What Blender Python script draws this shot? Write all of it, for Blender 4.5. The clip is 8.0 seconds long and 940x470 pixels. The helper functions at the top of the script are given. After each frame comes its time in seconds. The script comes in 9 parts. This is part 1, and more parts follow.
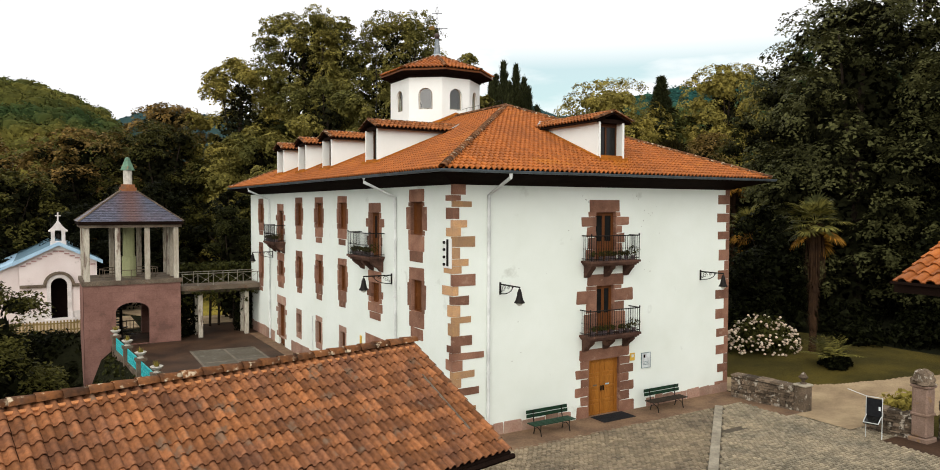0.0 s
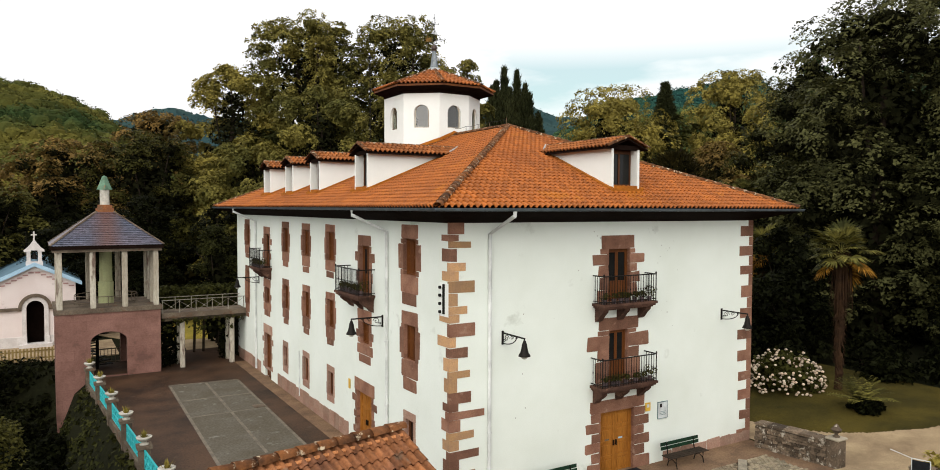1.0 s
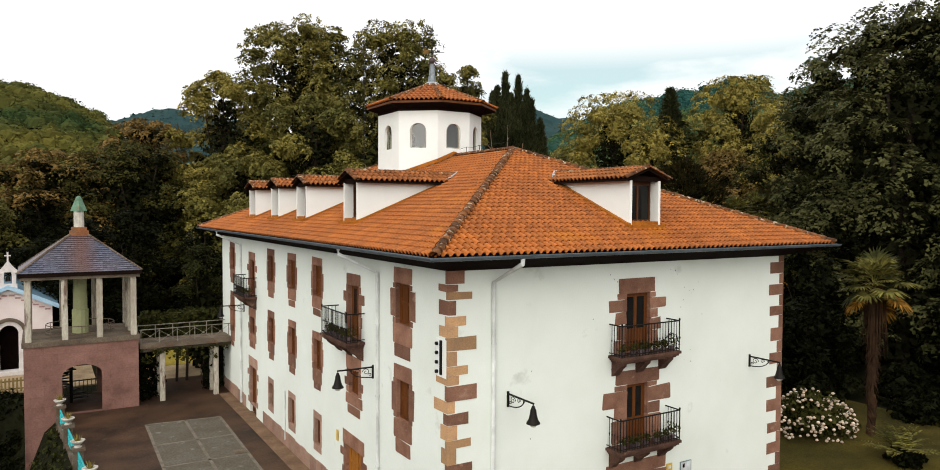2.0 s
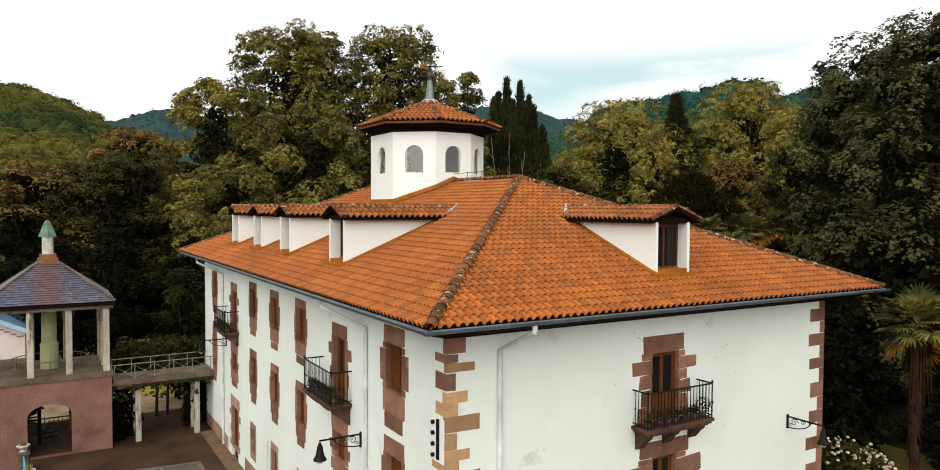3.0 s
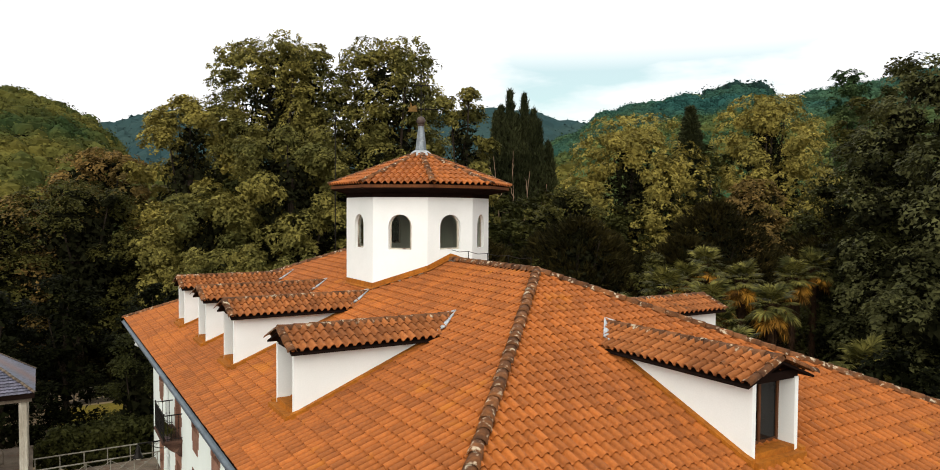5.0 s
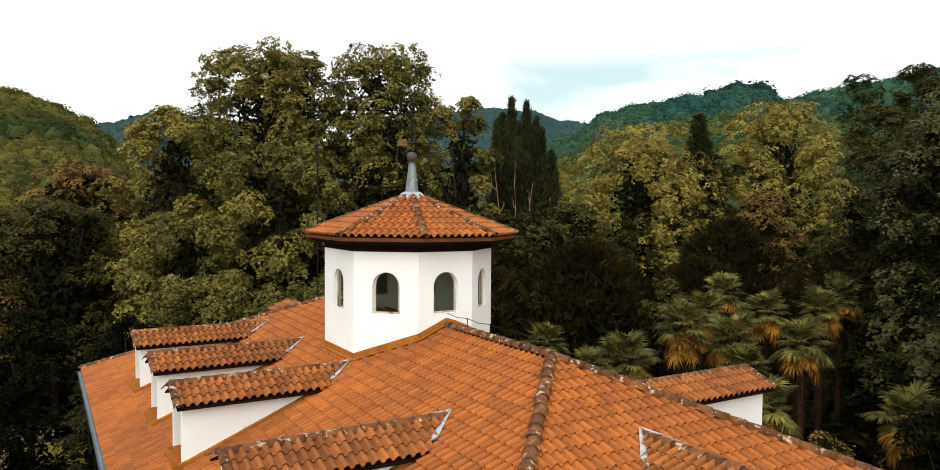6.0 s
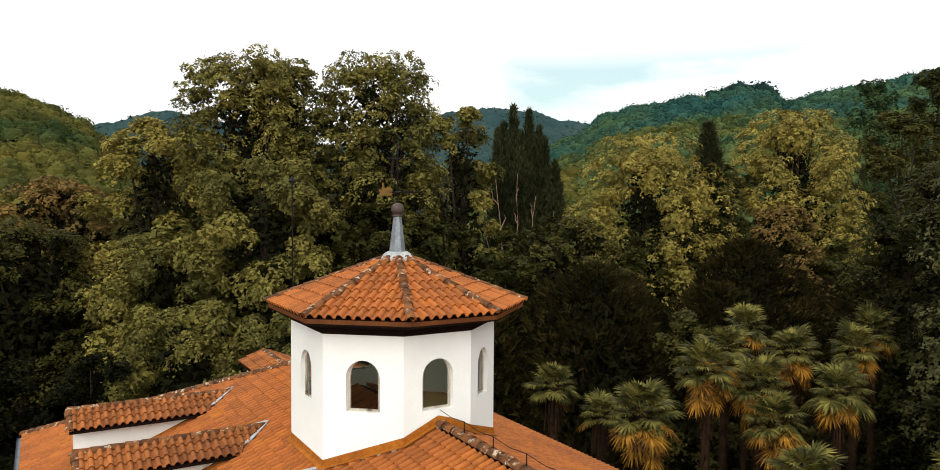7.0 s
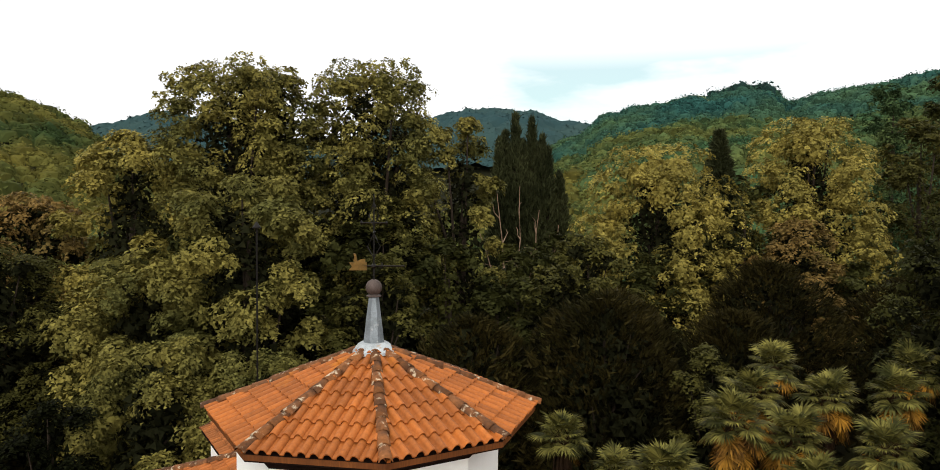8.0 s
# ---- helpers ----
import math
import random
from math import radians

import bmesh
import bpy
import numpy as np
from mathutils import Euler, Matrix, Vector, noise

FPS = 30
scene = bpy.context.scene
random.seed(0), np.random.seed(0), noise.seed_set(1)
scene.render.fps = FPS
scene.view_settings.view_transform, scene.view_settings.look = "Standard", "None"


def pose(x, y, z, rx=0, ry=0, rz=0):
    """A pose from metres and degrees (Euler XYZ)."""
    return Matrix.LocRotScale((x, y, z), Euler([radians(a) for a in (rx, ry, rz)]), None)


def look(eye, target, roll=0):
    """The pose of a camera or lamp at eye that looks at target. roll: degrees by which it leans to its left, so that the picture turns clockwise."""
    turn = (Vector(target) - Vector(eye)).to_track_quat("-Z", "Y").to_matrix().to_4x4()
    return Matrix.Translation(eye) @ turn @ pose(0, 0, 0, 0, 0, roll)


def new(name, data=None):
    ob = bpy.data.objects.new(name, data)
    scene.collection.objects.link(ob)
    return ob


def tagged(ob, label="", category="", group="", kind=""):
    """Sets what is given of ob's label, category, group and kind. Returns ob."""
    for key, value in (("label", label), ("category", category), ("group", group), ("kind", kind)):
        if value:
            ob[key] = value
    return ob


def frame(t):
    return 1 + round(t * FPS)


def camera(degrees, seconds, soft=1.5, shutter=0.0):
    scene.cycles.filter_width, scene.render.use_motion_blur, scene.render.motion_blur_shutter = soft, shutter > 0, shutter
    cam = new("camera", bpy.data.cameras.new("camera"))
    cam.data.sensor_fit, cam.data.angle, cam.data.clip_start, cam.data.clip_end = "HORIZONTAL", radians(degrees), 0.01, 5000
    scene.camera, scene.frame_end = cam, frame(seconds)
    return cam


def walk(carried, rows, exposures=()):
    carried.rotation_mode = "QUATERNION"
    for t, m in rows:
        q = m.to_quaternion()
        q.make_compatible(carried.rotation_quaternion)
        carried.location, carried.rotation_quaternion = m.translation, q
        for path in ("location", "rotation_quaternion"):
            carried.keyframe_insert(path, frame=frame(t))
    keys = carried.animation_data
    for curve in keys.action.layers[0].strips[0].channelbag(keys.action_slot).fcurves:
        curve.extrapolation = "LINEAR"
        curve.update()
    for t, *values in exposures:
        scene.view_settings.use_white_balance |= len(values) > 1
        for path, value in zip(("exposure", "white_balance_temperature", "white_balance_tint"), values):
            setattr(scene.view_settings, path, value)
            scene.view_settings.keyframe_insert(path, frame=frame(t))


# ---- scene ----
cam = camera(66.4, 8.0, soft=0.9)
ROWS = [
    (0.0, 0.600, 0.969, 8.567, -30.878, -2.249, 0.128),
    (0.5, 1.355, 2.190, 9.224, -30.890, -2.220, 0.167),
    (1.0, 2.090, 3.422, 9.860, -30.900, -2.193, 0.203),
    (1.5, 2.821, 4.676, 10.488, -30.908, -2.170, 0.235),
    (3.0, 5.111, 8.673, 12.431, -30.920, -2.121, 0.310),
    (3.5, 5.936, 10.106, 13.121, -30.919, -2.111, 0.327),
    (4.0, 6.802, 11.594, 13.839, -30.916, -2.104, 0.342),
    (4.5, 7.711, 13.139, 14.586, -30.911, -2.101, 0.352),
    (6.0, 10.692, 18.091, 16.965, -30.883, -2.111, 0.363),
    (6.5, 11.756, 19.831, 17.784, -30.869, -2.120, 0.359),
    (7.0, 12.845, 21.600, 18.600, -30.854, -2.134, 0.352),
    (7.5, 13.946, 23.389, 19.401, -30.836, -2.150, 0.341),
    (8.0, 15.049, 25.183, 20.171, -30.815, -2.170, 0.327),
]
walk(cam, [(t, pose(x, y, z, 90 + pitch, -roll, yaw)) for t, x, y, z, yaw, pitch, roll in ROWS],
     exposures=[(0.0, 1.38), (3.5, 1.36), (6.0, 1.48), (8.0, 1.5)])

# ---- sky and sun: a bright overcast with thin blue gaps low over the hills ----
world = bpy.data.worlds.new("overcast_sky")
scene.world = world
world.use_nodes = True
wn, wl = world.node_tree.nodes, world.node_tree.links
wn.clear()
w_out = wn.new("ShaderNodeOutputWorld")
w_bg = wn.new("ShaderNodeBackground")
w_sky = wn.new("ShaderNodeTexSky")
w_sky.sky_type = "NISHITA"
w_sky.sun_disc = False
SUN_EL, SUN_AZ = radians(21), radians(225)
w_sky.sun_elevation, w_sky.sun_rotation = SUN_EL, SUN_AZ
w_scale = wn.new("ShaderNodeVectorMath")
w_scale.operation = "MULTIPLY"
w_scale.inputs[1].default_value = (0.041, 0.090, 0.079)
w_co = wn.new("ShaderNodeTexCoord")
w_map = wn.new("ShaderNodeMapping")
w_map.inputs["Scale"].default_value = (1.0, 1.0, 3.6)
w_noise = wn.new("ShaderNodeTexNoise")
w_noise.inputs["Scale"].default_value = 2.3
w_noise.inputs["Detail"].default_value = 6.0
w_noise.inputs["Roughness"].default_value = 0.55
w_ramp = wn.new("ShaderNodeValToRGB")
w_ramp.color_ramp.elements[0].position = 0.31
w_ramp.color_ramp.elements[0].color = (0.5, 0.5, 0.5, 1)
w_ramp.color_ramp.elements[1].position = 0.45
w_mix = wn.new("ShaderNodeMix")
w_mix.data_type = "RGBA"
w_mix.inputs["B"].default_value = (1.0, 1.0, 1.0, 1)
w_sep = wn.new("ShaderNodeSeparateXYZ")
w_high = wn.new("ShaderNodeMapRange")                     # the cloud closes overhead
w_high.interpolation_type = "SMOOTHSTEP"
w_high.inputs["From Min"].default_value, w_high.inputs["From Max"].default_value = 0.13, 0.24
w_max = wn.new("ShaderNodeMath")
w_max.operation = "MAXIMUM"
wl.new(w_sky.outputs[0], w_scale.inputs[0])
wl.new(w_co.outputs["Generated"], w_map.inputs["Vector"])
wl.new(w_co.outputs["Generated"], w_sep.inputs[0])
wl.new(w_sep.outputs["Z"], w_high.inputs["Value"])
wl.new(w_map.outputs[0], w_noise.inputs["Vector"])
wl.new(w_noise.outputs["Fac"], w_ramp.inputs["Fac"])
wl.new(w_ramp.outputs["Color"], w_max.inputs[0])
wl.new(w_high.outputs["Result"], w_max.inputs[1])
wl.new(w_max.outputs[0], w_mix.inputs["Factor"])
wl.new(w_scale.outputs[0], w_mix.inputs["A"])
w_grade = wn.new("ShaderNodeMapRange")                    # nearly even cloud, a little brighter overhead
w_grade.inputs["To Min"].default_value, w_grade.inputs["To Max"].default_value = 0.98, 1.22
w_lit = wn.new("ShaderNodeVectorMath")
w_lit.operation = "SCALE"
wl.new(w_sep.outputs["Z"], w_grade.inputs["Value"])
wl.new(w_mix.outputs["Result"], w_lit.inputs[0])
wl.new(w_grade.outputs["Result"], w_lit.inputs["Scale"])
wl.new(w_lit.outputs[0], w_bg.inputs["Color"])
w_bg.inputs["Strength"].default_value = 0.425
wl.new(w_bg.outputs[0], w_out.inputs["Surface"])

sun = new("sun", bpy.data.lights.new("sun", "SUN"))
sun.data.energy, sun.data.angle, sun.data.color = 1.25, radians(90), (1.0, 0.95, 0.87)
sun_from = Vector((math.sin(SUN_AZ) * math.cos(SUN_EL), math.cos(SUN_AZ) * math.cos(SUN_EL), math.sin(SUN_EL)))
sun.matrix_world = look(sun_from * 200, (0, 0, 0))


# ---- materials ----
def material(name, base, rough=0.8, var=0.25, scale=3.0, fine=40.0, bump=0.3, metal=0.0, tint=None, each=0.0,
             stain=None, stain_at=0.6, stain_scale=0.7, spec=0.14, stretch=(1, 1, 1), bump_size=0.02):
    """A surface with two scales of variation, an optional second tint, stains and a difference from piece to piece."""
    m = bpy.data.materials.new(name)
    m.use_nodes = True
    n, l = m.node_tree.nodes, m.node_tree.links
    b = n["Principled BSDF"]
    b.inputs["Roughness"].default_value = rough
    b.inputs["Metallic"].default_value = metal
    b.inputs["Specular IOR Level"].default_value = spec
    co = n.new("ShaderNodeTexCoord")
    mp = n.new("ShaderNodeMapping")
    mp.inputs["Scale"].default_value = stretch
    geo = n.new("ShaderNodeNewGeometry")
    l.new(geo.outputs["Position"], mp.inputs["Vector"])

    def noise_at(size, detail=4.0):
        t = n.new("ShaderNodeTexNoise")
        t.inputs["Scale"].default_value = size
        t.inputs["Detail"].default_value = detail
        t.inputs["Roughness"].default_value = 0.6
        l.new(mp.outputs[0], t.inputs["Vector"])
        return t

    def mixed(a, c, fac, blend="MIX"):
        x = n.new("ShaderNodeMix")
        x.data_type, x.blend_type = "RGBA", blend
        for key, v in (("Factor", fac), ("A", a), ("B", c)):
            if isinstance(v, (int, float)):
                x.inputs[key].default_value = v
            elif isinstance(v, tuple):
                x.inputs[key].default_value = (*v, 1)
            else:
                l.new(v, x.inputs[key])
        return x.outputs["Result"]

    def ramp(v, lo, hi, a=0.0, c=1.0):
        r = n.new("ShaderNodeMapRange")
        r.inputs["From Min"].default_value, r.inputs["From Max"].default_value = lo, hi
        r.inputs["To Min"].default_value, r.inputs["To Max"].default_value = a, c
        l.new(v, r.inputs["Value"])
        return r.outputs["Result"]

    large, small = noise_at(scale), noise_at(fine, 6.0)
    other = tint or tuple(min(1, c * 0.6) for c in base)
    col = mixed(base, other, ramp(large.outputs["Fac"], 0.35, 0.68))
    grain = ramp(small.outputs["Fac"], 0.3, 0.7, 1 - var, 1 + var)
    g = n.new("ShaderNodeCombineColor")
    for k in range(3):
        l.new(grain, g.inputs[k])
    col = mixed(col, g.outputs[0], 1.0, "MULTIPLY")
    if each:
        info = n.new("ShaderNodeObjectInfo")
        add = n.new("ShaderNodeMath")
        add.operation = "ADD"
        l.new(info.outputs["Random"], add.inputs[0])
        l.new(geo.outputs["Random Per Island"], add.inputs[1])
        fr = n.new("ShaderNodeMath")
        fr.operation = "FRACT"
        l.new(add.outputs[0], fr.inputs[0])
        e = ramp(fr.outputs[0], 0, 1, 1 - each, 1 + each)
        g2 = n.new("ShaderNodeCombineColor")
        for k in range(3):
            l.new(e, g2.inputs[k])
        col = mixed(col, g2.outputs[0], 1.0, "MULTIPLY")
    if stain:
        s = noise_at(stain_scale, 8.0)
        col = mixed(col, stain, ramp(s.outputs["Fac"], stain_at, stain_at + 0.08, 0, 0.8))
    l.new(col, b.inputs["Base Color"])
    if bump:
        bp = n.new("ShaderNodeBump")
        bp.inputs["Strength"].default_value = bump
        bp.inputs["Distance"].default_value = bump_size
        l.new(small.outputs["Fac"], bp.inputs["Height"])
        l.new(bp.outputs[0], b.inputs["Normal"])
    return m


M_PLASTER = material("white_plaster", (0.80, 0.815, 0.785), 0.9, 0.025, 0.5, 30, 0.15, tint=(0.73, 0.755, 0.72), stain=(0.60, 0.61, 0.55), stain_at=0.655, stain_scale=0.55)
M_LIMEWASH = material("aged_limewash", (0.755, 0.80, 0.745), 0.92, 0.03, 0.4, 30, 0.2, tint=(0.70, 0.745, 0.68), stain=(0.50, 0.53, 0.47), stain_at=0.64, stain_scale=0.6)
M_STONE = material("red_sandstone", (0.250, 0.131, 0.086), 0.9, 0.22, 1.6, 25, 0.4, tint=(0.160, 0.077, 0.051), each=0.3, stain=(0.31, 0.195, 0.14), stain_at=0.6, stain_scale=2.2)
M_STONE_TAN = material("tan_sandstone", (0.46, 0.27, 0.13), 0.9, 0.2, 3.0, 25, 0.4, tint=(0.36, 0.22, 0.13), each=0.3)
M_PLINTH = material("plinth_stone", (0.29, 0.165, 0.122), 0.9, 0.2, 1.5, 20, 0.4, tint=(0.34, 0.235, 0.175), each=0.2)
M_TILE = material("orange_roof_tile", (0.345, 0.100, 0.014), 0.72, 0.2, 0.35, 14, 0.3, tint=(0.258, 0.075, 0.013), each=0.2, stain=(0.39, 0.125, 0.009), stain_at=0.60, stain_scale=0.8, spec=0.3)
M_TILE_OLD = material("weathered_roof_tile", (0.250, 0.098, 0.037), 0.85, 0.32, 1.2, 12, 0.5, tint=(0.138, 0.060, 0.032), each=0.36, stain=(0.15, 0.100, 0.066), stain_at=0.58, stain_scale=2.2)
M_TILE_MID = material("brown_orange_roof_tile", (0.32, 0.108, 0.028), 0.8, 0.2, 0.7, 12, 0.3, tint=(0.19, 0.066, 0.021), each=0.26, stain=(0.10, 0.045, 0.02), stain_at=0.6, stain_scale=2.0)
M_TILE_CAP = material("lichened_ridge_tile", (0.175, 0.066, 0.021), 0.85, 0.3, 2.5, 12, 0.4, tint=(0.070, 0.034, 0.018), each=0.35, stain=(0.52, 0.43, 0.30), stain_at=0.57, stain_scale=6.0)
M_BALCONY = material("grimy_balcony_stone", (0.105, 0.055, 0.038), 0.9, 0.3, 1.8, 20, 0.4, tint=(0.042, 0.022, 0.016), stain=(0.19, 0.105, 0.070), stain_at=0.6, stain_scale=2.5)
M_FLASH = material("orange_flashing", (0.36, 0.120, 0.011), 0.75, 0.25, 2.0, 12, 0.2, tint=(0.25, 0.080, 0.010))
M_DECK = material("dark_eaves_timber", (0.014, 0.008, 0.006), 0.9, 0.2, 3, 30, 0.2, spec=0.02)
M_WOOD = material("brown_shutter_wood", (0.135, 0.045, 0.011), 0.55, 0.25, 2, 40, 0.2, tint=(0.085, 0.028, 0.008), stretch=(1, 1, 0.12))
M_WOOD_DARK = material("dark_stained_window_wood", (0.095, 0.036, 0.013), 0.5, 0.25, 2, 40, 0.2, tint=(0.060, 0.023, 0.010), stretch=(1, 1, 0.12))
M_DOOR = material("varnished_oak", (0.33, 0.130, 0.022), 0.4, 0.25, 2, 30, 0.15, tint=(0.21, 0.076, 0.013), stretch=(1, 1, 0.15))
M_IRON = material("black_iron", (0.018, 0.016, 0.014), 0.5, 0.2, 8, 60, 0.1, metal=0.6)
M_GUTTER = material("grey_zinc", (0.17, 0.21, 0.24), 0.42, 0.15, 2, 30, 0.1, metal=0.5)
M_PIPE = material("white_painted_pipe", (0.72, 0.74, 0.72), 0.4, 0.04, 1, 30, 0.05)
M_GLASS_DARK = material("dark_window_glass", (0.014, 0.014, 0.013), 0.06, 0.1, 2, 20, 0.0, spec=0.2)
M_CONCRETE = material("weathered_concrete", (0.165, 0.130, 0.095), 0.9, 0.3, 1.0, 20, 0.4, tint=(0.075, 0.055, 0.040), stain=(0.12, 0.062, 0.035), stain_at=0.58, stain_scale=1.5)
M_TOWER = material("pink_stucco", (0.250, 0.132, 0.106), 0.9, 0.16, 0.8, 15, 0.3, tint=(0.175, 0.090, 0.071), stain=(0.14, 0.075, 0.062), stain_at=0.58, stain_scale=0.8)
M_BLUE_TILE = material("blue_glazed_tile", (0.068, 0.078, 0.115), 0.35, 0.2, 0.6, 10, 0.2, tint=(0.10, 0.088, 0.115), each=0.35, spec=0.5)
M_BROWN_TILE = material("brown_glazed_tile", (0.098, 0.074, 0.082), 0.35, 0.2, 0.8, 10, 0.2, tint=(0.10, 0.068, 0.07), each=0.35, spec=0.5)


def coursed(m, long, high, depth):
    """Adds faint masonry joints to a rendered wall."""
    n, l = m.node_tree.nodes, m.node_tree.links
    b = n["Principled BSDF"]
    geo, cut, put = n.new("ShaderNodeNewGeometry"), n.new("ShaderNodeSeparateXYZ"), n.new("ShaderNodeCombineXYZ")
    add = n.new("ShaderNodeMath")
    l.new(geo.outputs["Position"], cut.inputs[0])
    l.new(cut.outputs["X"], add.inputs[0])
    l.new(cut.outputs["Y"], add.inputs[1])
    l.new(add.outputs[0], put.inputs["X"])
    l.new(cut.outputs["Z"], put.inputs["Y"])
    br = n.new("ShaderNodeTexBrick")
    br.inputs["Scale"].default_value = 1.0
    br.inputs["Brick Width"].default_value, br.inputs["Row Height"].default_value = long, high
    br.inputs["Mortar Size"].default_value, br.inputs["Mortar Smooth"].default_value = 0.012, 0.6
    br.inputs["Color1"].default_value, br.inputs["Color2"].default_value = (1.0, 1.0, 1.0, 1), (0.93, 0.92, 0.92, 1)
    br.inputs["Mortar"].default_value = (depth, depth, depth, 1)
    l.new(put.outputs[0], br.inputs["Vector"])
    x = n.new("ShaderNodeMix")
    x.data_type, x.blend_type = "RGBA", "MULTIPLY"
    x.inputs["Factor"].default_value = 1.0
    l.new(b.inputs["Base Color"].links[0].from_socket, x.inputs["A"])
    l.new(br.outputs["Color"], x.inputs["B"])
    l.new(x.outputs["Result"], b.inputs["Base Color"])


coursed(M_TOWER, 1.25, 0.55, 0.78)
M_RAIL = material("pale_painted_rail", (0.24, 0.225, 0.18), 0.6, 0.2, 3, 30, 0.1, tint=(0.14, 0.12, 0.09), stain=(0.14, 0.07, 0.04), stain_at=0.62, stain_scale=3)
M_MOSSY = material("mossy_blackened_concrete", (0.050, 0.040, 0.026), 0.95, 0.4, 1.2, 15, 0.5, tint=(0.022, 0.018, 0.011), stain=(0.13, 0.10, 0.065), stain_at=0.6, stain_scale=1.5, spec=0.04)
M_PALING = material("yellowed_paling", (0.26, 0.185, 0.070), 0.9, 0.25, 2, 20, 0.2, tint=(0.17, 0.115, 0.045))
M_SLATE_BLUE = material("dull_blue_sheet_roof", (0.105, 0.185, 0.235), 0.5, 0.15, 1, 20, 0.1, tint=(0.075, 0.130, 0.170), stretch=(0.3, 1, 1))
M_GREEN_CAP = material("green_patina", (0.14, 0.25, 0.17), 0.7, 0.2, 3, 30, 0.3, stain=(0.3, 0.13, 0.06), stain_at=0.6, stain_scale=4)
M_PALE_COLUMN = material("pale_green_plaster", (0.36, 0.38, 0.2), 0.9, 0.1, 1.5, 20, 0.2, tint=(0.3, 0.31, 0.17))
M_CHAPEL = material("pale_pink_render", (0.72, 0.635, 0.61), 0.9, 0.05, 0.8, 20, 0.15, tint=(0.66, 0.565, 0.54), stain=(0.40, 0.33, 0.29), stain_at=0.62, stain_scale=1.1)
M_CHAPEL_TRIM = material("pale_stone_trim", (0.66, 0.62, 0.60), 0.85, 0.1, 2, 20, 0.2, tint=(0.52, 0.48, 0.46))
M_BLUE_ROOF = material("pale_blue_metal_roof", (0.38, 0.55, 0.68), 0.5, 0.1, 1, 20, 0.1, tint=(0.30, 0.45, 0.58))
M_BRICK_STEP = material("pink_brick", (0.45, 0.26, 0.24), 0.9, 0.1, 3, 20, 0.2)
M_TURQ = material("turquoise_paint", (0.035, 0.40, 0.42), 0.5, 0.15, 2, 30, 0.1, tint=(0.03, 0.32, 0.34))
M_URN = material("white_glazed_urn", (0.56, 0.53, 0.46), 0.5, 0.1, 4, 30, 0.1)
M_COURT = material("worn_brown_tarmac", (0.078, 0.042, 0.024), 0.6, 0.35, 0.45, 12, 0.3, tint=(0.025, 0.015, 0.010), stain=(0.095, 0.070, 0.052), stain_at=0.62, stain_scale=0.8)
M_PATCH = material("grey_screed", (0.092, 0.078, 0.056), 0.9, 0.3, 0.8, 10, 0.3, tint=(0.120, 0.106, 0.084), stain=(0.20, 0.19, 0.165), stain_at=0.6, stain_scale=1.5)
M_PATCH_LINE = material("pale_screed_band", (0.19, 0.160, 0.125), 0.9, 0.2, 2, 15, 0.3)
M_SETT_GREY = material("grey_granite_sett", (0.325, 0.265, 0.178), 0.85, 0.25, 0.8, 25, 0.4, tint=(0.190, 0.164, 0.118), each=0.3)
M_SETT_TAN = material("tan_granite_sett", (0.285, 0.225, 0.146), 0.85, 0.25, 0.5, 25, 0.4, tint=(0.160, 0.128, 0.090), each=0.3)
M_KERB = material("pale_granite_kerb", (0.36, 0.315, 0.24), 0.85, 0.15, 2, 25, 0.3, each=0.15)
M_BORDER = material("brown_pavement", (0.215, 0.135, 0.08), 0.9, 0.25, 1.0, 15, 0.3, tint=(0.125, 0.078, 0.05))
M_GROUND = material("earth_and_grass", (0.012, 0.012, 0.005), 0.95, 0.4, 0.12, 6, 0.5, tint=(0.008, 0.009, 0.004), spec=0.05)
M_JOINT = material("sandy_joint", (0.11, 0.09, 0.065), 0.95, 0.3, 1.5, 30, 0.3)
M_LAWN = material("mown_lawn", (0.072, 0.055, 0.011), 0.95, 0.4, 0.4, 18, 0.5, tint=(0.030, 0.026, 0.007), spec=0.08, bump_size=0.05)
# yellow lawn brightened to carry the open sky's light in its colour
M_LAWN_LIT = material("lit_yellow_lawn", (0.30, 0.225, 0.040), 0.95, 0.35, 0.5, 16, 0.5, tint=(0.20, 0.165, 0.032), spec=0.05)
M_GRAVEL = material("sandy_gravel", (0.38, 0.285, 0.170), 0.95, 0.25, 0.6, 30, 0.4, tint=(0.20, 0.140, 0.085))
M_RUBBLE = material("rubble_stone", (0.165, 0.122, 0.085), 0.95, 0.4, 2, 15, 0.7, tint=(0.065, 0.050, 0.036), each=0.55, stain=(0.50, 0.45, 0.37), stain_at=0.57, stain_scale=4)
M_PIER = material("pinkish_grey_sandstone", (0.27, 0.185, 0.145), 0.9, 0.25, 1.5, 20, 0.4, tint=(0.19, 0.125, 0.09), stain=(0.30, 0.17, 0.05), stain_at=0.62, stain_scale=1.2)
M_MORTAR = material("salmon_mortar", (0.50, 0.205, 0.08), 0.9, 0.25, 2.0, 20, 0.3)
M_POST = material("stained_white_post", (0.50, 0.46, 0.38), 0.9, 0.25, 1.5, 20, 0.3, tint=(0.30, 0.26, 0.20), stain=(0.085, 0.036, 0.024), stain_at=0.54, stain_scale=2.2, stretch=(1, 1, 0.22))
M_OLD_STONE = material("dark_weathered_stone", (0.12, 0.10, 0.076), 0.95, 0.3, 1.5, 15, 0.4, tint=(0.07, 0.058, 0.046))
M_BENCH = material("green_bench_paint", (0.012, 0.040, 0.021), 0.5, 0.2, 3, 40, 0.1)
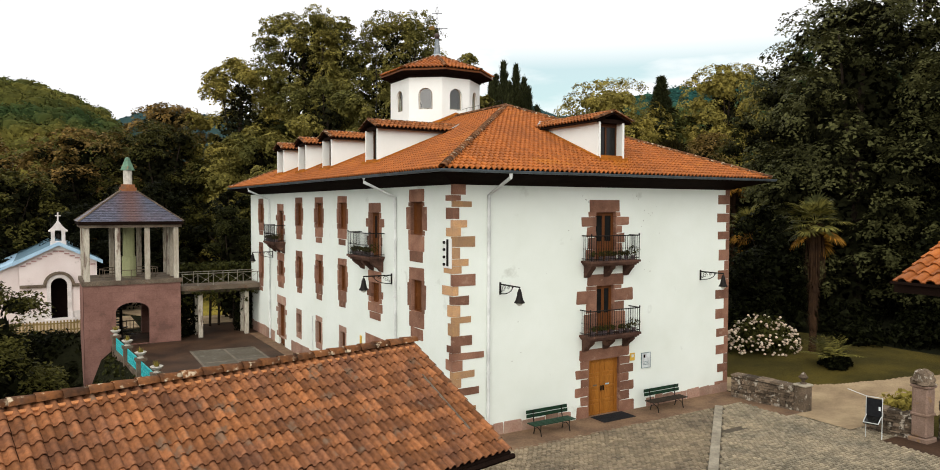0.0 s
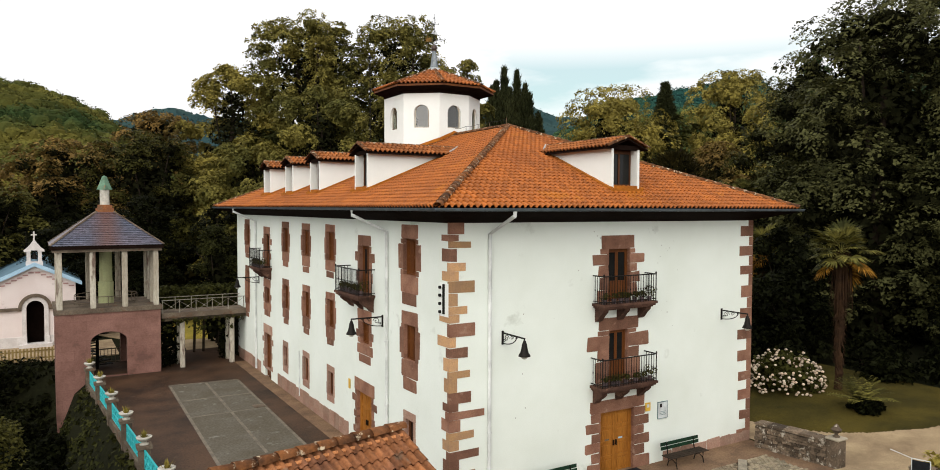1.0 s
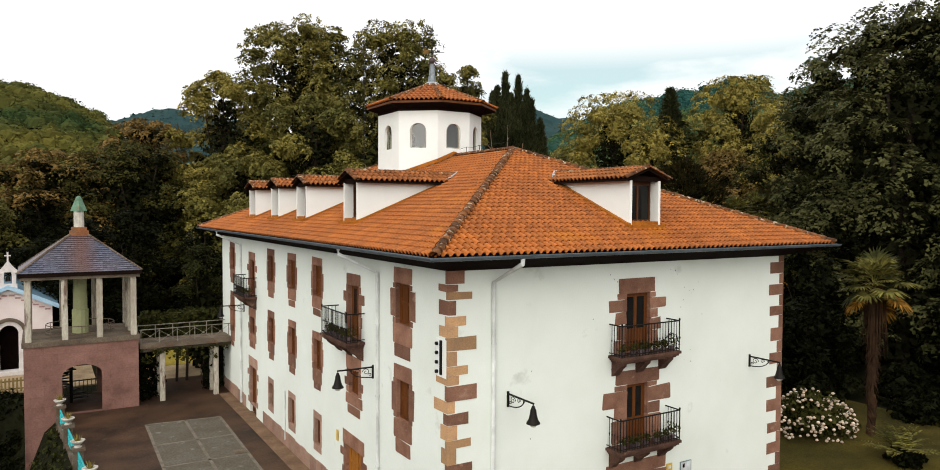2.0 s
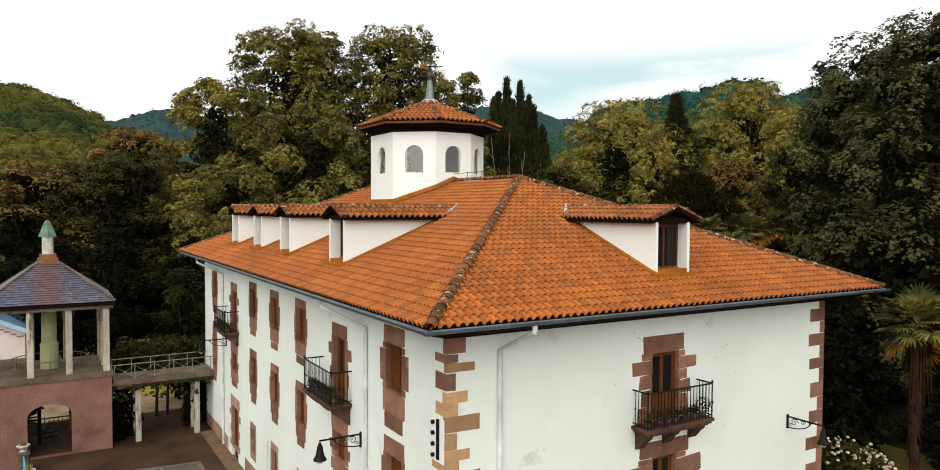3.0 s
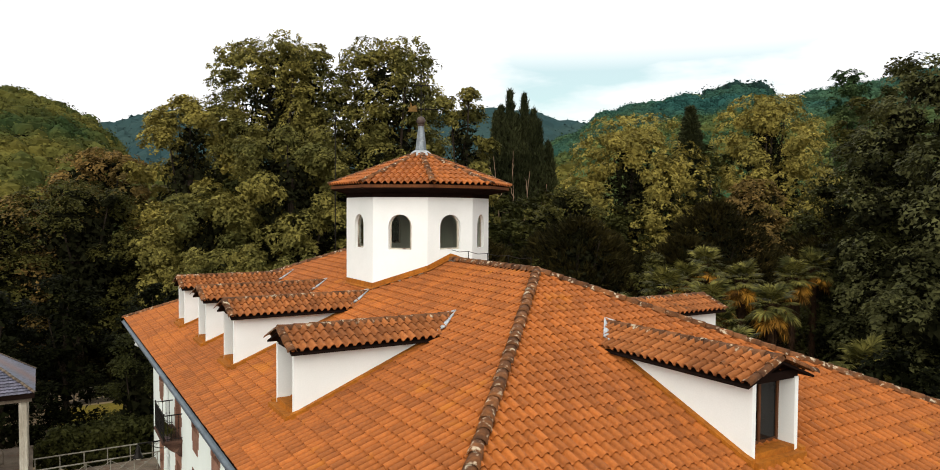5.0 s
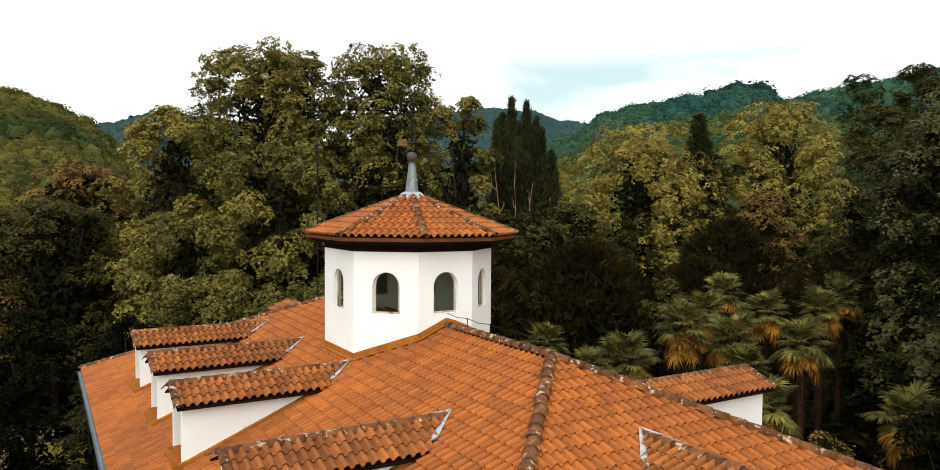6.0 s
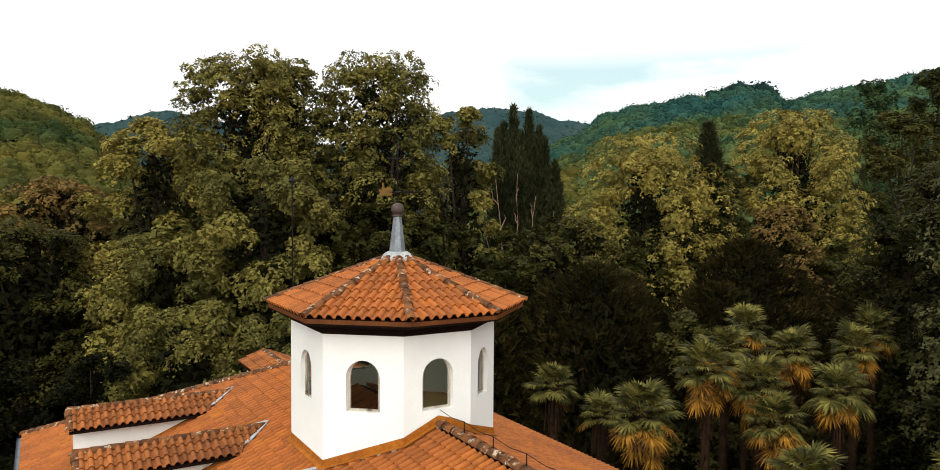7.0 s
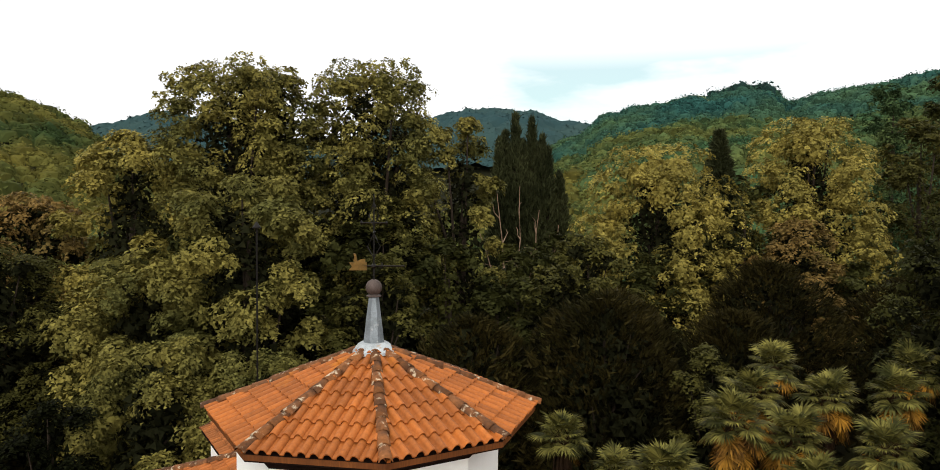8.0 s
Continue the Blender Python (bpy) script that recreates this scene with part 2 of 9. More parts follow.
M_MAT = material("black_rubber_mat", (0.015, 0.016, 0.018), 0.9, 0.2, 6, 60, 0.3)
M_SIGN = material("white_sign_board", (0.70, 0.74, 0.74), 0.4, 0.03, 2, 30, 0.0)
M_YELLOW = material("yellow_sign_board", (0.78, 0.50, 0.08), 0.4, 0.05, 2, 30, 0.0)
M_GREY_INK = material("grey_ink", (0.2, 0.28, 0.28), 0.6, 0.05, 2, 30, 0.0)
M_BULB = material("milky_lamp_glass", (0.6, 0.58, 0.5), 0.2, 0.05, 2, 30, 0.0)
M_LEAD = material("lead_sheet", (0.23, 0.26, 0.28), 0.45, 0.2, 4, 40, 0.2, metal=0.4, stain=(0.42, 0.42, 0.40), stain_at=0.62, stain_scale=5)
M_LEAD_PALE = material("pale_weathered_lead", (0.42, 0.45, 0.46), 0.5, 0.2, 4, 40, 0.2, metal=0.2, stain=(0.30, 0.20, 0.12), stain_at=0.62, stain_scale=5)
M_BALL = material("aged_copper_ball", (0.10, 0.075, 0.065), 0.6, 0.3, 8, 60, 0.3, metal=0.3)
M_GILT = material("tarnished_gilt", (0.15, 0.085, 0.022), 0.5, 0.3, 8, 60, 0.2, metal=0.4)


def leaf_material(name, base, tint, each=0.6, gloss=0.5, patch=0.22):
    """Leaves: every leaf takes its own shade, and light shines through a little."""
    m = bpy.data.materials.new(name)
    m.use_nodes = True
    n, l = m.node_tree.nodes, m.node_tree.links
    b = n["Principled BSDF"]
    b.inputs["Roughness"].default_value = gloss
    b.inputs["Specular IOR Level"].default_value = 0.02
    geo = n.new("ShaderNodeNewGeometry")
    big = n.new("ShaderNodeTexNoise")
    big.inputs["Scale"].default_value = patch
    big.inputs["Detail"].default_value = 3.0
    l.new(geo.outputs["Position"], big.inputs["Vector"])
    mix = n.new("ShaderNodeMix")
    mix.data_type = "RGBA"
    mix.inputs["A"].default_value, mix.inputs["B"].default_value = (*base, 1), (*tint, 1)
    mr = n.new("ShaderNodeMapRange")
    mr.inputs["From Min"].default_value, mr.inputs["From Max"].default_value = 0.35, 0.65
    l.new(big.outputs["Fac"], mr.inputs["Value"])
    l.new(mr.outputs["Result"], mix.inputs["Factor"])
    hsv = n.new("ShaderNodeHueSaturation")
    val = n.new("ShaderNodeMapRange")
    val.inputs["To Min"].default_value, val.inputs["To Max"].default_value = 1 - each, 1 + each
    l.new(geo.outputs["Random Per Island"], val.inputs["Value"])
    l.new(val.outputs["Result"], hsv.inputs["Value"])
    l.new(mix.outputs["Result"], hsv.inputs["Color"])
    l.new(hsv.outputs["Color"], b.inputs["Base Color"])
    tr = n.new("ShaderNodeBsdfTranslucent")
    l.new(hsv.outputs["Color"], tr.inputs["Color"])
    ms = n.new("ShaderNodeMixShader")
    ms.inputs["Fac"].default_value = 0.2
    l.new(b.outputs[0], ms.inputs[1])
    l.new(tr.outputs[0], ms.inputs[2])
    l.new(ms.outputs[0], n["Material Output"].inputs["Surface"])
    return m


M_LEAF_PLANE = leaf_material("plane_tree_leaf", (0.190, 0.160, 0.039), (0.082, 0.080, 0.023), 0.45)
M_LEAF_GOLD = leaf_material("golden_green_leaf", (0.275, 0.220, 0.050), (0.165, 0.140, 0.035), 0.34)
M_LEAF_DARK = leaf_material("dark_evergreen_leaf", (0.046, 0.046, 0.012), (0.024, 0.026, 0.008), 0.4)
M_LEAF_HOLM = leaf_material("glossy_oak_leaf", (0.088, 0.087, 0.032), (0.046, 0.048, 0.018), 0.4)
M_LEAF_MID = leaf_material("oak_leaf", (0.070, 0.064, 0.016), (0.042, 0.041, 0.011), 0.4)
M_LEAF_BROWN = leaf_material("bronzed_leaf", (0.180, 0.112, 0.034), (0.105, 0.076, 0.023), 0.4)
# near-black leaf: the deep shade under trees is put into its colour
M_LEAF_SHADE = leaf_material("painted_shade_leaf", (0.009, 0.010, 0.0035), (0.006, 0.007, 0.0025), 0.8)
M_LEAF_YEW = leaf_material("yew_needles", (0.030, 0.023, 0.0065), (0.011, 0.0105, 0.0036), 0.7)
M_LEAF_CYP = leaf_material("cypress_needles", (0.050, 0.054, 0.022), (0.024, 0.028, 0.012))
M_PALM = leaf_material("fan_palm_leaf", (0.160, 0.142, 0.036), (0.030, 0.032, 0.010), 0.7, 0.35, 1.1)
M_PALM_OLD = leaf_material("withered_palm_leaf", (0.34, 0.165, 0.022), (0.085, 0.042, 0.012), 0.7, 0.5, 0.9)
M_HYDR = material("hydrangea_petals", (0.50, 0.36, 0.26), 0.8, 0.25, 3, 30, 0.4, tint=(0.62, 0.53, 0.42), each=0.35)
M_BARK = material("grey_brown_bark", (0.040, 0.028, 0.019), 0.95, 0.35, 2, 14, 0.6, tint=(0.024, 0.018, 0.013))
# near-black leaf colour that stands in for the shade inside crowns
M_INNER_SHADE = material("painted_crown_shade", (0.013, 0.013, 0.0050), 0.95, 0.3, 2, 14, 0.0, tint=(0.008, 0.009, 0.004), spec=0.02)
M_BARK_PALE = material("bare_pale_wood", (0.30, 0.20, 0.13), 0.9, 0.25, 2, 14, 0.4)
M_PALM_TRUNK = material("shaggy_palm_fibre", (0.050, 0.027, 0.014), 0.95, 0.4, 2, 25, 0.7, tint=(0.024, 0.014, 0.009), spec=0.04)
M_MEADOW = material("pale_hill_grass", (0.115, 0.150, 0.060), 0.95, 0.25, 0.03, 0.5, 0.0, tint=(0.085, 0.125, 0.060), spec=0.05)
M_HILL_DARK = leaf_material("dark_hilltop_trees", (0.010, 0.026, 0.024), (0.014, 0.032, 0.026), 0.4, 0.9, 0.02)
# the far ridge's blue-green carries the haze of distance in its colour
M_HILL_BLUE = leaf_material("hazed_wooded_ridge", (0.026, 0.056, 0.060), (0.036, 0.066, 0.062), 0.3, 0.9, 0.01)
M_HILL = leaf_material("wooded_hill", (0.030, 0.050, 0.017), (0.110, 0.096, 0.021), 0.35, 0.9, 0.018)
# upper slope: leaf colour shifted to teal for haze
M_HILL_FAR = leaf_material("hazed_wooded_hill", (0.020, 0.066, 0.056), (0.050, 0.092, 0.042), 0.4, 0.9, 0.012)
M_HILL_MID = leaf_material("lower_slope_woods", (0.030, 0.066, 0.029), (0.086, 0.094, 0.025), 0.5, 0.9, 0.02)


# ---- building helpers ----
BASE = {}


def thing(name, at, label, category, group="", kind=""):
    """An empty at the base of a thing; its parts are given in world places."""
    ob = new(name)
    ob.empty_display_size = 0.3
    ob.location = at
    BASE[ob.name] = Vector(at)
    return tagged(ob, label, category, group, kind)


def link_mesh(name, me, mat, parent, label=""):
    ob = new(name, me)
    if mat:
        me.materials.append(mat)
    if parent:
        me.transform(Matrix.Translation(-BASE[parent.name]))
        ob.parent = parent
        BASE[ob.name] = BASE[parent.name]
    else:
        BASE[ob.name] = Vector((0, 0, 0))
    return tagged(ob, label)


def part(name, bm, mat, parent, label="", smooth=False):
    me = bpy.data.meshes.new(name)
    bmesh.ops.recalc_face_normals(bm, faces=bm.faces)
    bm.to_mesh(me)
    bm.free()
    if smooth:
        me.shade_smooth()
    return link_mesh(name, me, mat, parent, label)


def solid(name, verts, faces, mat, parent, label="", smooth=False):
    me = bpy.data.meshes.new(name)
    me.from_pydata([tuple(v) for v in verts], [], faces)
    if smooth:
        me.shade_smooth()
    return link_mesh(name, me, mat, parent, label)


def box(bm, x0, x1, y0, y1, z0, z1, m=None):
    v = [bm.verts.new((x, y, z)) for x in (x0, x1) for y in (y0, y1) for z in (z0, z1)]
    if m is not None:
        for k in v:
            k.co = m @ k.co
    for f in ((0, 1, 3, 2), (4, 6, 7, 5), (0, 4, 5, 1), (2, 3, 7, 6), (0, 2, 6, 4), (1, 5, 7, 3)):
        bm.faces.new([v[i] for i in f])
    return v


def boxes(*dims):
    bm = bmesh.new()
    for d in dims:
        box(bm, *d)
    return bm


def soft_box(x0, x1, y0, y1, z0, z1, r=0.02, seg=1):
    bm = bmesh.new()
    box(bm, x0, x1, y0, y1, z0, z1)
    bmesh.ops.bevel(bm, geom=list(bm.edges), offset=r, segments=seg, affect="EDGES", profile=0.6)
    return bm


def tube(bm, pts, r, n=6, r1=None, cap=True):
    """A round bar along points; its radius may taper to r1."""
    pts = [Vector(p) for p in pts]
    rings = []
    for i, p in enumerate(pts):
        a = pts[min(i + 1, len(pts) - 1)] - pts[max(i - 1, 0)]
        a.normalize()
        side = a.cross(Vector((0, 0, 1)))
        if side.length < 1e-3:
            side = Vector((1, 0, 0))
        side.normalize()
        up = side.cross(a)
        rr = r if r1 is None else r + (r1 - r) * i / (len(pts) - 1)
        rings.append([bm.verts.new(p + rr * (math.cos(2 * math.pi * k / n) * side + math.sin(2 * math.pi * k / n) * up)) for k in range(n)])
    for a, b in zip(rings, rings[1:]):
        for k in range(n):
            bm.faces.new((a[k], a[(k + 1) % n], b[(k + 1) % n], b[k]))
    if cap:
        bm.faces.new(rings[0][::-1])
        bm.faces.new(rings[-1])


def lathe(bm, profile, at, n=16):
    """A turned body from (radius, height) pairs."""
    x, y, z = at
    rings = [[bm.verts.new((x + max(r, 1e-4) * math.cos(2 * math.pi * k / n), y + max(r, 1e-4) * math.sin(2 * math.pi * k / n), z + h)) for k in range(n)] for r, h in profile]
    for a, b in zip(rings, rings[1:]):
        for k in range(n):
            bm.faces.new((a[k], a[(k + 1) % n], b[(k + 1) % n], b[k]))
    bm.faces.new(rings[0][::-1])
    bm.faces.new(rings[-1])


def holed_wall(place, u0, u1, z0, z1, holes, thick):
    """A wall of that thickness with openings right through it. place(u, d, z): world place, d metres behind the face."""
    us = sorted({u0, u1, *(h[0] for h in holes), *(h[1] for h in holes)})
    zs = sorted({z0, z1, *(h[2] for h in holes), *(h[3] for h in holes)})

    def full(i, j):
        if not (0 <= i < len(us) - 1 and 0 <= j < len(zs) - 1):
            return False
        u, z = (us[i] + us[i + 1]) / 2, (zs[j] + zs[j + 1]) / 2
        return not any(h[0] < u < h[1] and h[2] < z < h[3] for h in holes)

    bm = bmesh.new()
    made = {}

    def v(i, d, j):
        if (i, d, j) not in made:
            made[i, d, j] = bm.verts.new(place(us[i], d * thick, zs[j]))
        return made[i, d, j]

    for i in range(len(us) - 1):
        for j in range(len(zs) - 1):
            if not full(i, j):
                continue
            for d in (0, 1):
                bm.faces.new((v(i, d, j), v(i + 1, d, j), v(i + 1, d, j + 1), v(i, d, j + 1)))
            if not full(i - 1, j):
                bm.faces.new((v(i, 0, j), v(i, 1, j), v(i, 1, j + 1), v(i, 0, j + 1)))
            if not full(i + 1, j):
                bm.faces.new((v(i + 1, 0, j), v(i + 1, 1, j), v(i + 1, 1, j + 1), v(i + 1, 0, j + 1)))
            if not full(i, j - 1):
                bm.faces.new((v(i, 0, j), v(i + 1, 0, j), v(i + 1, 1, j), v(i, 1, j)))
            if not full(i, j + 1):
                bm.faces.new((v(i, 0, j + 1), v(i + 1, 0, j + 1), v(i + 1, 1, j + 1), v(i, 1, j + 1)))
    return bm


# ---- roof tiles ----
def tile_shape(w, l, rise=0.068, lift=0.04, lip=0.027, n=9):
    """One clay roof tile: a full rounded roll beside a narrow pan, its lower end lifted over the tile below. Axes: along the eave, up the slope, outwards."""
    top, bot, front, edge = [], [], [], []
    pan = 0.34
    cut = max(2, n // 4)
    us = [pan * k / cut for k in range(cut)] + [pan + (1 - pan) * (0.5 - 0.5 * math.cos(math.pi * k / (n - cut))) for k in range(n - cut + 1)]
    for u in us:
        if u < pan:
            h = rise * 0.10 * (1 - math.sin(math.pi * u / pan))
        else:
            q = (u - pan) / (1 - pan) * 2 - 1
            h = rise * (0.10 + 0.90 * max(0.0, 1 - q * q) ** 0.66)
        bot.append((u * w, 0.0, h + lift))
        top.append((u * w, l * 1.06, h))
        edge.append((u * w, 0.005, h + lift - lip))
    verts = bot + top + bot + edge
    m = len(us)
    faces = []
    for k in range(m - 1):
        faces.append((k, k + 1, m + k + 1, m + k))
        faces.append((3 * m + k, 3 * m + k + 1, 2 * m + k + 1, 2 * m + k))
    return np.array(verts), faces


def tile_field(parent, origin, u_dir, v_dir, length, height, w, l, mat, low=None, high=None, own=None, rise=0.09, jitter=0.003, seed=1, n=9):
    """Rows of tiles on a slope: those that own(u, v) picks are pieces of their own, the rest is one mesh.
    low(v), high(v): where the slope begins and ends along the eave."""
    rng = np.random.default_rng(seed)
    O, U, V = np.array(origin, float), np.array(u_dir, float), np.array(v_dir, float)
    N = np.cross(U, V)
    verts, faces = tile_shape(w, l, rise, n=n)
    low, high = low or (lambda v: 0.0), high or (lambda v: length)
    shared = bpy.data.meshes.new("roof_tile")
    shared.from_pydata(verts.tolist(), [], faces)
    shared.shade_smooth()
    shared.materials.append(mat)
    all_v, all_f, count, singles = [], [], 0, []
    nu, nv = int(round(length / w)), int(round(height / l))
    for j in range(nv):
        for i in range(nu):
            u, v = i * w, j * l
            a, b = low(v + l / 2), high(v + l / 2)
            if u + w <= a + 0.03 or u >= b - 0.03:
                continue
            off = np.array((rng.uniform(-jitter, jitter), rng.uniform(-jitter, jitter) * 2, rng.uniform(0, jitter)))
            if own and own(u, v) and u >= low(v + l) and u + w <= high(v + l):
                singles.append((u + off[0], v + off[1], off[2]))
                continue
            p = verts + (u, v, 0) + off
            p[:, 0] = np.clip(p[:, 0], [low(t) for t in p[:, 1]], [high(t) for t in p[:, 1]])
            all_v.append(O + p[:, :1] * U + p[:, 1:2] * V + p[:, 2:] * N)
            all_f += [tuple(k + count for k in f) for f in faces]
            count += len(verts)
    if all_v:
        rest = solid("roof_tiling", np.concatenate(all_v).tolist(), all_f, mat, parent, smooth=True)
        tagged(rest, kind="stuff")
    turn = Matrix(((U[0], V[0], N[0]), (U[1], V[1], N[1]), (U[2], V[2], N[2]))).to_4x4()
    for u, v, h in singles:
        ob = new("roof_tile", shared)
        ob.parent = parent
        ob.matrix_local = Matrix.Translation(Vector(O + u * U + v * V + h * N) - BASE[parent.name]) @ turn


def cap_line(parent, p0, p1, mat, r=0.13, l=0.42, name="ridge_tile", seed=3, squash=0.75):
    """Half-round ridge tiles laid one over the next from p0 (low) to p1."""
    rng = random.Random(seed)
    p0, p1 = Vector(p0), Vector(p1)
    way = (p1 - p0)
    count = max(1, round(way.length / l))
    step = way.length / count
    way.normalize()
    side = way.cross(Vector((0, 0, 1))).normalized()
    up = side.cross(way)
    n = 7
    verts, faces = [], []
    for v, k in ((-0.03, 1.12), (step * 1.0, 0.9)):
        for q in (1.0, 0.86):
            for i in range(n):
                a = math.pi * i / (n - 1)
                verts.append((r * k * q * math.cos(a), v, r * k * q * math.sin(a) * squash / 0.75 * 0.85))
    for i in range(n - 1):
        faces.append((i, i + 1, 2 * n + i + 1, 2 * n + i))
        faces.append((n + i, i + n + 1, i + 1, i))
        faces.append((2 * n + i, 2 * n + i + 1, 3 * n + i + 1, 3 * n + i))
    me = bpy.data.meshes.new(name)
    me.from_pydata(verts, [], faces)
    me.shade_smooth()
    me.materials.append(mat)
    turn = Matrix((side, way, up)).transposed().to_4x4()
    for i in range(count):
        ob = new(name, me)
        ob.parent = parent
        ob.matrix_local = Matrix.Translation(p0 + way * (i * step) + side * rng.uniform(-0.012, 0.012) - BASE[parent.name]) @ turn @ Matrix.Rotation(rng.uniform(-0.03, 0.03), 4, "Z")


def leaf_cloud(centres, radii, per, size, rng, up=0.35, flat=0.8, droop=0.0):
    """Leaves scattered in clumps: every leaf is a three-cornered blade. Returns the corners."""
    n = len(centres) * per
    c = np.repeat(np.asarray(centres), per, axis=0)
    r = np.repeat(np.asarray(radii), per)
    d = rng.normal(size=(n, 3))
    d /= np.linalg.norm(d, axis=1, keepdims=True)
    rad = rng.uniform(0.25, 1.0, n) ** 0.6
    p = c + d * (r * rad)[:, None] * np.array((1, 1, flat))
    p[:, 2] -= droop * r * rng.uniform(0, 1, n)
    nrm = d + np.array((0, 0, up)) + rng.normal(size=(n, 3)) * 0.55
    nrm /= np.linalg.norm(nrm, axis=1, keepdims=True)
    a = np.cross(nrm, rng.normal(size=(n, 3)))
    a /= np.linalg.norm(a, axis=1, keepdims=True)
    b = np.cross(nrm, a)
    s = size * rng.uniform(0.6, 1.35, n)[:, None]
    tri = np.stack([p - a * s, p + a * s * 0.75 + b * s * 0.75, p + a * s * 0.55 - b * s * 0.8], axis=1)
    return tri.reshape(-1, 3)


def leaf_mesh(name, pts):
    me = bpy.data.meshes.new(name)
    n = len(pts)
    me.vertices.add(n)
    me.vertices.foreach_set("co", np.ascontiguousarray(pts, dtype=np.float32).ravel())
    me.loops.add(n)
    me.loops.foreach_set("vertex_index", np.arange(n, dtype=np.int32))
    me.polygons.add(n // 3)
    me.polygons.foreach_set("loop_start", np.arange(0, n, 3, dtype=np.int32))
    me.update(calc_edges=True)
    me.validate()
    return me


# ---- the great white house ----
HX0, HX1, HY0, HY1, HZ = 13.25, 27.9, 23.3, 52.0, 9.36       # outer wall faces and top
EX0, EX1, EY0, EY1, EZ = 12.15, 29.2, 22.08, 53.5, 9.84       # eaves
RX, RY0, RY1, RZ = 20.68, 31.1, 44.6, 13.55                   # main ridge
WALL_T = 0.6
house = thing("house", (HX0, HY0, 0), "large white plastered house with red sandstone dressings and orange tiled roof", "house")


def front(u, d, z):
    return (u, HY0 + d, z)


def west(u, d, z):
    return (HX0 + d, u, z)


# openings: centre, half width, bottom, top, kind
WEST_BAYS = [26.2, 30.3, 34.28, 37.72, 41.12, 44.78, 49.3]
west_open = []
for k, y in enumerate(WEST_BAYS):
    balcony = k in (1, 5)
    west_open.append((y, 0.50, 6.42 if balcony else 7.45, 8.31 if balcony else 8.75, "balcony_door" if balcony else "shutter"))
    west_open.append((y, 0.45, 4.32 if balcony else 4.42, 5.22 if balcony else 5.70, "shutter"))
west_open += [(26.2, 0.32, 1.2, 2.3, "small"), (34.28, 0.32, 1.34, 2.42, "small"), (37.8, 0.36, 1.25, 2.44, "small"), (41.22, 0.32, 1.3, 2.4, "small"),
              (30.36, 0.76, 0.0, 2.32, "oak_door"), (44.7, 0.62, 0.0, 2.56, "brown_door")]
west_open[13] = (49.36, 0.38, 3.75, 5.85, "shutter")
front_open = [(20.42, 0.54, 6.42, 8.36, "balcony_door"), (20.42, 0.46, 3.46, 5.36, "balcony_door"), (20.41, 0.83, 0.0, 2.34, "oak_door")]

bm = holed_wall(front, HX0, HX1, -0.6, HZ, [(c - h, c + h, a if a > 0 else -0.6, b) for c, h, a, b, _ in front_open], WALL_T)
holed = holed_wall(west, HY0 + WALL_T, HY1, -0.6, HZ, [(c - h, c + h, a if a > 0 else -0.6, b) for c, h, a, b, _ in west_open], WALL_T)
house_wall = part("wall", bm, M_LIMEWASH, house)
west_wall = part("wall", holed, M_LIMEWASH, house)
part("wall", boxes((HX1 - WALL_T, HX1, HY0 + WALL_T, HY1, -0.6, HZ)), M_LIMEWASH, house)
part("wall", boxes((HX0 + WALL_T, HX1 - WALL_T, HY1 - WALL_T, HY1, -0.6, HZ)), M_LIMEWASH, house)
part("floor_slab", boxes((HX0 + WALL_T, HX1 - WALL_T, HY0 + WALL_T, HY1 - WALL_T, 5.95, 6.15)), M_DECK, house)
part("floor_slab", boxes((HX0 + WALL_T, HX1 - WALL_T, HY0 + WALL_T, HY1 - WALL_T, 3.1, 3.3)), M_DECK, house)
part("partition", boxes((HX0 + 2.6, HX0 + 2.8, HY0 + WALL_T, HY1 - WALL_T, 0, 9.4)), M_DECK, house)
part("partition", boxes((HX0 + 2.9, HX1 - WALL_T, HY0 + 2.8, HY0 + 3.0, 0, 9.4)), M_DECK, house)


def pane_box(place, u0, u1, d0, d1, z0, z1, bm):
    p, q = place(u0, d0, z0), place(u1, d1, z1)
    box(bm, min(p[0], q[0]), max(p[0], q[0]), min(p[1], q[1]), max(p[1], q[1]), min(p[2], q[2]), max(p[2], q[2]))


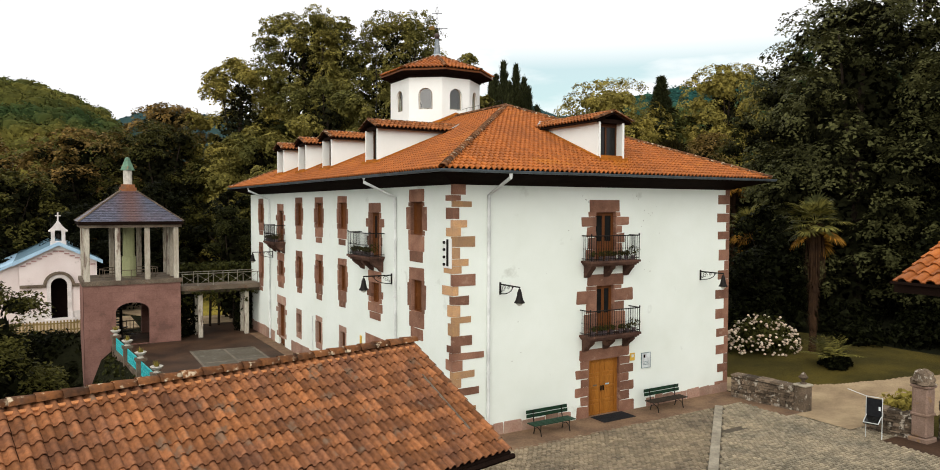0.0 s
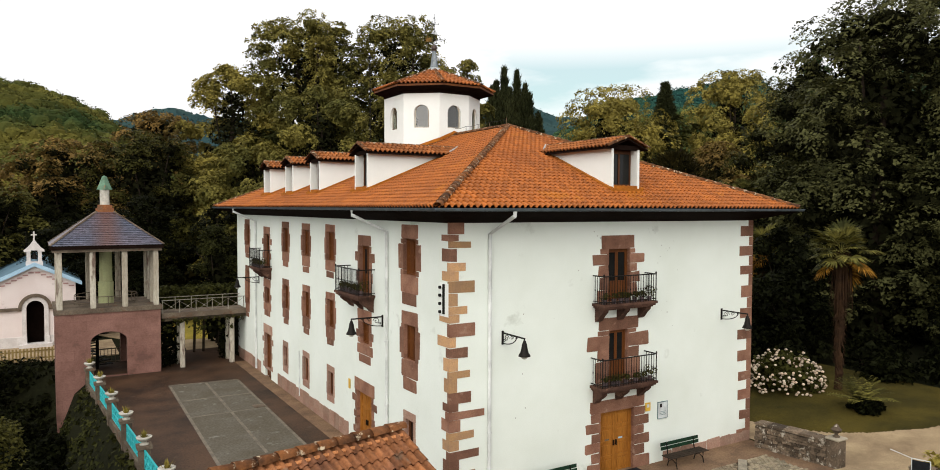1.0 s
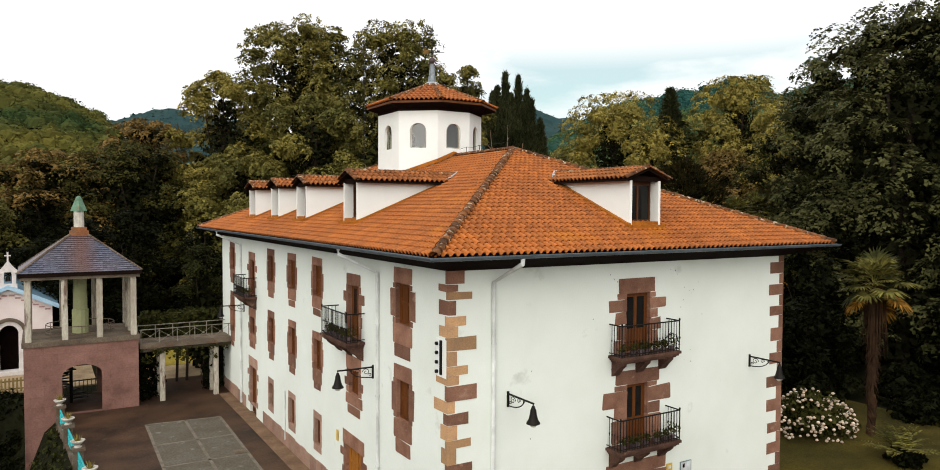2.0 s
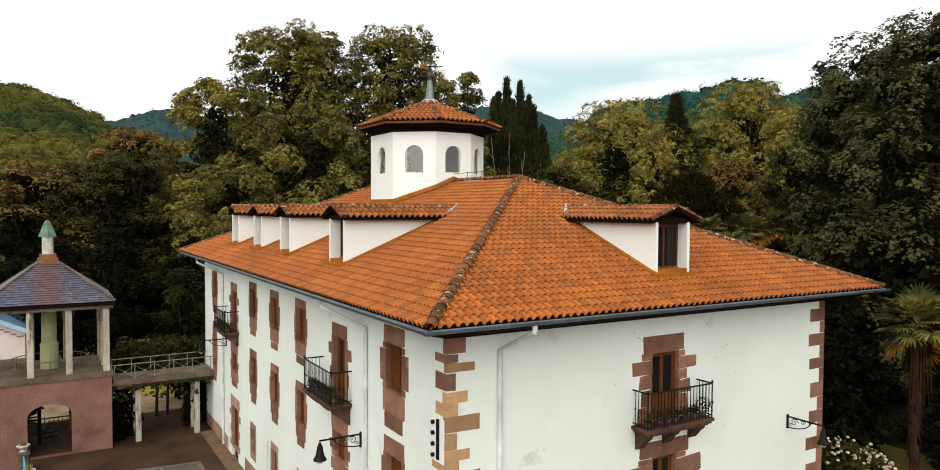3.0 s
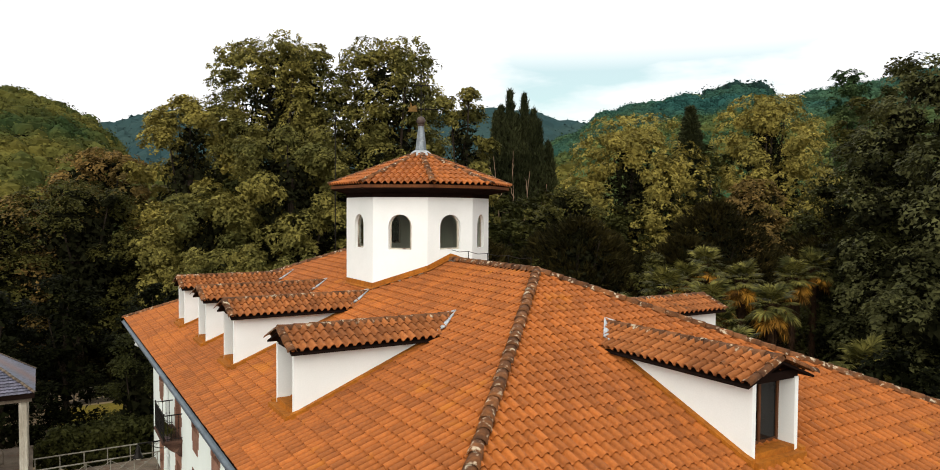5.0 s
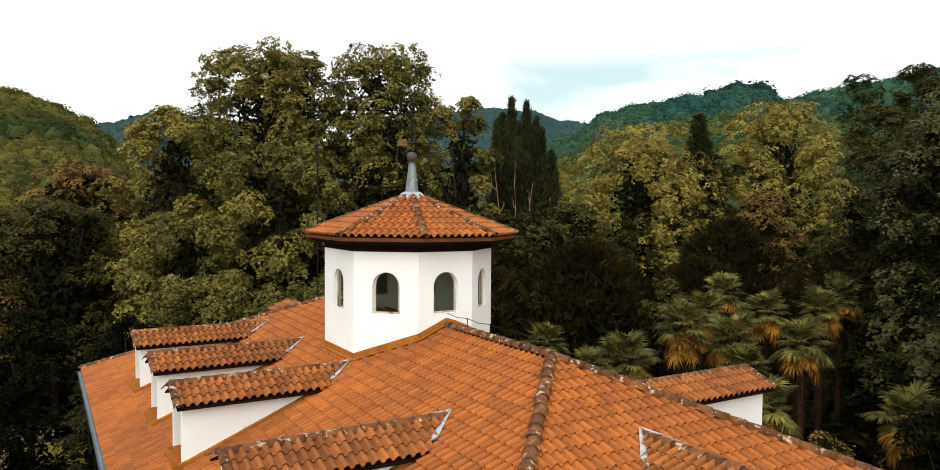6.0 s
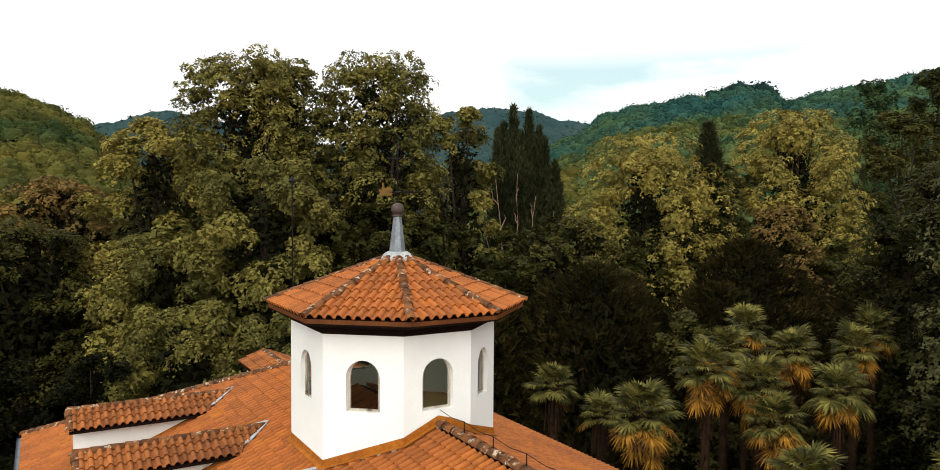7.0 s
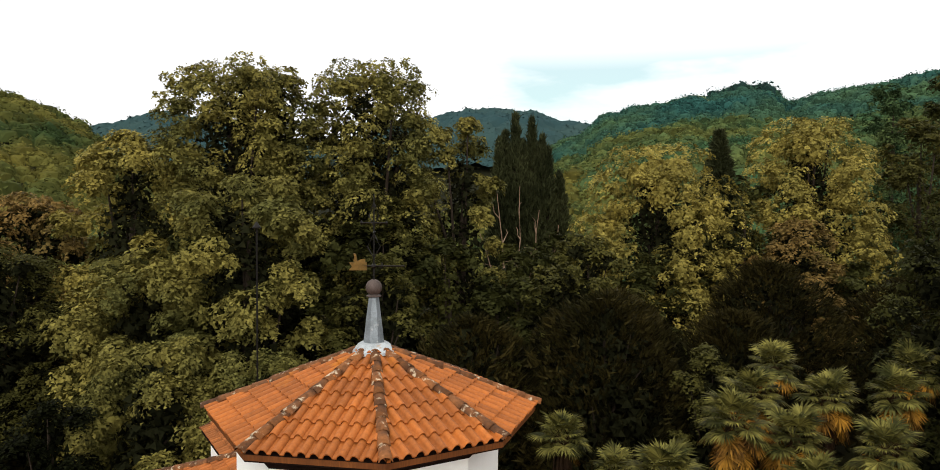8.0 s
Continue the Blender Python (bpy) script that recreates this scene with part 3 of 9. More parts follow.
def opening(place, c, h, a, b, kind, depth=0.13):
    """A window with closed shutters, a glazed balcony door, or a panelled door, set back in its opening."""
    name = "door" if "oak" in kind or "brown" in kind else "window"
    mat = {"oak_door": M_DOOR, "brown_door": M_WOOD}.get(kind, M_WOOD)
    bm = bmesh.new()
    f = 0.07
    for u0, u1, z0, z1 in ((c - h, c - h + f, a, b), (c + h - f, c + h, a, b), (c - h + f, c + h - f, b - f, b)):
        pane_box(place, u0, u1, depth, depth + 0.1, z0, z1, bm)
    if a > 0.1:
        pane_box(place, c - h + f, c + h - f, depth - 0.02, depth + 0.1, a, a + 0.06, bm)
    w = part(name, bm, mat, house)
    a2 = a + (0.06 if a > 0.1 else 0.02)
    for s in (-1, 1):
        u0, u1 = (c - h + f, c - 0.006) if s < 0 else (c + 0.006, c + h - f)
        if kind in ("shutter", "oak_door", "brown_door"):
            bm = bmesh.new()
            pane_box(place, u0, u1, depth + 0.045, depth + 0.075, a2, b - f, bm)
            rows = 2 if kind == "shutter" else 4
            st = 0.055 if kind == "shutter" else 0.09
            pane_box(place, u0, u0 + st, depth + 0.02, depth + 0.044, a2, b - f, bm)
            pane_box(place, u1 - st, u1, depth + 0.02, depth + 0.044, a2, b - f, bm)
            step = (b - f - a2) / rows
            for r in range(rows + 1):
                z = a2 + r * step
                pane_box(place, u0 + st, u1 - st, depth + 0.02, depth + 0.044, max(a2, z - 0.05), min(b - f, z + 0.05), bm)
            if kind != "shutter":
                for r in range(rows):
                    pane_box(place, u0 + st + 0.06, u1 - st - 0.06, depth + 0.028, depth + 0.044, a2 + r * step + 0.12, a2 + (r + 1) * step - 0.12, bm)
            leaf = part("shutter" if kind == "shutter" else "door_leaf", bm, mat, w)
            if kind == "oak_door":
                bm = bmesh.new()
                u = c - 0.06 if s < 0 else c + 0.06
                pane_box(place, u - 0.02, u + 0.02, depth - 0.04, depth + 0.02, 1.0, 1.2, bm)
                part("handle", bm, M_IRON, w)
        else:
            bm = bmesh.new()
            st = 0.06
            low = a2 + (0.62 if kind == "balcony_door" else 0.0)
            for q in ((u0, u0 + st, a2, b - f), (u1 - st, u1, a2, b - f), (u0 + st, u1 - st, b - f - 0.07, b - f), (u0 + st, u1 - st, low, low + 0.07)):
                pane_box(place, q[0], q[1], depth + 0.02, depth + 0.07, q[2], q[3], bm)
            if kind == "balcony_door":
                pane_box(place, u0 + st, u1 - st, depth + 0.035, depth + 0.06, a2, low, bm)
            part("casement", bm, M_WOOD_DARK if kind == "small" else M_WOOD, w)
            bm = bmesh.new()
            pane_box(place, u0 + st, u1 - st, depth + 0.04, depth + 0.05, low + 0.07, b - f - 0.07, bm)
            part("pane", bm, M_GLASS_DARK, w)
    return w


for o in west_open:
    opening(west, *o)
for o in front_open:
    opening(front, *o)


# ---- stone dressings: every stone is set a little proud of the plaster ----
def stone(place, u0, u1, z0, z1, mat, rng, inset=0.1, proud=0.015):
    """One dressed stone with soft, uneven corners."""
    w, h = u1 - u0, z1 - z0
    c = min(w, h) * 0.07
    j = lambda k: rng.uniform(-k, k)
    ring = [(u0 + c, z0), (u1 - c, z0), (u1, z0 + c), (u1, z1 - c), (u1 - c, z1), (u0 + c, z1), (u0, z1 - c), (u0, z0 + c)]
    q = min(0.025, min(w, h) * 0.06)
    ring = [(u + j(q), z + j(q)) for u, z in ring]
    mid = ((u0 + u1) / 2, (z0 + z1) / 2)
    rings = [[place(mid[0] + (u - mid[0]) * k, d, mid[1] + (z - mid[1]) * k) for u, z in ring] for d, k in ((inset, 1.0), (-proud * 0.5, 1.0), (-proud, 1 - 0.012 / max(w, h)))]
    n = len(ring)
    verts = [v for r in rings for v in r]
    faces = [(a * n + k, a * n + (k + 1) % n, (a + 1) * n + (k + 1) % n, (a + 1) * n + k) for a in (0, 1) for k in range(n)] + [tuple(range(2 * n, 3 * n))]
    solid("stone", verts, faces, mat, west_wall if place is west else house_wall)


def reveal(place, c, h, a, b, mat):
    """The stone lining of an opening's sides and head, flush with its stones."""
    t = 0.13
    for u0, u1 in ((c - h - 0.05, c - h + 0.006), (c + h - 0.006, c + h + 0.05)):
        bm = bmesh.new()
        pane_box(place, u0, u1, -0.006, t, a, b, bm)
        part("jamb_lining", bm, mat, west_wall if place is west else house_wall)
    bm = bmesh.new()
    pane_box(place, c - h + 0.006, c + h - 0.006, -0.006, t, b - 0.006, b + 0.05, bm)
    part("head_lining", bm, mat, west_wall if place is west else house_wall)
    if a > 0.1:
        bm = bmesh.new()
        pane_box(place, c - h + 0.006, c + h - 0.006, -0.006, t + 0.02, a - 0.05, a + 0.012, bm)
        part("sill", bm, mat, west_wall if place is west else house_wall)


def surround(c, h, a, b, sides, head, over, apron, rng, mat):
    """Dressings of a west opening: a head stone, side stones as (share of the height, width), tapering stones under the sill."""
    reveal(west, c, h, max(a, 0.02), b, mat)
    stone(west, c - h - over + rng.uniform(-0.03, 0.03), c + h + over + rng.uniform(-0.03, 0.03), b + 0.003, b + head, mat, rng, 0.15)
    for s in (-1, 1):
        z = b
        total = sum(q for q, _ in sides)
        for q, w in sides:
            z2 = z - (b - a) * q / total
            w += rng.uniform(-0.03, 0.03)
            u0, u1 = (c - h - w, c - h + 0.002) if s < 0 else (c + h - 0.002, c + h + w)
            stone(west, u0, u1, z2 + 0.003, z - 0.003, mat, rng, 0.15)
            z = z2
    z = a
    for hgt, w in apron:
        sft = rng.uniform(-0.03, 0.03)
        stone(west, c - w / 2 + sft, c + w / 2 + sft, z - hgt + 0.003, z - 0.003, mat, rng)
        z -= hgt


srng = random.Random(77)
EARS = ((0.55, 0.2), (0.75, 0.52), (0.9, 0.22), (0.8, 0.34), (0.9, 0.2), (0.7, 0.4))
for c, h, a, b, kind in west_open:
    bay = WEST_BAYS.index(c) if c in WEST_BAYS else 6
    wide = 2 * h
    if kind == "shutter" and bay == 0:
        surround(c, h, a, b, ((0.13, 0.2), (0.72, 0.38), (0.15, 0.22)), 0.48, 0.17, ((0.62, wide + 0.4), (0.46, wide + 0.15)), srng, M_STONE)
    elif kind == "shutter" and bay in (1, 5):
        surround(c, h, a, b, ((0.4, 0.22), (0.35, 0.42), (0.25, 0.3)), 0.5, 0.3, ((0.42, wide + 0.7), (0.34, wide + 0.3)), srng, M_STONE)
    elif kind == "shutter":
        k = srng.uniform(-0.06, 0.06)
        surround(c, h, a, b, ((0.22, 0.17), (0.58 + k, 0.26), (0.2 - k, 0.2)), 0.32, 0.13, ((0.5 + k, wide + 0.22), (0.3, wide - 0.05)), srng, M_STONE)
    elif kind == "balcony_door":
        surround(c, h, a, b, EARS[:5], 0.4, 0.16, (), srng, M_STONE)
    elif kind == "small":
        surround(c, h, a, b, ((0.5, 0.18), (0.5, 0.2)), 0.28, 0.17, ((0.3, wide + 0.32),), srng, M_PLINTH)
    else:
        surround(c, h, max(a, 0.5), b, EARS, 0.5, 0.3, (), srng, M_PLINTH if kind == "brown_door" else M_STONE)
# front openings, stone by stone
frng = random.Random(78)
for c, h, a, b, kind in front_open:
    reveal(front, c, h, max(a, 0.02), b, M_STONE)
for u0, u1, z0, z1 in ((19.55, 21.17, 8.37, 8.85), (19.14, 19.9, 7.78, 8.18), (20.94, 21.66, 7.82, 8.19), (19.5, 19.9, 8.18, 8.37), (20.94, 21.2, 8.19, 8.37), (19.42, 19.9, 7.36, 7.77), (20.94, 21.3, 7.5, 7.81),
                       (19.5, 19.9, 6.85, 7.35), (20.94, 21.45, 7.1, 7.49), (19.35, 19.9, 6.42, 6.84), (20.94, 21.32, 6.6, 7.09),
                       (19.46, 21.42, 5.37, 5.84), (18.92, 19.97, 4.66, 5.18), (20.87, 21.93, 4.68, 5.2), (19.42, 19.97, 5.19, 5.36), (20.87, 21.3, 5.2, 5.36), (19.42, 19.97, 4.25, 4.65), (20.87, 21.45, 4.3, 4.67),
                       (19.3, 19.97, 3.46, 4.24), (20.87, 21.5, 3.46, 4.29),
                       (19.1, 21.78, 2.35, 2.82), (18.9, 19.59, 1.62, 1.98), (21.23, 22.0, 1.62, 2.0), (19.14, 19.59, 1.99, 2.34), (21.23, 21.8, 2.01, 2.34), (19.16, 19.59, 1.28, 1.61), (21.23, 21.76, 1.28, 1.61),
                       (18.88, 19.59, 0.9, 1.27), (21.23, 22.04, 0.9, 1.27), (19.16, 19.59, 0.5, 0.89), (21.23, 21.8, 0.5, 0.89), (18.95, 19.59, -0.1, 0.49), (21.23, 22.06, -0.1, 0.49)):
    stone(front, u0, u1, z0 + 0.004, z1 - 0.004, M_STONE, frng, 0.15)

# small chips and pocks in the front's plaster
crng = random.Random(83)
bm = bmesh.new()
for u, z, spread, n in ((22.15, 8.95, 0.12, 4), (22.7, 8.25, 0.15, 5), (19.25, 8.9, 0.14, 4), (22.9, 5.75, 0.2, 3), (23.4, 7.4, 0.9, 4), (17.2, 6.9, 1.1, 4), (16.6, 3.6, 0.8, 3)):
    for k in range(n):
        cu, cz, w = u + crng.gauss(0, spread), z + crng.gauss(0, spread), crng.uniform(0.007, 0.02)
        ring = [(cu + w * crng.uniform(0.5, 1.2) * math.cos(a), cz + w * crng.uniform(0.6, 1.7) * math.sin(a)) for a in [radians(60 * i) for i in range(6)]]
        back, face = [[bm.verts.new(front(p, d, q)) for p, q in ring] for d in (0.02, -0.003)]
        bm.faces.new(face)
        for i in range(6):
            bm.faces.new((back[i], back[(i + 1) % 6], face[(i + 1) % 6], face[i]))
part("plaster_chips", bm, M_CONCRETE, house_wall, "small dark chips in the plaster")


def quoin(cx, cy, sx, ax, ay, z0, z1, mat, rng):
    """A corner stone; ax along the front, ay along the side."""
    o = 0.016
    bm = bmesh.new()
    j = lambda: rng.uniform(-0.018, 0.018)
    x0, x1 = cx - sx * o, cx + sx * ax
    y0, y1 = cy - o, cy + ay
    xi, yi = cx + sx * 0.12, cy + 0.12
    ring = [(x0, y0), (x1 + j(), y0), (x1, yi), (xi, yi), (xi, y1), (x0, y1 + j())]
    vs = [[bm.verts.new((x, y, z + j() * 0.7)) for x, y in ring] for z in (z0, z1)]
    bm.faces.new(vs[0])
    bm.faces.new(vs[1][::-1])
    for k in range(6):
        bm.faces.new((vs[0][k], vs[0][(k + 1) % 6], vs[1][(k + 1) % 6], vs[1][k]))
    part("quoin", bm, mat, house_wall)


qrng = random.Random(79)
LEFT_QUOINS = ((9.01, 9.42, 0.53, 0.14), (8.78, 8.99, 0.3, 0.54), (8.56, 8.77, 0.78, 0.1), (8.13, 8.53, 0.23, 0.51), (7.82, 8.09, 0.59, 0.14), (7.51, 7.81, 0.32, 0.5), (7.12, 7.49, 0.91, 0.14),
               (6.7, 7.1, 0.27, 0.25), (6.43, 6.68, 0.64, 0.14), (6.15, 6.42, 0.35, 0.66), (5.71, 6.13, 0.93, 0.16), (5.36, 5.7, 0.22, 0.8), (5.02, 5.34, 0.68, 0.22), (4.59, 5.01, 0.29, 0.38), (4.36, 4.58, 0.76, 0.12),
               (3.9, 4.35, 0.28, 0.36), (3.54, 3.89, 0.78, 0.14), (3.27, 3.53, 0.32, 0.44), (3.01, 3.26, 1.32, 0.26), (2.62, 3.0, 0.4, 0.51), (2.34, 2.6, 0.9, 0.2), (2.0, 2.33, 0.34, 0.46), (1.7, 1.98, 1.1, 0.2), (1.3, 1.69, 0.36, 0.4),
               (0.98, 1.28, 0.95, 0.24), (0.44, 0.96, 0.6, 0.4))
for k, (z0, z1, ax, ay) in enumerate(LEFT_QUOINS):
    tan = k in (2, 4, 5, 6, 7, 8, 9, 11, 13, 14, 15, 20, 21, 24)
    quoin(HX0, HY0, 1, ax, ay, z0, z1, M_STONE_TAN if tan else M_STONE, qrng)
z, k = 9.5, 0
while z > 0.4:
    hgt = qrng.uniform(0.36, 0.5)
    quoin(HX1, HY0, -1, qrng.uniform(0.62, 0.86) if k % 2 else qrng.uniform(0.2, 0.3), 0.7 if k % 2 == 0 else 0.3, z - hgt + 0.01, z, M_STONE, qrng)
    z -= hgt
    k += 1
# plinth slabs
u = HX0 + 0.02
while u < HX1 - 0.1:
    w = min(qrng.uniform(0.4, 0.9), HX1 - u)
    if not (u + w > 18.85 and u < 22.1):
        stone(front, u + 0.003, u + w - 0.003, -0.2, 0.42 + qrng.uniform(-0.03, 0.04), M_PLINTH, qrng, 0.1, 0.02)
    u += w
u = HY0 + 0.3
while u < HY1 - 0.1:
    w = min(qrng.uniform(0.5, 1.0), HY1 - u)
    if not any(c - h - 0.6 < u + w and u < c + h + 0.6 and a < 0.1 for c, h, a, b, _ in west_open):
        stone(west, u + 0.003, u + w - 0.003, -0.2, 0.68 + qrng.uniform(-0.04, 0.04), M_PLINTH, qrng, 0.1, 0.02)
    u += w


# ---- balconies ----
def balcony(place, c, half, z, depth, seed, plants=True):
    rng = random.Random(seed)
    bm = bmesh.new()
    for d0, d1, z0, z1, e in ((-depth, 0.02, z - 0.09, z, 0.0), (-depth + 0.05, 0.02, z - 0.16, z - 0.09, 0.06), (-depth + 0.12, 0.02, z - 0.22, z - 0.16, 0.12)):
        pane_box(place, c - half + e, c + half - e, d0, d1, z0, z1, bm)
    b = part("balcony", bm, M_BALCONY, house, "stone balcony with black iron railing and potted plants")
    for s in (-1, 0, 1):
        u = c + s * (half - 0.28)
        prof = [(0.0, -0.22), (-depth + 0.2, -0.22), (-depth + 0.22, -0.32), (-depth + 0.36, -0.44), (-0.22, -0.52), (-0.1, -0.66), (0.0, -0.7)]
        bm = bmesh.new()
        vs = [[bm.verts.new(place(u + w, d, z + h)) for d, h in prof] for w in (-0.13, 0.13)]
        bm.faces.new(vs[0])
        bm.faces.new(vs[1][::-1])
        for k in range(len(prof)):
            bm.faces.new((vs[0][k], vs[0][(k + 1) % len(prof)], vs[1][(k + 1) % len(prof)], vs[1][k]))
        part("bracket", bm, M_BALCONY, b)
    bm = bmesh.new()
    dd = -depth + 0.06
    hh = half - 0.05
    for zz, r in ((z + 1.0, 0.024), (z + 0.08, 0.016)):
        tube(bm, [place(c - hh, 0, zz), place(c - hh, dd, zz), place(c + hh, dd, zz), place(c + hh, 0, zz)], r, 6)
    n = round(2 * hh / 0.125)
    ends = [(c - hh + 2 * hh * i / n, dd) for i in range(n + 1)]
    m = round(-dd / 0.125)
    ends += [(c + s * hh, dd * i / m) for s in (-1, 1) for i in range(1, m)]
    one = bmesh.new()
    lathe(one, [(0.011, 0), (0.011, 0.44), (0.02, 0.47), (0.02, 0.5), (0.011, 0.53), (0.011, 1.0)], (0, 0, 0), 5)
    bar = bpy.data.meshes.new("baluster")
    one.to_mesh(bar)
    one.free()
    bar.materials.append(M_IRON)
    for u, d in ends:
        ob = new("baluster", bar)
        ob.parent = b
        ob.location = Vector(place(u, d, z)) - BASE[b.name]
    for s in (-1, 1):
        p = place(c + s * hh, dd, 0)
        lathe(bm, [(0.02, 0), (0.02, 1.0), (0.03, 1.02), (0.034, 1.06), (0.012, 1.09)], (p[0], p[1], z), 6)
    part("railing", bm, M_IRON, b, "thin black iron railing")
    if plants:
        for i in range(7):
            u = c - hh + 0.2 + (2 * hh - 0.4) * i / 6 + rng.uniform(-0.08, 0.08)
            p = place(u, dd + 0.16, z)
            bm = bmesh.new()
            lathe(bm, [(0.07, 0), (0.1, 0.16), (0.105, 0.17), (0.085, 0.165)], p, 9)
            pot = part("flower_pot", bm, M_BROWN_TILE, b)
            g = np.random.default_rng(seed * 10 + i)
            grow = 0.26 if i == (6 if place is front else 0) else 0.13
            pts = leaf_cloud([(p[0], p[1], p[2] + 0.2 + grow * 0.5), (p[0] + 0.07, p[1], p[2] + 0.16 + grow)], [grow + 0.04, grow], 45, 0.045, g)
            tagged(link_mesh("plant", leaf_mesh("plant", pts), M_LEAF_MID, b), kind="stuff")


def wall_lamp(place, u, z, reach, label):
    """A scrolled wall bracket with a hanging bell lamp."""
    base = place(u, 0, z)
    t = thing("wall_lamp", base, label, "wall lamp", "lamps on the house walls")
    bm = bmesh.new()
    P = lambda d, h: place(u, -d, z + h)
    pane_box(place, u - 0.03, u + 0.03, -0.05, 0.01, z - 0.36, z + 0.1, bm)
    tube(bm, [P(0.02, 0.03), P(reach, 0.03)], 0.028, 6)
    tube(bm, [P(0.04, -0.32)] + [P(0.05 + (reach * 0.6) * math.sin(a), -0.32 + 0.32 * (1 - math.cos(a))) for a in [radians(15 * k) for k in range(1, 7)]], 0.018, 5)
    for cx, cz, r, turns in ((0.24, -0.11, 0.12, 1.4), (0.5, -0.06, 0.075, 1.3), (0.72, -0.03, 0.05, 1.2), (0.12, -0.22, 0.06, 1.1)):
        k = reach / 1.3
        tube(bm, [P((cx + r * (1 - i / 26) * math.cos(i * turns * 0.28)) * k * 1.15, cz + r * (1 - i / 26) * math.sin(i * turns * 0.28)) for i in range(22)], 0.012, 4)
    tube(bm, [P(reach - 0.02, 0.03), P(reach - 0.02, -0.12)], 0.014, 5)
    part("bracket", bm, M_IRON, t, "scrolled black iron bracket")
    bm = bmesh.new()
    e = place(u, -(reach - 0.02), z - 0.53)
    lathe(bm, [(0.20, 0.0), (0.19, 0.03), (0.135, 0.12), (0.10, 0.26), (0.085, 0.38), (0.06, 0.43), (0.04, 0.5)], e, 14)
    part("shade", bm, M_IRON, t, "dark bell-shaped shade", smooth=True)
    bm = bmesh.new()
    lathe(bm, [(0.005, -0.1), (0.07, -0.085), (0.11, -0.04), (0.125, 0.01), (0.12, 0.03)], e, 12)
    part("globe", bm, M_BULB, t, smooth=True)


# ---- main roof ----
def roof_z(x, y):
    return EZ + min((x - EX0) / (RX - EX0), (EX1 - x) / (EX1 - RX), (y - EY0) / (RY0 - EY0), (EY1 - y) / (EY1 - RY1)) * (RZ - EZ)


bm = bmesh.new()
lo = 0.03
c = [bm.verts.new((x, y, EZ - lo)) for x, y in ((EX0, EY0), (EX1, EY0), (EX1, EY1), (EX0, EY1))]
r0, r1 = bm.verts.new((RX, RY0, RZ - lo)), bm.verts.new((RX, RY1, RZ - lo))
for f in ((c[0], c[1], r0), (c[1], c[2], r1, r0), (c[2], c[3], r1), (c[3], c[0], r0, r1)):
    bm.faces.new(f)
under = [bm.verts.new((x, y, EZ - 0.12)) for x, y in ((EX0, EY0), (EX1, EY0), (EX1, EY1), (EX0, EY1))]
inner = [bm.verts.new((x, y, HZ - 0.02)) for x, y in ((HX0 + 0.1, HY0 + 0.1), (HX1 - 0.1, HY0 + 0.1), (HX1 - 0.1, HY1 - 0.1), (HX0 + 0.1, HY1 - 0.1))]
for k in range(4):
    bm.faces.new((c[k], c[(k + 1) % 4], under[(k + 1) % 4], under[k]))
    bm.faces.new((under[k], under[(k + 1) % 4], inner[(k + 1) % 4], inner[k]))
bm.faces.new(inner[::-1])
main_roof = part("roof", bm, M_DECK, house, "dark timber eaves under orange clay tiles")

TW, TL = 0.222, 0.328
SLOPES = []
for O, U, D, run, span in (((EX0, EY0), (1, 0), (0, 1), RY0 - EY0, EX1 - EX0), ((EX0, EY1), (0, -1), (1, 0), RX - EX0, EY1 - EY0),
                           ((EX1, EY0), (0, 1), (-1, 0), EX1 - RX, EY1 - EY0), ((EX1, EY1), (-1, 0), (0, -1), EY1 - RY1, EX1 - EX0)):
    size = math.hypot(run, RZ - EZ)
    V = (D[0] * run / size, D[1] * run / size, (RZ - EZ) / size)
    if U[0] == 1:
        lw, hg = (RX - EX0) / size, (EX1 - RX) / size
    elif U[0] == -1:
        lw, hg = (EX1 - RX) / size, (RX - EX0) / size
    elif U[1] == -1:
        lw, hg = (EY1 - RY1) / size, (RY0 - EY0) / size
    else:
        lw, hg = (RY0 - EY0) / size, (EY1 - RY1) / size
    SLOPES.append(((*O, EZ), (*U, 0), V, span, size, lw, hg))


def gutter_run(p, q, out):
    bm = bmesh.new()
    n, r = 8, 0.085
    rows = []
    for at in (p, q):
        ring = []
        for k in range(n + 1):
            a = math.pi * k / n
            ring.append((Vector(at) + Vector(out) * (r * math.cos(a) + r) + Vector((0, 0, -r * math.sin(a)))))
        rows.append([bm.verts.new(v) for v in ring] + [bm.verts.new(v + Vector((0, 0, 0.012)) + Vector(out) * 0.008) for v in ring])
    a, b = rows
    for k in range(n):
        bm.faces.new((a[k], a[k + 1], b[k + 1], b[k]))
        bm.faces.new((a[n + 1 + k], a[n + 2 + k], b[n + 2 + k], b[n + 1 + k]))
    g = part("gutter", bm, M_GUTTER, house, "half-round grey zinc gutter", smooth=True)
    bm = bmesh.new()
    way = Vector(q) - Vector(p)
    count = int(way.length / 0.9)
    for i in range(1, count):
        at = Vector(p) + way * (i / count) + Vector(out) * 0.0
        t = way.normalized() * 0.018
        pts = [at + Vector(out) * ((r + 0.008) * math.cos(math.pi * k / 6) + r) + Vector((0, 0, -(r + 0.008) * math.sin(math.pi * k / 6))) for k in range(7)]
        vs = [[bm.verts.new(x + s) for x in pts] for s in (-t, t)]
        for k in range(6):
            bm.faces.new((vs[0][k], vs[0][k + 1], vs[1][k + 1], vs[1][k]))
    part("gutter_bracket", bm, M_GUTTER, g)


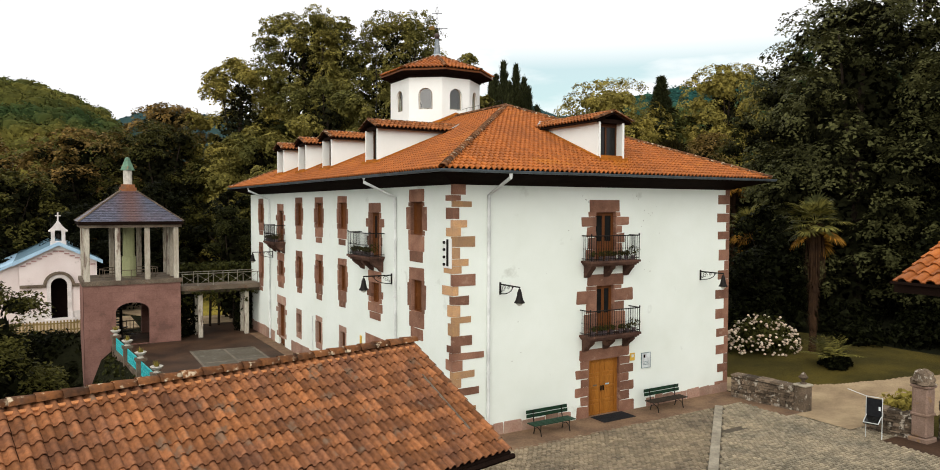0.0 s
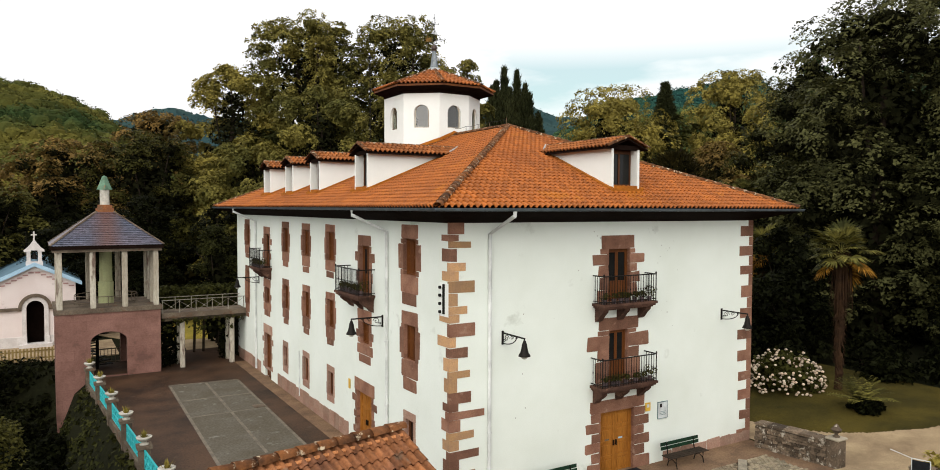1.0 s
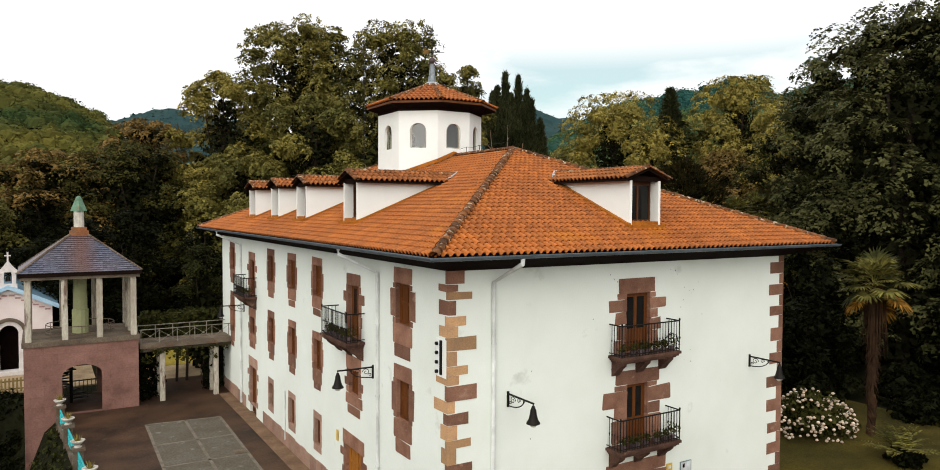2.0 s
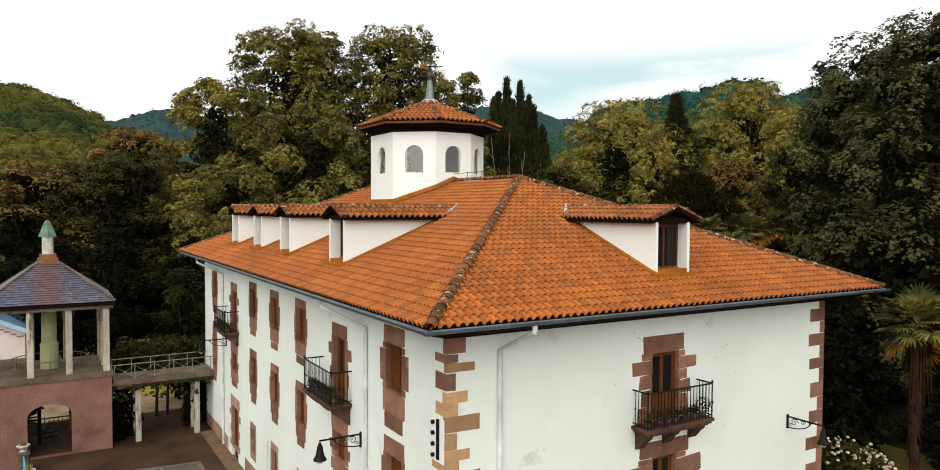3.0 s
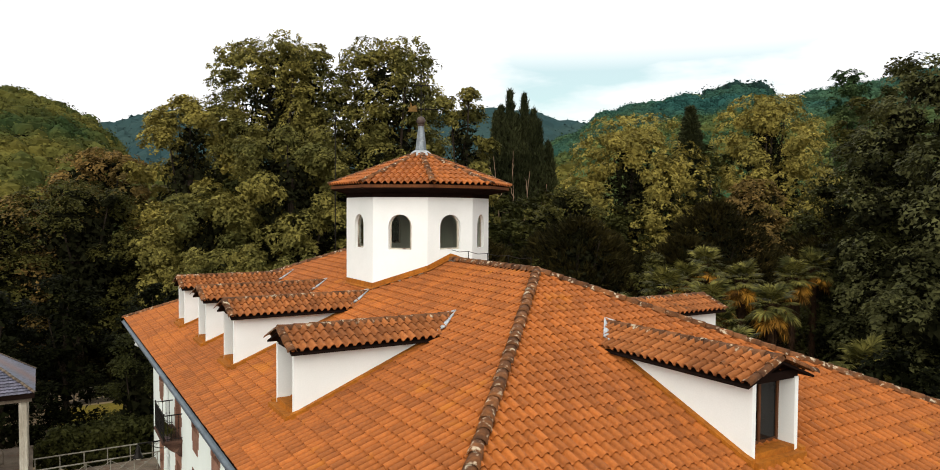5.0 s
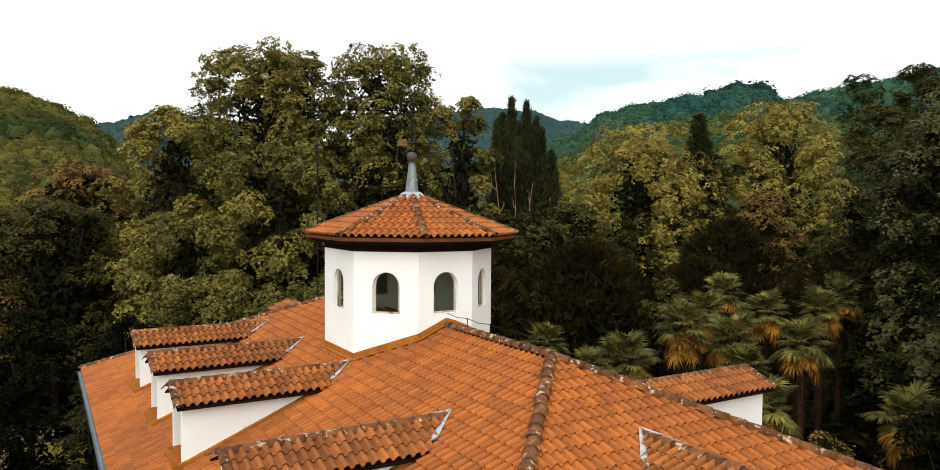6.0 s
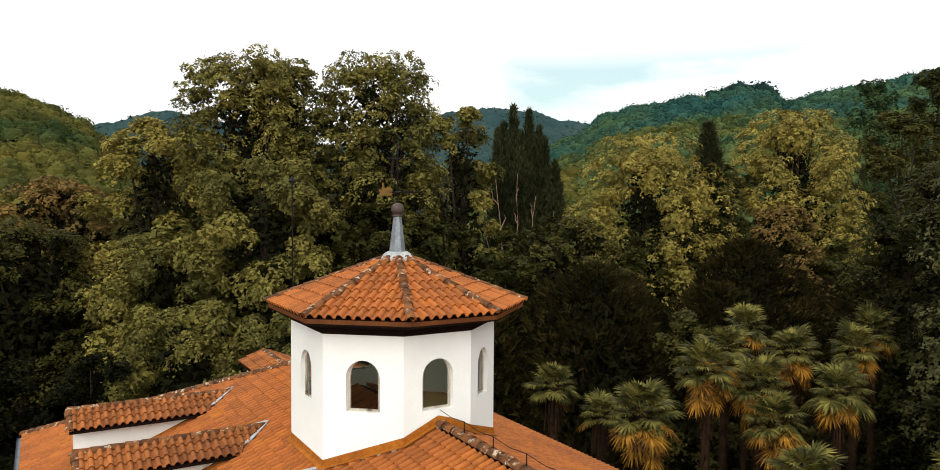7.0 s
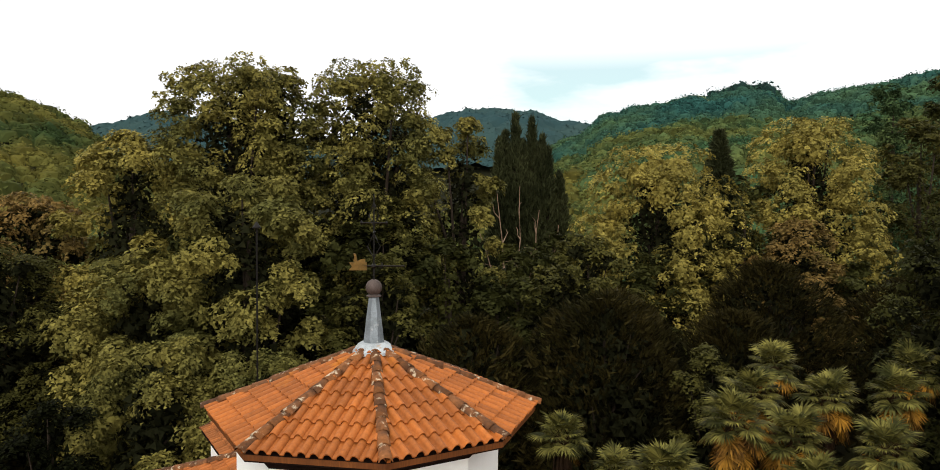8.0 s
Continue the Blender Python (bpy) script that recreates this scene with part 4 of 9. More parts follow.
G = 0.02
gutter_run((EX0 - 0.17, EY0 - G, EZ - 0.01), (EX1 + 0.17, EY0 - G, EZ - 0.01), (0, -1, 0))
gutter_run((EX0 - G, EY0 - 0.17, EZ - 0.012), (EX0 - G, EY1, EZ - 0.012), (-1, 0, 0))
gutter_run((EX1 + G, EY0, EZ - 0.012), (EX1 + G, EY1, EZ - 0.012), (1, 0, 0))
for pts in ([(EX0 - 0.1, 28.65, 9.74), (EX0 - 0.1, 28.65, 9.57), (HX0 - 0.07, 28.02, 8.95), (HX0 - 0.07, 28.02, 0.1)],
            [(EX0 - 0.1, 47.8, 9.74), (EX0 - 0.1, 47.8, 9.57), (HX0 - 0.07, 47.06, 9.0), (HX0 - 0.07, 47.06, 0.1)],
            [(14.84, EY0 - 0.1, 9.74), (14.84, EY0 - 0.1, 9.6), (14.72, HY0 - 0.07, 9.0), (14.72, HY0 - 0.07, 0.1)]):
    bm = bmesh.new()
    tube(bm, pts, 0.066, 10)
    dp = part("downpipe", bm, M_PIPE, house, "white painted downpipe")
    for z in (7.2, 4.8, 2.4):
        bm = bmesh.new()
        x, y, _ = pts[-1]
        lathe(bm, [(0.08, 0), (0.08, 0.05)], (x, y, z), 10)
        part("pipe_clip", bm, M_PIPE, dp)


# ---- dormers ----
def dormer(eave, inward, along, slope, face=1.45, half=0.70, top=12.06, peak=12.46, seed=5):
    """A small gabled dormer; eave: the point of the eave line under its middle. inward: up the slope; along: its left to right."""
    E0, B, A = Vector((*eave, EZ)), Vector((*inward, 0)), Vector((*along, 0))

    def P(a, b, z):
        p = E0 + A * a + B * b
        return Vector((p.x, p.y, z))

    def bx(bm, a0, a1, b0, b1, z0, z1):
        box(bm, 0, 1, 0, 1, 0, 1, Matrix(((A.x * (a1 - a0), B.x * (b1 - b0), 0, P(a0, b0, 0).x), (A.y * (a1 - a0), B.y * (b1 - b0), 0, P(a0, b0, 0).y), (0, 0, z1 - z0, z0), (0, 0, 0, 1))))

    def rz(b):
        return EZ + slope * b

    end = (top - EZ) / slope
    CK, RE = 0.11, 0.36                                   # thickness of the cheeks, depth of the window behind their front
    bm = bmesh.new()
    for s in (-1, 1):                                     # thin plastered cheeks
        a0, a1 = s * (half - CK), s * half
        prof = [(face, rz(face) - 0.1), (face, top), (end, top), (end, top - 0.15)]
        vs = [[bm.verts.new(P(a, b, z)) for b, z in prof] for a in (a0, a1)]
        bm.faces.new(vs[0])
        bm.faces.new(vs[1][::-1])
        for k in range(4):
            bm.faces.new((vs[0][k], vs[0][(k + 1) % 4], vs[1][(k + 1) % 4], vs[1][k]))
    d = part("dormer", bm, M_PLASTER, house, "small dormer with white plastered cheeks and a tiled gable roof")
    bm = bmesh.new()
    for s in (-1, 1):                                     # flashing strip at the foot of the cheeks
        prof = [(face - 0.1, rz(face - 0.1) + 0.02), (face - 0.1, rz(face) + 0.18), (face + 0.1, rz(face + 0.1) + 0.19), (end - 0.5, rz(end - 0.5) + 0.13), (end, rz(end) + 0.02)]
        a0, a1 = s * (half + 0.002), s * (half + 0.13)
        vs = [[bm.verts.new(P(a, b, z)) for b, z in prof] for a in (a0, a1)]
        bm.faces.new(vs[0])
        bm.faces.new(vs[1][::-1])
        for k in range(5):
            bm.faces.new((vs[0][k], vs[0][(k + 1) % 5], vs[1][(k + 1) % 5], vs[1][k]))
    bx(bm, -half - 0.03, half + 0.03, face - 0.2, face - 0.02, rz(face) - 0.08, rz(face) + 0.13)
    part("flashing", bm, M_FLASH, d)
    wz0 = rz(face) + 0.24
    bm = bmesh.new()
    bx(bm, -half + CK, half - CK, face - 0.015, face + RE + 0.1, rz(face) - 0.1, wz0)
    part("apron", bm, M_FLASH, d)
    bm = bmesh.new()
    w = half - CK
    for q in ((-w, -w + 0.06, wz0, top), (w - 0.06, w, wz0, top), (-w + 0.06, w - 0.06, wz0, wz0 + 0.06), (-w + 0.06, w - 0.06, top - 0.16, top), (-0.035, 0.035, wz0 + 0.06, top - 0.16)):
        bx(bm, q[0], q[1], face + RE, face + RE + 0.08, q[2], q[3])
    part("window", bm, M_WOOD_DARK, d, "dark brown timber dormer window")
    for s in (-1, 1):
        bm = bmesh.new()
        bx(bm, min(s * 0.035, s * (w - 0.06)), max(s * 0.035, s * (w - 0.06)), face + RE + 0.03, face + RE + 0.04, wz0 + 0.06, top - 0.16)
        part("pane", bm, M_GLASS_DARK, d)
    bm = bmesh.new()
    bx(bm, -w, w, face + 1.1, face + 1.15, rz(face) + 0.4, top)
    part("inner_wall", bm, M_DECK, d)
    # gable roof
    over, b0 = half + 0.3, face - 0.14
    ez = top + 0.01
    b1 = (peak - EZ) / slope
    b1e = (ez - EZ) / slope
    bm = bmesh.new()
    sec = [(-over, ez), (0, peak), (over, ez), (over, ez - 0.045), (0, peak - 0.06), (-over, ez - 0.045)]
    ends = [b1e, b1, b1e, b1e, b1, b1e]
    vs = [[bm.verts.new(P(a, b0, z)) for a, z in sec], [bm.verts.new(P(a, b, z)) for (a, z), b in zip(sec, ends)]]
    bm.faces.new(vs[0][:3] + vs[0][3:])
    for k in range(6):
        bm.faces.new((vs[0][k], vs[0][(k + 1) % 6], vs[1][(k + 1) % 6], vs[1][k]))
    bx(bm, -half, half, face + 0.02, face + 0.12, top - 0.03, top + 0.14)
    bx(bm, -half + CK, half - CK, face + RE, face + RE + 0.12, top - 0.02, top + 0.2)
    part("roof", bm, M_DECK, d)
    rise = peak - ez
    size = math.hypot(over, rise)
    for s in (-1, 1):
        V = (-s * A) * (over / size) + Vector((0, 0, rise / size))
        U = B if s * (B.cross(-A).z) > 0 else -B
        length = b1e - b0
        full = b1 - b0
        start = P(s * over, b0, ez + 0.03) if U == B else P(s * over, b0 + full, ez + 0.03)
        if U == B:
            lowf, highf = (lambda v: 0.0), (lambda v: length + (full - length) * min(1, max(0, v / size)))
        else:
            lowf, highf = (lambda v: (full - length) * (1 - min(1, max(0, v / size)))), (lambda v: full)
        tile_field(d, start, U, V, full, size, 0.21, size / 3, M_TILE_MID, lowf, highf, seed=seed + s)
    cap_line(d, P(0, b0 + 0.0, peak + 0.03), P(0, b1, peak + 0.03), M_TILE_CAP, 0.12, 0.4, seed=seed)
    for s in (-1, 1):
        cap_line(d, P(s * (over + 0.02), b0 + 0.02, ez + 0.06), P(0, b0 + 0.02, peak + 0.05), M_TILE_CAP, 0.1, 0.4, seed=seed + 7)
    bm = bmesh.new()                                      # pale lead sheet dressed into the valley at the back
    for s in (-1, 1):
        low, high, wide = P(s * over * 0.75, b1e + 0.02, rz(b1e) + 0.2), P(s * 0.02, b1 - 0.05, peak + 0.07), P(s * (over * 0.7), b1e + 0.3, rz(b1e + 0.3) + 0.15)
        top2 = P(s * 0.02, b1 + 0.1, rz(b1 + 0.1) + 0.13)
        vs = [bm.verts.new(v) for v in (low, wide, top2, high)]
        vs2 = [bm.verts.new(v - Vector((0, 0, 0.03))) for v in (low, wide, top2, high)]
        bm.faces.new(vs)
        bm.faces.new(vs2[::-1])
        for k in range(4):
            bm.faces.new((vs[k], vs2[k], vs2[(k + 1) % 4], vs[(k + 1) % 4]))
    part("lead_flashing", bm, M_LEAD_PALE, d, "pale lead sheet in the valley")
    return d


SW, SE = (RZ - EZ) / (RX - EX0), (RZ - EZ) / (EX1 - RX)
SF, SB = (RZ - EZ) / (RY0 - EY0), (RZ - EZ) / (EY1 - RY1)
for k, y in enumerate((31.5, 37.4, 41.6, 45.95)):
    dormer((EX0, y), (1, 0), (0, -1), SW, seed=11 + k)
    if k in (0, 3):
        dormer((EX1, y), (-1, 0), (0, 1), SE, seed=31 + k)
dormer((20.94, EY0), (0, 1), (1, 0), SF, face=1.5, seed=51)
dormer((20.9, EY1), (0, -1), (-1, 0), SB, seed=61)

# ---- cupola ----
CX, CAPX, CY, CR, CE = 20.63, 20.74, 38.46, 2.5, 3.14
cup_z0, cup_z1 = 12.4, 15.84
CUP_A, CUP_C, CUP_S, CUP_W = 2.316, 2.443, 0.876, 1.204    # half depths to the west and south faces, half widths of the south and west faces
CUP_RING = [(CUP_A, CUP_W), (CUP_S, CUP_C), (-CUP_S, CUP_C), (-CUP_A, CUP_W), (-CUP_A, -CUP_W), (-CUP_S, -CUP_C), (CUP_S, -CUP_C), (CUP_A, -CUP_W)]


def octo(r, z, k):
    """Corner k of the lantern's eight sides, moved outwards with the radius r."""
    p, q, o = (Vector(CUP_RING[i % 8]) for i in (k, k + 1, k - 1))
    d = (r - CR) * math.cos(radians(22.5))
    n0, n1 = (p - o).orthogonal().normalized() * -1, (q - p).orthogonal().normalized() * -1
    n = n0 + n1
    v = p + n * (d / n.dot(n0))
    return Vector((CX + (CAPX - CX) * min(1.0, max(0.0, (r - CR) / (CE - CR))) + v.x, CY + v.y, z))


bm = bmesh.new()
frames = []
for k in range(8):
    p0, p1 = octo(CR, 0, k), octo(CR, 0, k + 1)
    side = (p1 - p0).normalized()
    out = Vector((side.y, -side.x, 0))
    mid = (p0 + p1) / 2
    wid = (p1 - p0).length
    apo = (mid - Vector((CX, CY, 0))).length

    def Q(u, d, z, mid=mid, side=side, out=out):
        p = mid + side * u * (1 - d / apo) - out * d
        return Vector((p.x, p.y, z))

    w, ww, z0, zs = wid / 2, 0.40, 13.97, 14.75
    prof = [(-ww, z0)] + [(ww * math.cos(math.pi - math.pi * i / 12), zs + ww * math.sin(math.pi * i / 12)) for i in range(13)] + [(ww, z0)]
    t = 0.2
    for d in (0, t):
        def quad(*q, d=d):
            bm.faces.new([bm.verts.new(Q(u, d, z)) for u, z in q])
        quad((-w, cup_z0), (-ww, cup_z0), (-ww, cup_z1), (-w, cup_z1))
        quad((ww, cup_z0), (w, cup_z0), (w, cup_z1), (ww, cup_z1))
        quad((-ww, cup_z0), (ww, cup_z0), (ww, z0), (-ww, z0))
        for p, q in zip(prof[1:-1], prof[2:-1]):
            quad(p, q, (q[0], cup_z1), (p[0], cup_z1))
    for p, q in zip(prof, prof[1:] + prof[:1]):
        bm.faces.new([bm.verts.new(Q(p[0], 0, p[1])), bm.verts.new(Q(q[0], 0, q[1])), bm.verts.new(Q(q[0], t, q[1])), bm.verts.new(Q(p[0], t, p[1]))])
    fb = bmesh.new()
    inner_p = [(u * 0.86, z0 + 0.05 + (z - z0) * 0.95) for u, z in prof]
    for p, q, p2, q2 in zip(prof, prof[1:] + prof[:1], inner_p, inner_p[1:] + inner_p[:1]):
        vs = [[fb.verts.new(Q(*x)) for x in ((p[0], dd, p[1]), (q[0], dd, q[1]), (q2[0], dd, q2[1]), (p2[0], dd, p2[1]))] for dd in (0.1, 0.15)]
        fb.faces.new(vs[0])
        fb.faces.new(vs[1][::-1])
        for i in range(4):
            fb.faces.new((vs[0][i], vs[0][(i + 1) % 4], vs[1][(i + 1) % 4], vs[1][i]))
    gb = bmesh.new()
    gb.faces.new([gb.verts.new(Q(u, 0.125, z)) for u, z in inner_p])
    frames.append((fb, gb))
bmesh.ops.remove_doubles(bm, verts=bm.verts, dist=0.0005)
cupola = part("cupola", bm, M_PLASTER, house, "white octagonal roof lantern with arched windows and a tiled cap")
for fb, gb in frames:
    part("window", fb, M_POST, cupola, "arched weathered window frame")
    pane = part("pane", gb, None, cupola)
    pane.data.materials.append(None)
CUP_PANES = [o for o in cupola.children if o.name.startswith("pane")]
M_CLEAR = bpy.data.materials.new("window_glass")
M_CLEAR.use_nodes = True
nn, ll = M_CLEAR.node_tree.nodes, M_CLEAR.node_tree.links
gl, tp, mx = nn.new("ShaderNodeBsdfGlossy"), nn.new("ShaderNodeBsdfTransparent"), nn.new("ShaderNodeMixShader")
gl.inputs["Roughness"].default_value = 0.05
tp.inputs["Color"].default_value = (0.78, 0.80, 0.72, 1)
mx.inputs["Fac"].default_value = 0.12
ll.new(tp.outputs[0], mx.inputs[1])
ll.new(gl.outputs[0], mx.inputs[2])
ll.new(mx.outputs[0], nn["Material Output"].inputs["Surface"])
for o in CUP_PANES:
    o.data.materials.clear()
    o.data.materials.append(M_CLEAR)
bm = bmesh.new()
vs = [bm.verts.new(octo(CR - 0.15, 13.3, k)) for k in range(8)]
bm.faces.new(vs)
part("floor", bm, M_PALE_COLUMN, cupola)
bm = bmesh.new()                                           # painted flashing where the lantern meets the tiles
for k in range(8):
    p, q = octo(CR + 0.015, 0, k), octo(CR + 0.015, 0, k + 1)
    p2, q2 = octo(CR + 0.14, 0, k), octo(CR + 0.14, 0, k + 1)
    for i in range(6):
        a, b, c2, d2 = p.lerp(q, i / 6), p.lerp(q, (i + 1) / 6), p2.lerp(q2, (i + 1) / 6), p2.lerp(q2, i / 6)
        za, zb, zc, zd = (roof_z(v.x, v.y) + 0.145 for v in (a, b, c2, d2))
        bm.faces.new([bm.verts.new((v.x, v.y, z)) for v, z in ((a, za), (b, zb), (c2, zc), (d2, zd))])
        bm.faces.new([bm.verts.new((v.x, v.y, z)) for v, z in ((a, za + 0.16), (b, zb + 0.16), (b, zb), (a, za))])
part("flashing", bm, M_FLASH, cupola, "orange painted flashing")
bm = bmesh.new()                                           # dark band along the head of the wall
for k in range(8):
    bm.faces.new([bm.verts.new(octo(CR + o, z, j)) for o, z, j in ((0.02, 15.73, k), (0.02, 15.73, k + 1), (0.02, 16.0, k + 1), (0.02, 16.0, k))])
    bm.faces.new([bm.verts.new(octo(CR + o, 15.73, j)) for o, j in ((-0.05, k), (-0.05, k + 1), (0.02, k + 1), (0.02, k))])
part("wall_plate", bm, M_DECK, cupola, "dark band under the eaves")
# roof of the cupola
cup_ez, cup_top = 16.14, 17.38
bm = bmesh.new()
ring = [bm.verts.new(octo(CE, cup_ez, k)) for k in range(8)]
ring2 = [bm.verts.new(octo(CE, cup_ez - 0.13, k)) for k in range(8)]
ring3 = [bm.verts.new(octo(CR - 0.1, cup_z1 - 0.01, k)) for k in range(8)]
tip = bm.verts.new((CAPX, CY, cup_top))
for k in range(8):
    j = (k + 1) % 8
    bm.faces.new((ring[k], ring[j], tip))
    bm.faces.new((ring[k], ring2[k], ring2[j], ring[j]))
    bm.faces.new((ring2[k], ring3[k], ring3[j], ring2[j]))
bm.faces.new(ring3)
part("roof", bm, M_DECK, cupola)
bm = bmesh.new()
for k in range(8):
    j = (k + 1) % 8
    vs = [bm.verts.new(octo(r, z, q)) for r, z, q in ((CE + 0.02, cup_ez - 0.0, k), (CE + 0.02, cup_ez - 0.0, j), (CE + 0.02, cup_ez - 0.1, j), (CE + 0.02, cup_ez - 0.1, k))]
    bm.faces.new(vs)
part("fascia", bm, M_WOOD, cupola, "brown timber fascia board")
for k in range(8):
    p, q = octo(CE + 0.06, cup_ez + 0.01, k), octo(CE + 0.06, cup_ez + 0.01, k + 1)
    top = Vector((CAPX, CY, cup_top + 0.01))
    m = (p + q) / 2
    U = (q - p).normalized()
    V = (top - m)
    size = V.length
    V.normalize()
    span = (q - p).length
    tile_field(cupola, p, U, V, span, size, span / max(8, round(span / 0.225)), size / 8, M_TILE,
               lambda v, s=span, h=size: min(s / 2, max(0, v) / h * s / 2), lambda v, s=span, h=size: max(s / 2, s - max(0, v) / h * s / 2), seed=70 + k)
    cap_line(cupola, octo(CE + 0.08, cup_ez + 0.07, k), Vector((CAPX, CY, cup_top + 0.05)), M_TILE_CAP, 0.105, 0.36, seed=80 + k)
# finial and weather vane
bm = bmesh.new()
lathe(bm, [(0.36, -0.1), (0.34, -0.02), (0.24, 0.05), (0.225, 0.06), (0.11, 0.98), (0.11, 1.02)], (CAPX, CY, cup_top), 8)
skirt = bmesh.new()
lathe(skirt, [(0.44, -0.12), (0.43, -0.06), (0.32, 0.06), (0.25, 0.1)], (CAPX, CY, cup_top), 16)
part("finial_skirt", skirt, M_LEAD_PALE, cupola, "pale lead skirt round the finial")
finial = part("finial", bm, M_LEAD, cupola, "grey lead-clad tapering finial")
bm = bmesh.new()
lathe(bm, [(0.08, 1.0), (0.1, 1.03)] + [(0.165 * math.sin(a), 1.19 - 0.165 * math.cos(a)) for a in [0.5 + 0.3 * i for i in range(9)]], (CAPX, CY, cup_top), 14)
part("ball", bm, M_BALL, cupola, "aged metal ball", smooth=True)
bm = bmesh.new()
lathe(bm, [(0.12, 1.0), (0.15, 1.01), (0.15, 1.03), (0.12, 1.04)], (CAPX, CY, cup_top), 14)
part("collar", bm, M_BALL, cupola)
zz = cup_top
arm = Vector((0.86, -0.51, 0))                             # across the view from the forecourt
turn = Vector((-arm.y, arm.x, 0))
axis_at = Vector((CAPX, CY, 0))


def vane_at(u, h, w=0.0):
    return axis_at + arm * u + turn * w + Vector((0, 0, zz + h))


bm = bmesh.new()
tube(bm, [vane_at(0, 1.3), vane_at(0, 3.05)], 0.022, 6, 0.014)
tube(bm, [vane_at(-0.2, 1.62), vane_at(0.62, 1.62)], 0.017, 5)
tube(bm, [vane_at(-0.24, 2.48), vane_at(0.24, 2.48)], 0.016, 5)
tube(bm, [vane_at(0, 2.3, -0.2), vane_at(0, 2.3, 0.2)], 0.012, 5)
for s in (-1, 1):
    for h, w in ((2.0, 0.13), (2.62, 0.1)):
        tube(bm, [vane_at(0, h - 0.22), vane_at(s * w, h), vane_at(s * w * 0.4, h + 0.16), vane_at(0, h + 0.26)], 0.011, 5)
    lathe(bm, [(0.012, -0.04), (0.035, 0), (0.012, 0.04)], vane_at(s * 0.25, 2.48), 6)
lathe(bm, [(0.03, 0), (0.06, 0.03), (0.06, 0.06), (0.03, 0.09)], vane_at(0, 1.57), 8)
lathe(bm, [(0.012, -0.06), (0.03, 0), (0.012, 0.06)], vane_at(0.16, 1.62), 6)
part("weather_vane", bm, M_IRON, cupola, "thin iron weather vane with cross arms")
bm = bmesh.new()
nrm = turn * 0.012
for shape in ([(-0.50, 1.53), (-0.14, 1.53), (-0.14, 1.69), (-0.50, 1.69), (-0.44, 1.61)],
              [(-0.17, 1.69), (-0.17, 1.76), (-0.26, 1.75), (-0.33, 1.72), (-0.36, 1.86), (-0.41, 1.87), (-0.39, 1.80), (-0.41, 1.71), (-0.36, 1.69)]):
    vs = [[bm.verts.new(vane_at(u, h) + nrm * k) for u, h in shape] for k in (-1, 1)]
    bm.faces.new(vs[0])
    bm.faces.new(vs[1][::-1])
    for k in range(len(shape)):
        bm.faces.new((vs[0][k], vs[0][(k + 1) % len(shape)], vs[1][(k + 1) % len(shape)], vs[1][k]))
part("vane_figure", bm, M_GILT, cupola, "small tarnished gilt vane plate")
# thin wire on short posts along the front ridge
for i in range(5):
    bm = bmesh.new()
    y = RY0 + 0.3 + i * (CY - 2.7 - RY0) / 4
    tube(bm, [(RX, y, RZ + 0.1), (RX, y, RZ + 0.42)], 0.014, 5)
    part("wire_post", bm, M_IRON, house)
bm = bmesh.new()
tube(bm, [(RX, RY0 + 0.3 + i * (CY - 2.7 - RY0) / 8, RZ + 0.41 - 0.05 * (i % 2)) for i in range(9)], 0.009, 4)
part("ridge_wire", bm, M_IRON, house, "thin dark wire above the ridge")
# aerial mast
bm = bmesh.new()
tube(bm, [(20.62, 47.08, RZ - 0.2), (20.62, 47.08, 19.55)], 0.028, 6)
lathe(bm, [(0.03, 0), (0.13, 0.02), (0.13, 0.05), (0.05, 0.16), (0.02, 0.22)], (20.62, 47.08, 19.5), 8)
part("aerial_mast", bm, M_IRON, house, "thin dark aerial mast")

# tiles and ridge caps of the main roof
for k, (O, U, V, span, size, lw, hg) in enumerate(SLOPES):
    pick = None
    if k == 0:
        pick = lambda u, v: 1.2 < u < 8.6 and v < 2.5
    tile_field(main_roof, Vector(O) + Vector((0, 0, 0.0)), U, V, span, size, TW, TL, M_TILE,
               lambda v, a=lw: max(0, v) * a, lambda v, s=span, b=hg: s - max(0, v) * b, own=pick, seed=90 + k)
for p in ((EX0, EY0), (EX1, EY0)):
    cap_line(main_roof, (*p, EZ + 0.07), (RX, RY0, RZ + 0.07), M_TILE_CAP, 0.135, 0.36, seed=int(p[0]))
for p in ((EX0, EY1), (EX1, EY1)):
    cap_line(main_roof, (*p, EZ + 0.07), (RX, RY1, RZ + 0.07), M_TILE_CAP, 0.135, 0.4, seed=int(p[0]) + 1)
cap_line(main_roof, (RX, RY0, RZ + 0.07), (RX, CY - 2.3, RZ + 0.07), M_TILE_CAP, 0.135, 0.4, seed=7)
cap_line(main_roof, (RX, CY + 2.3, RZ + 0.07), (RX, RY1, RZ + 0.07), M_TILE_CAP, 0.135, 0.4, seed=8)


# balconies, lamps and fittings of the house
balcony(front, 20.45, 1.32, 6.42, 0.64, 1)
balcony(front, 20.42, 1.36, 3.44, 0.7, 2)
balcony(west, 30.55, 1.32, 6.42, 0.72, 3)
balcony(west, 44.95, 1.2, 6.42, 0.72, 4)
LAMP = "black scrolled iron wall lamp with a bell shade"
wall_lamp(front, 15.26, 5.66, 1.3, LAMP)
wall_lamp(front, 26.02, 5.66, 1.3, LAMP)
wall_lamp(west, 28.5, 5.66, 1.3, LAMP)
wall_lamp(west, 46.5, 5.66, 1.3, LAMP)

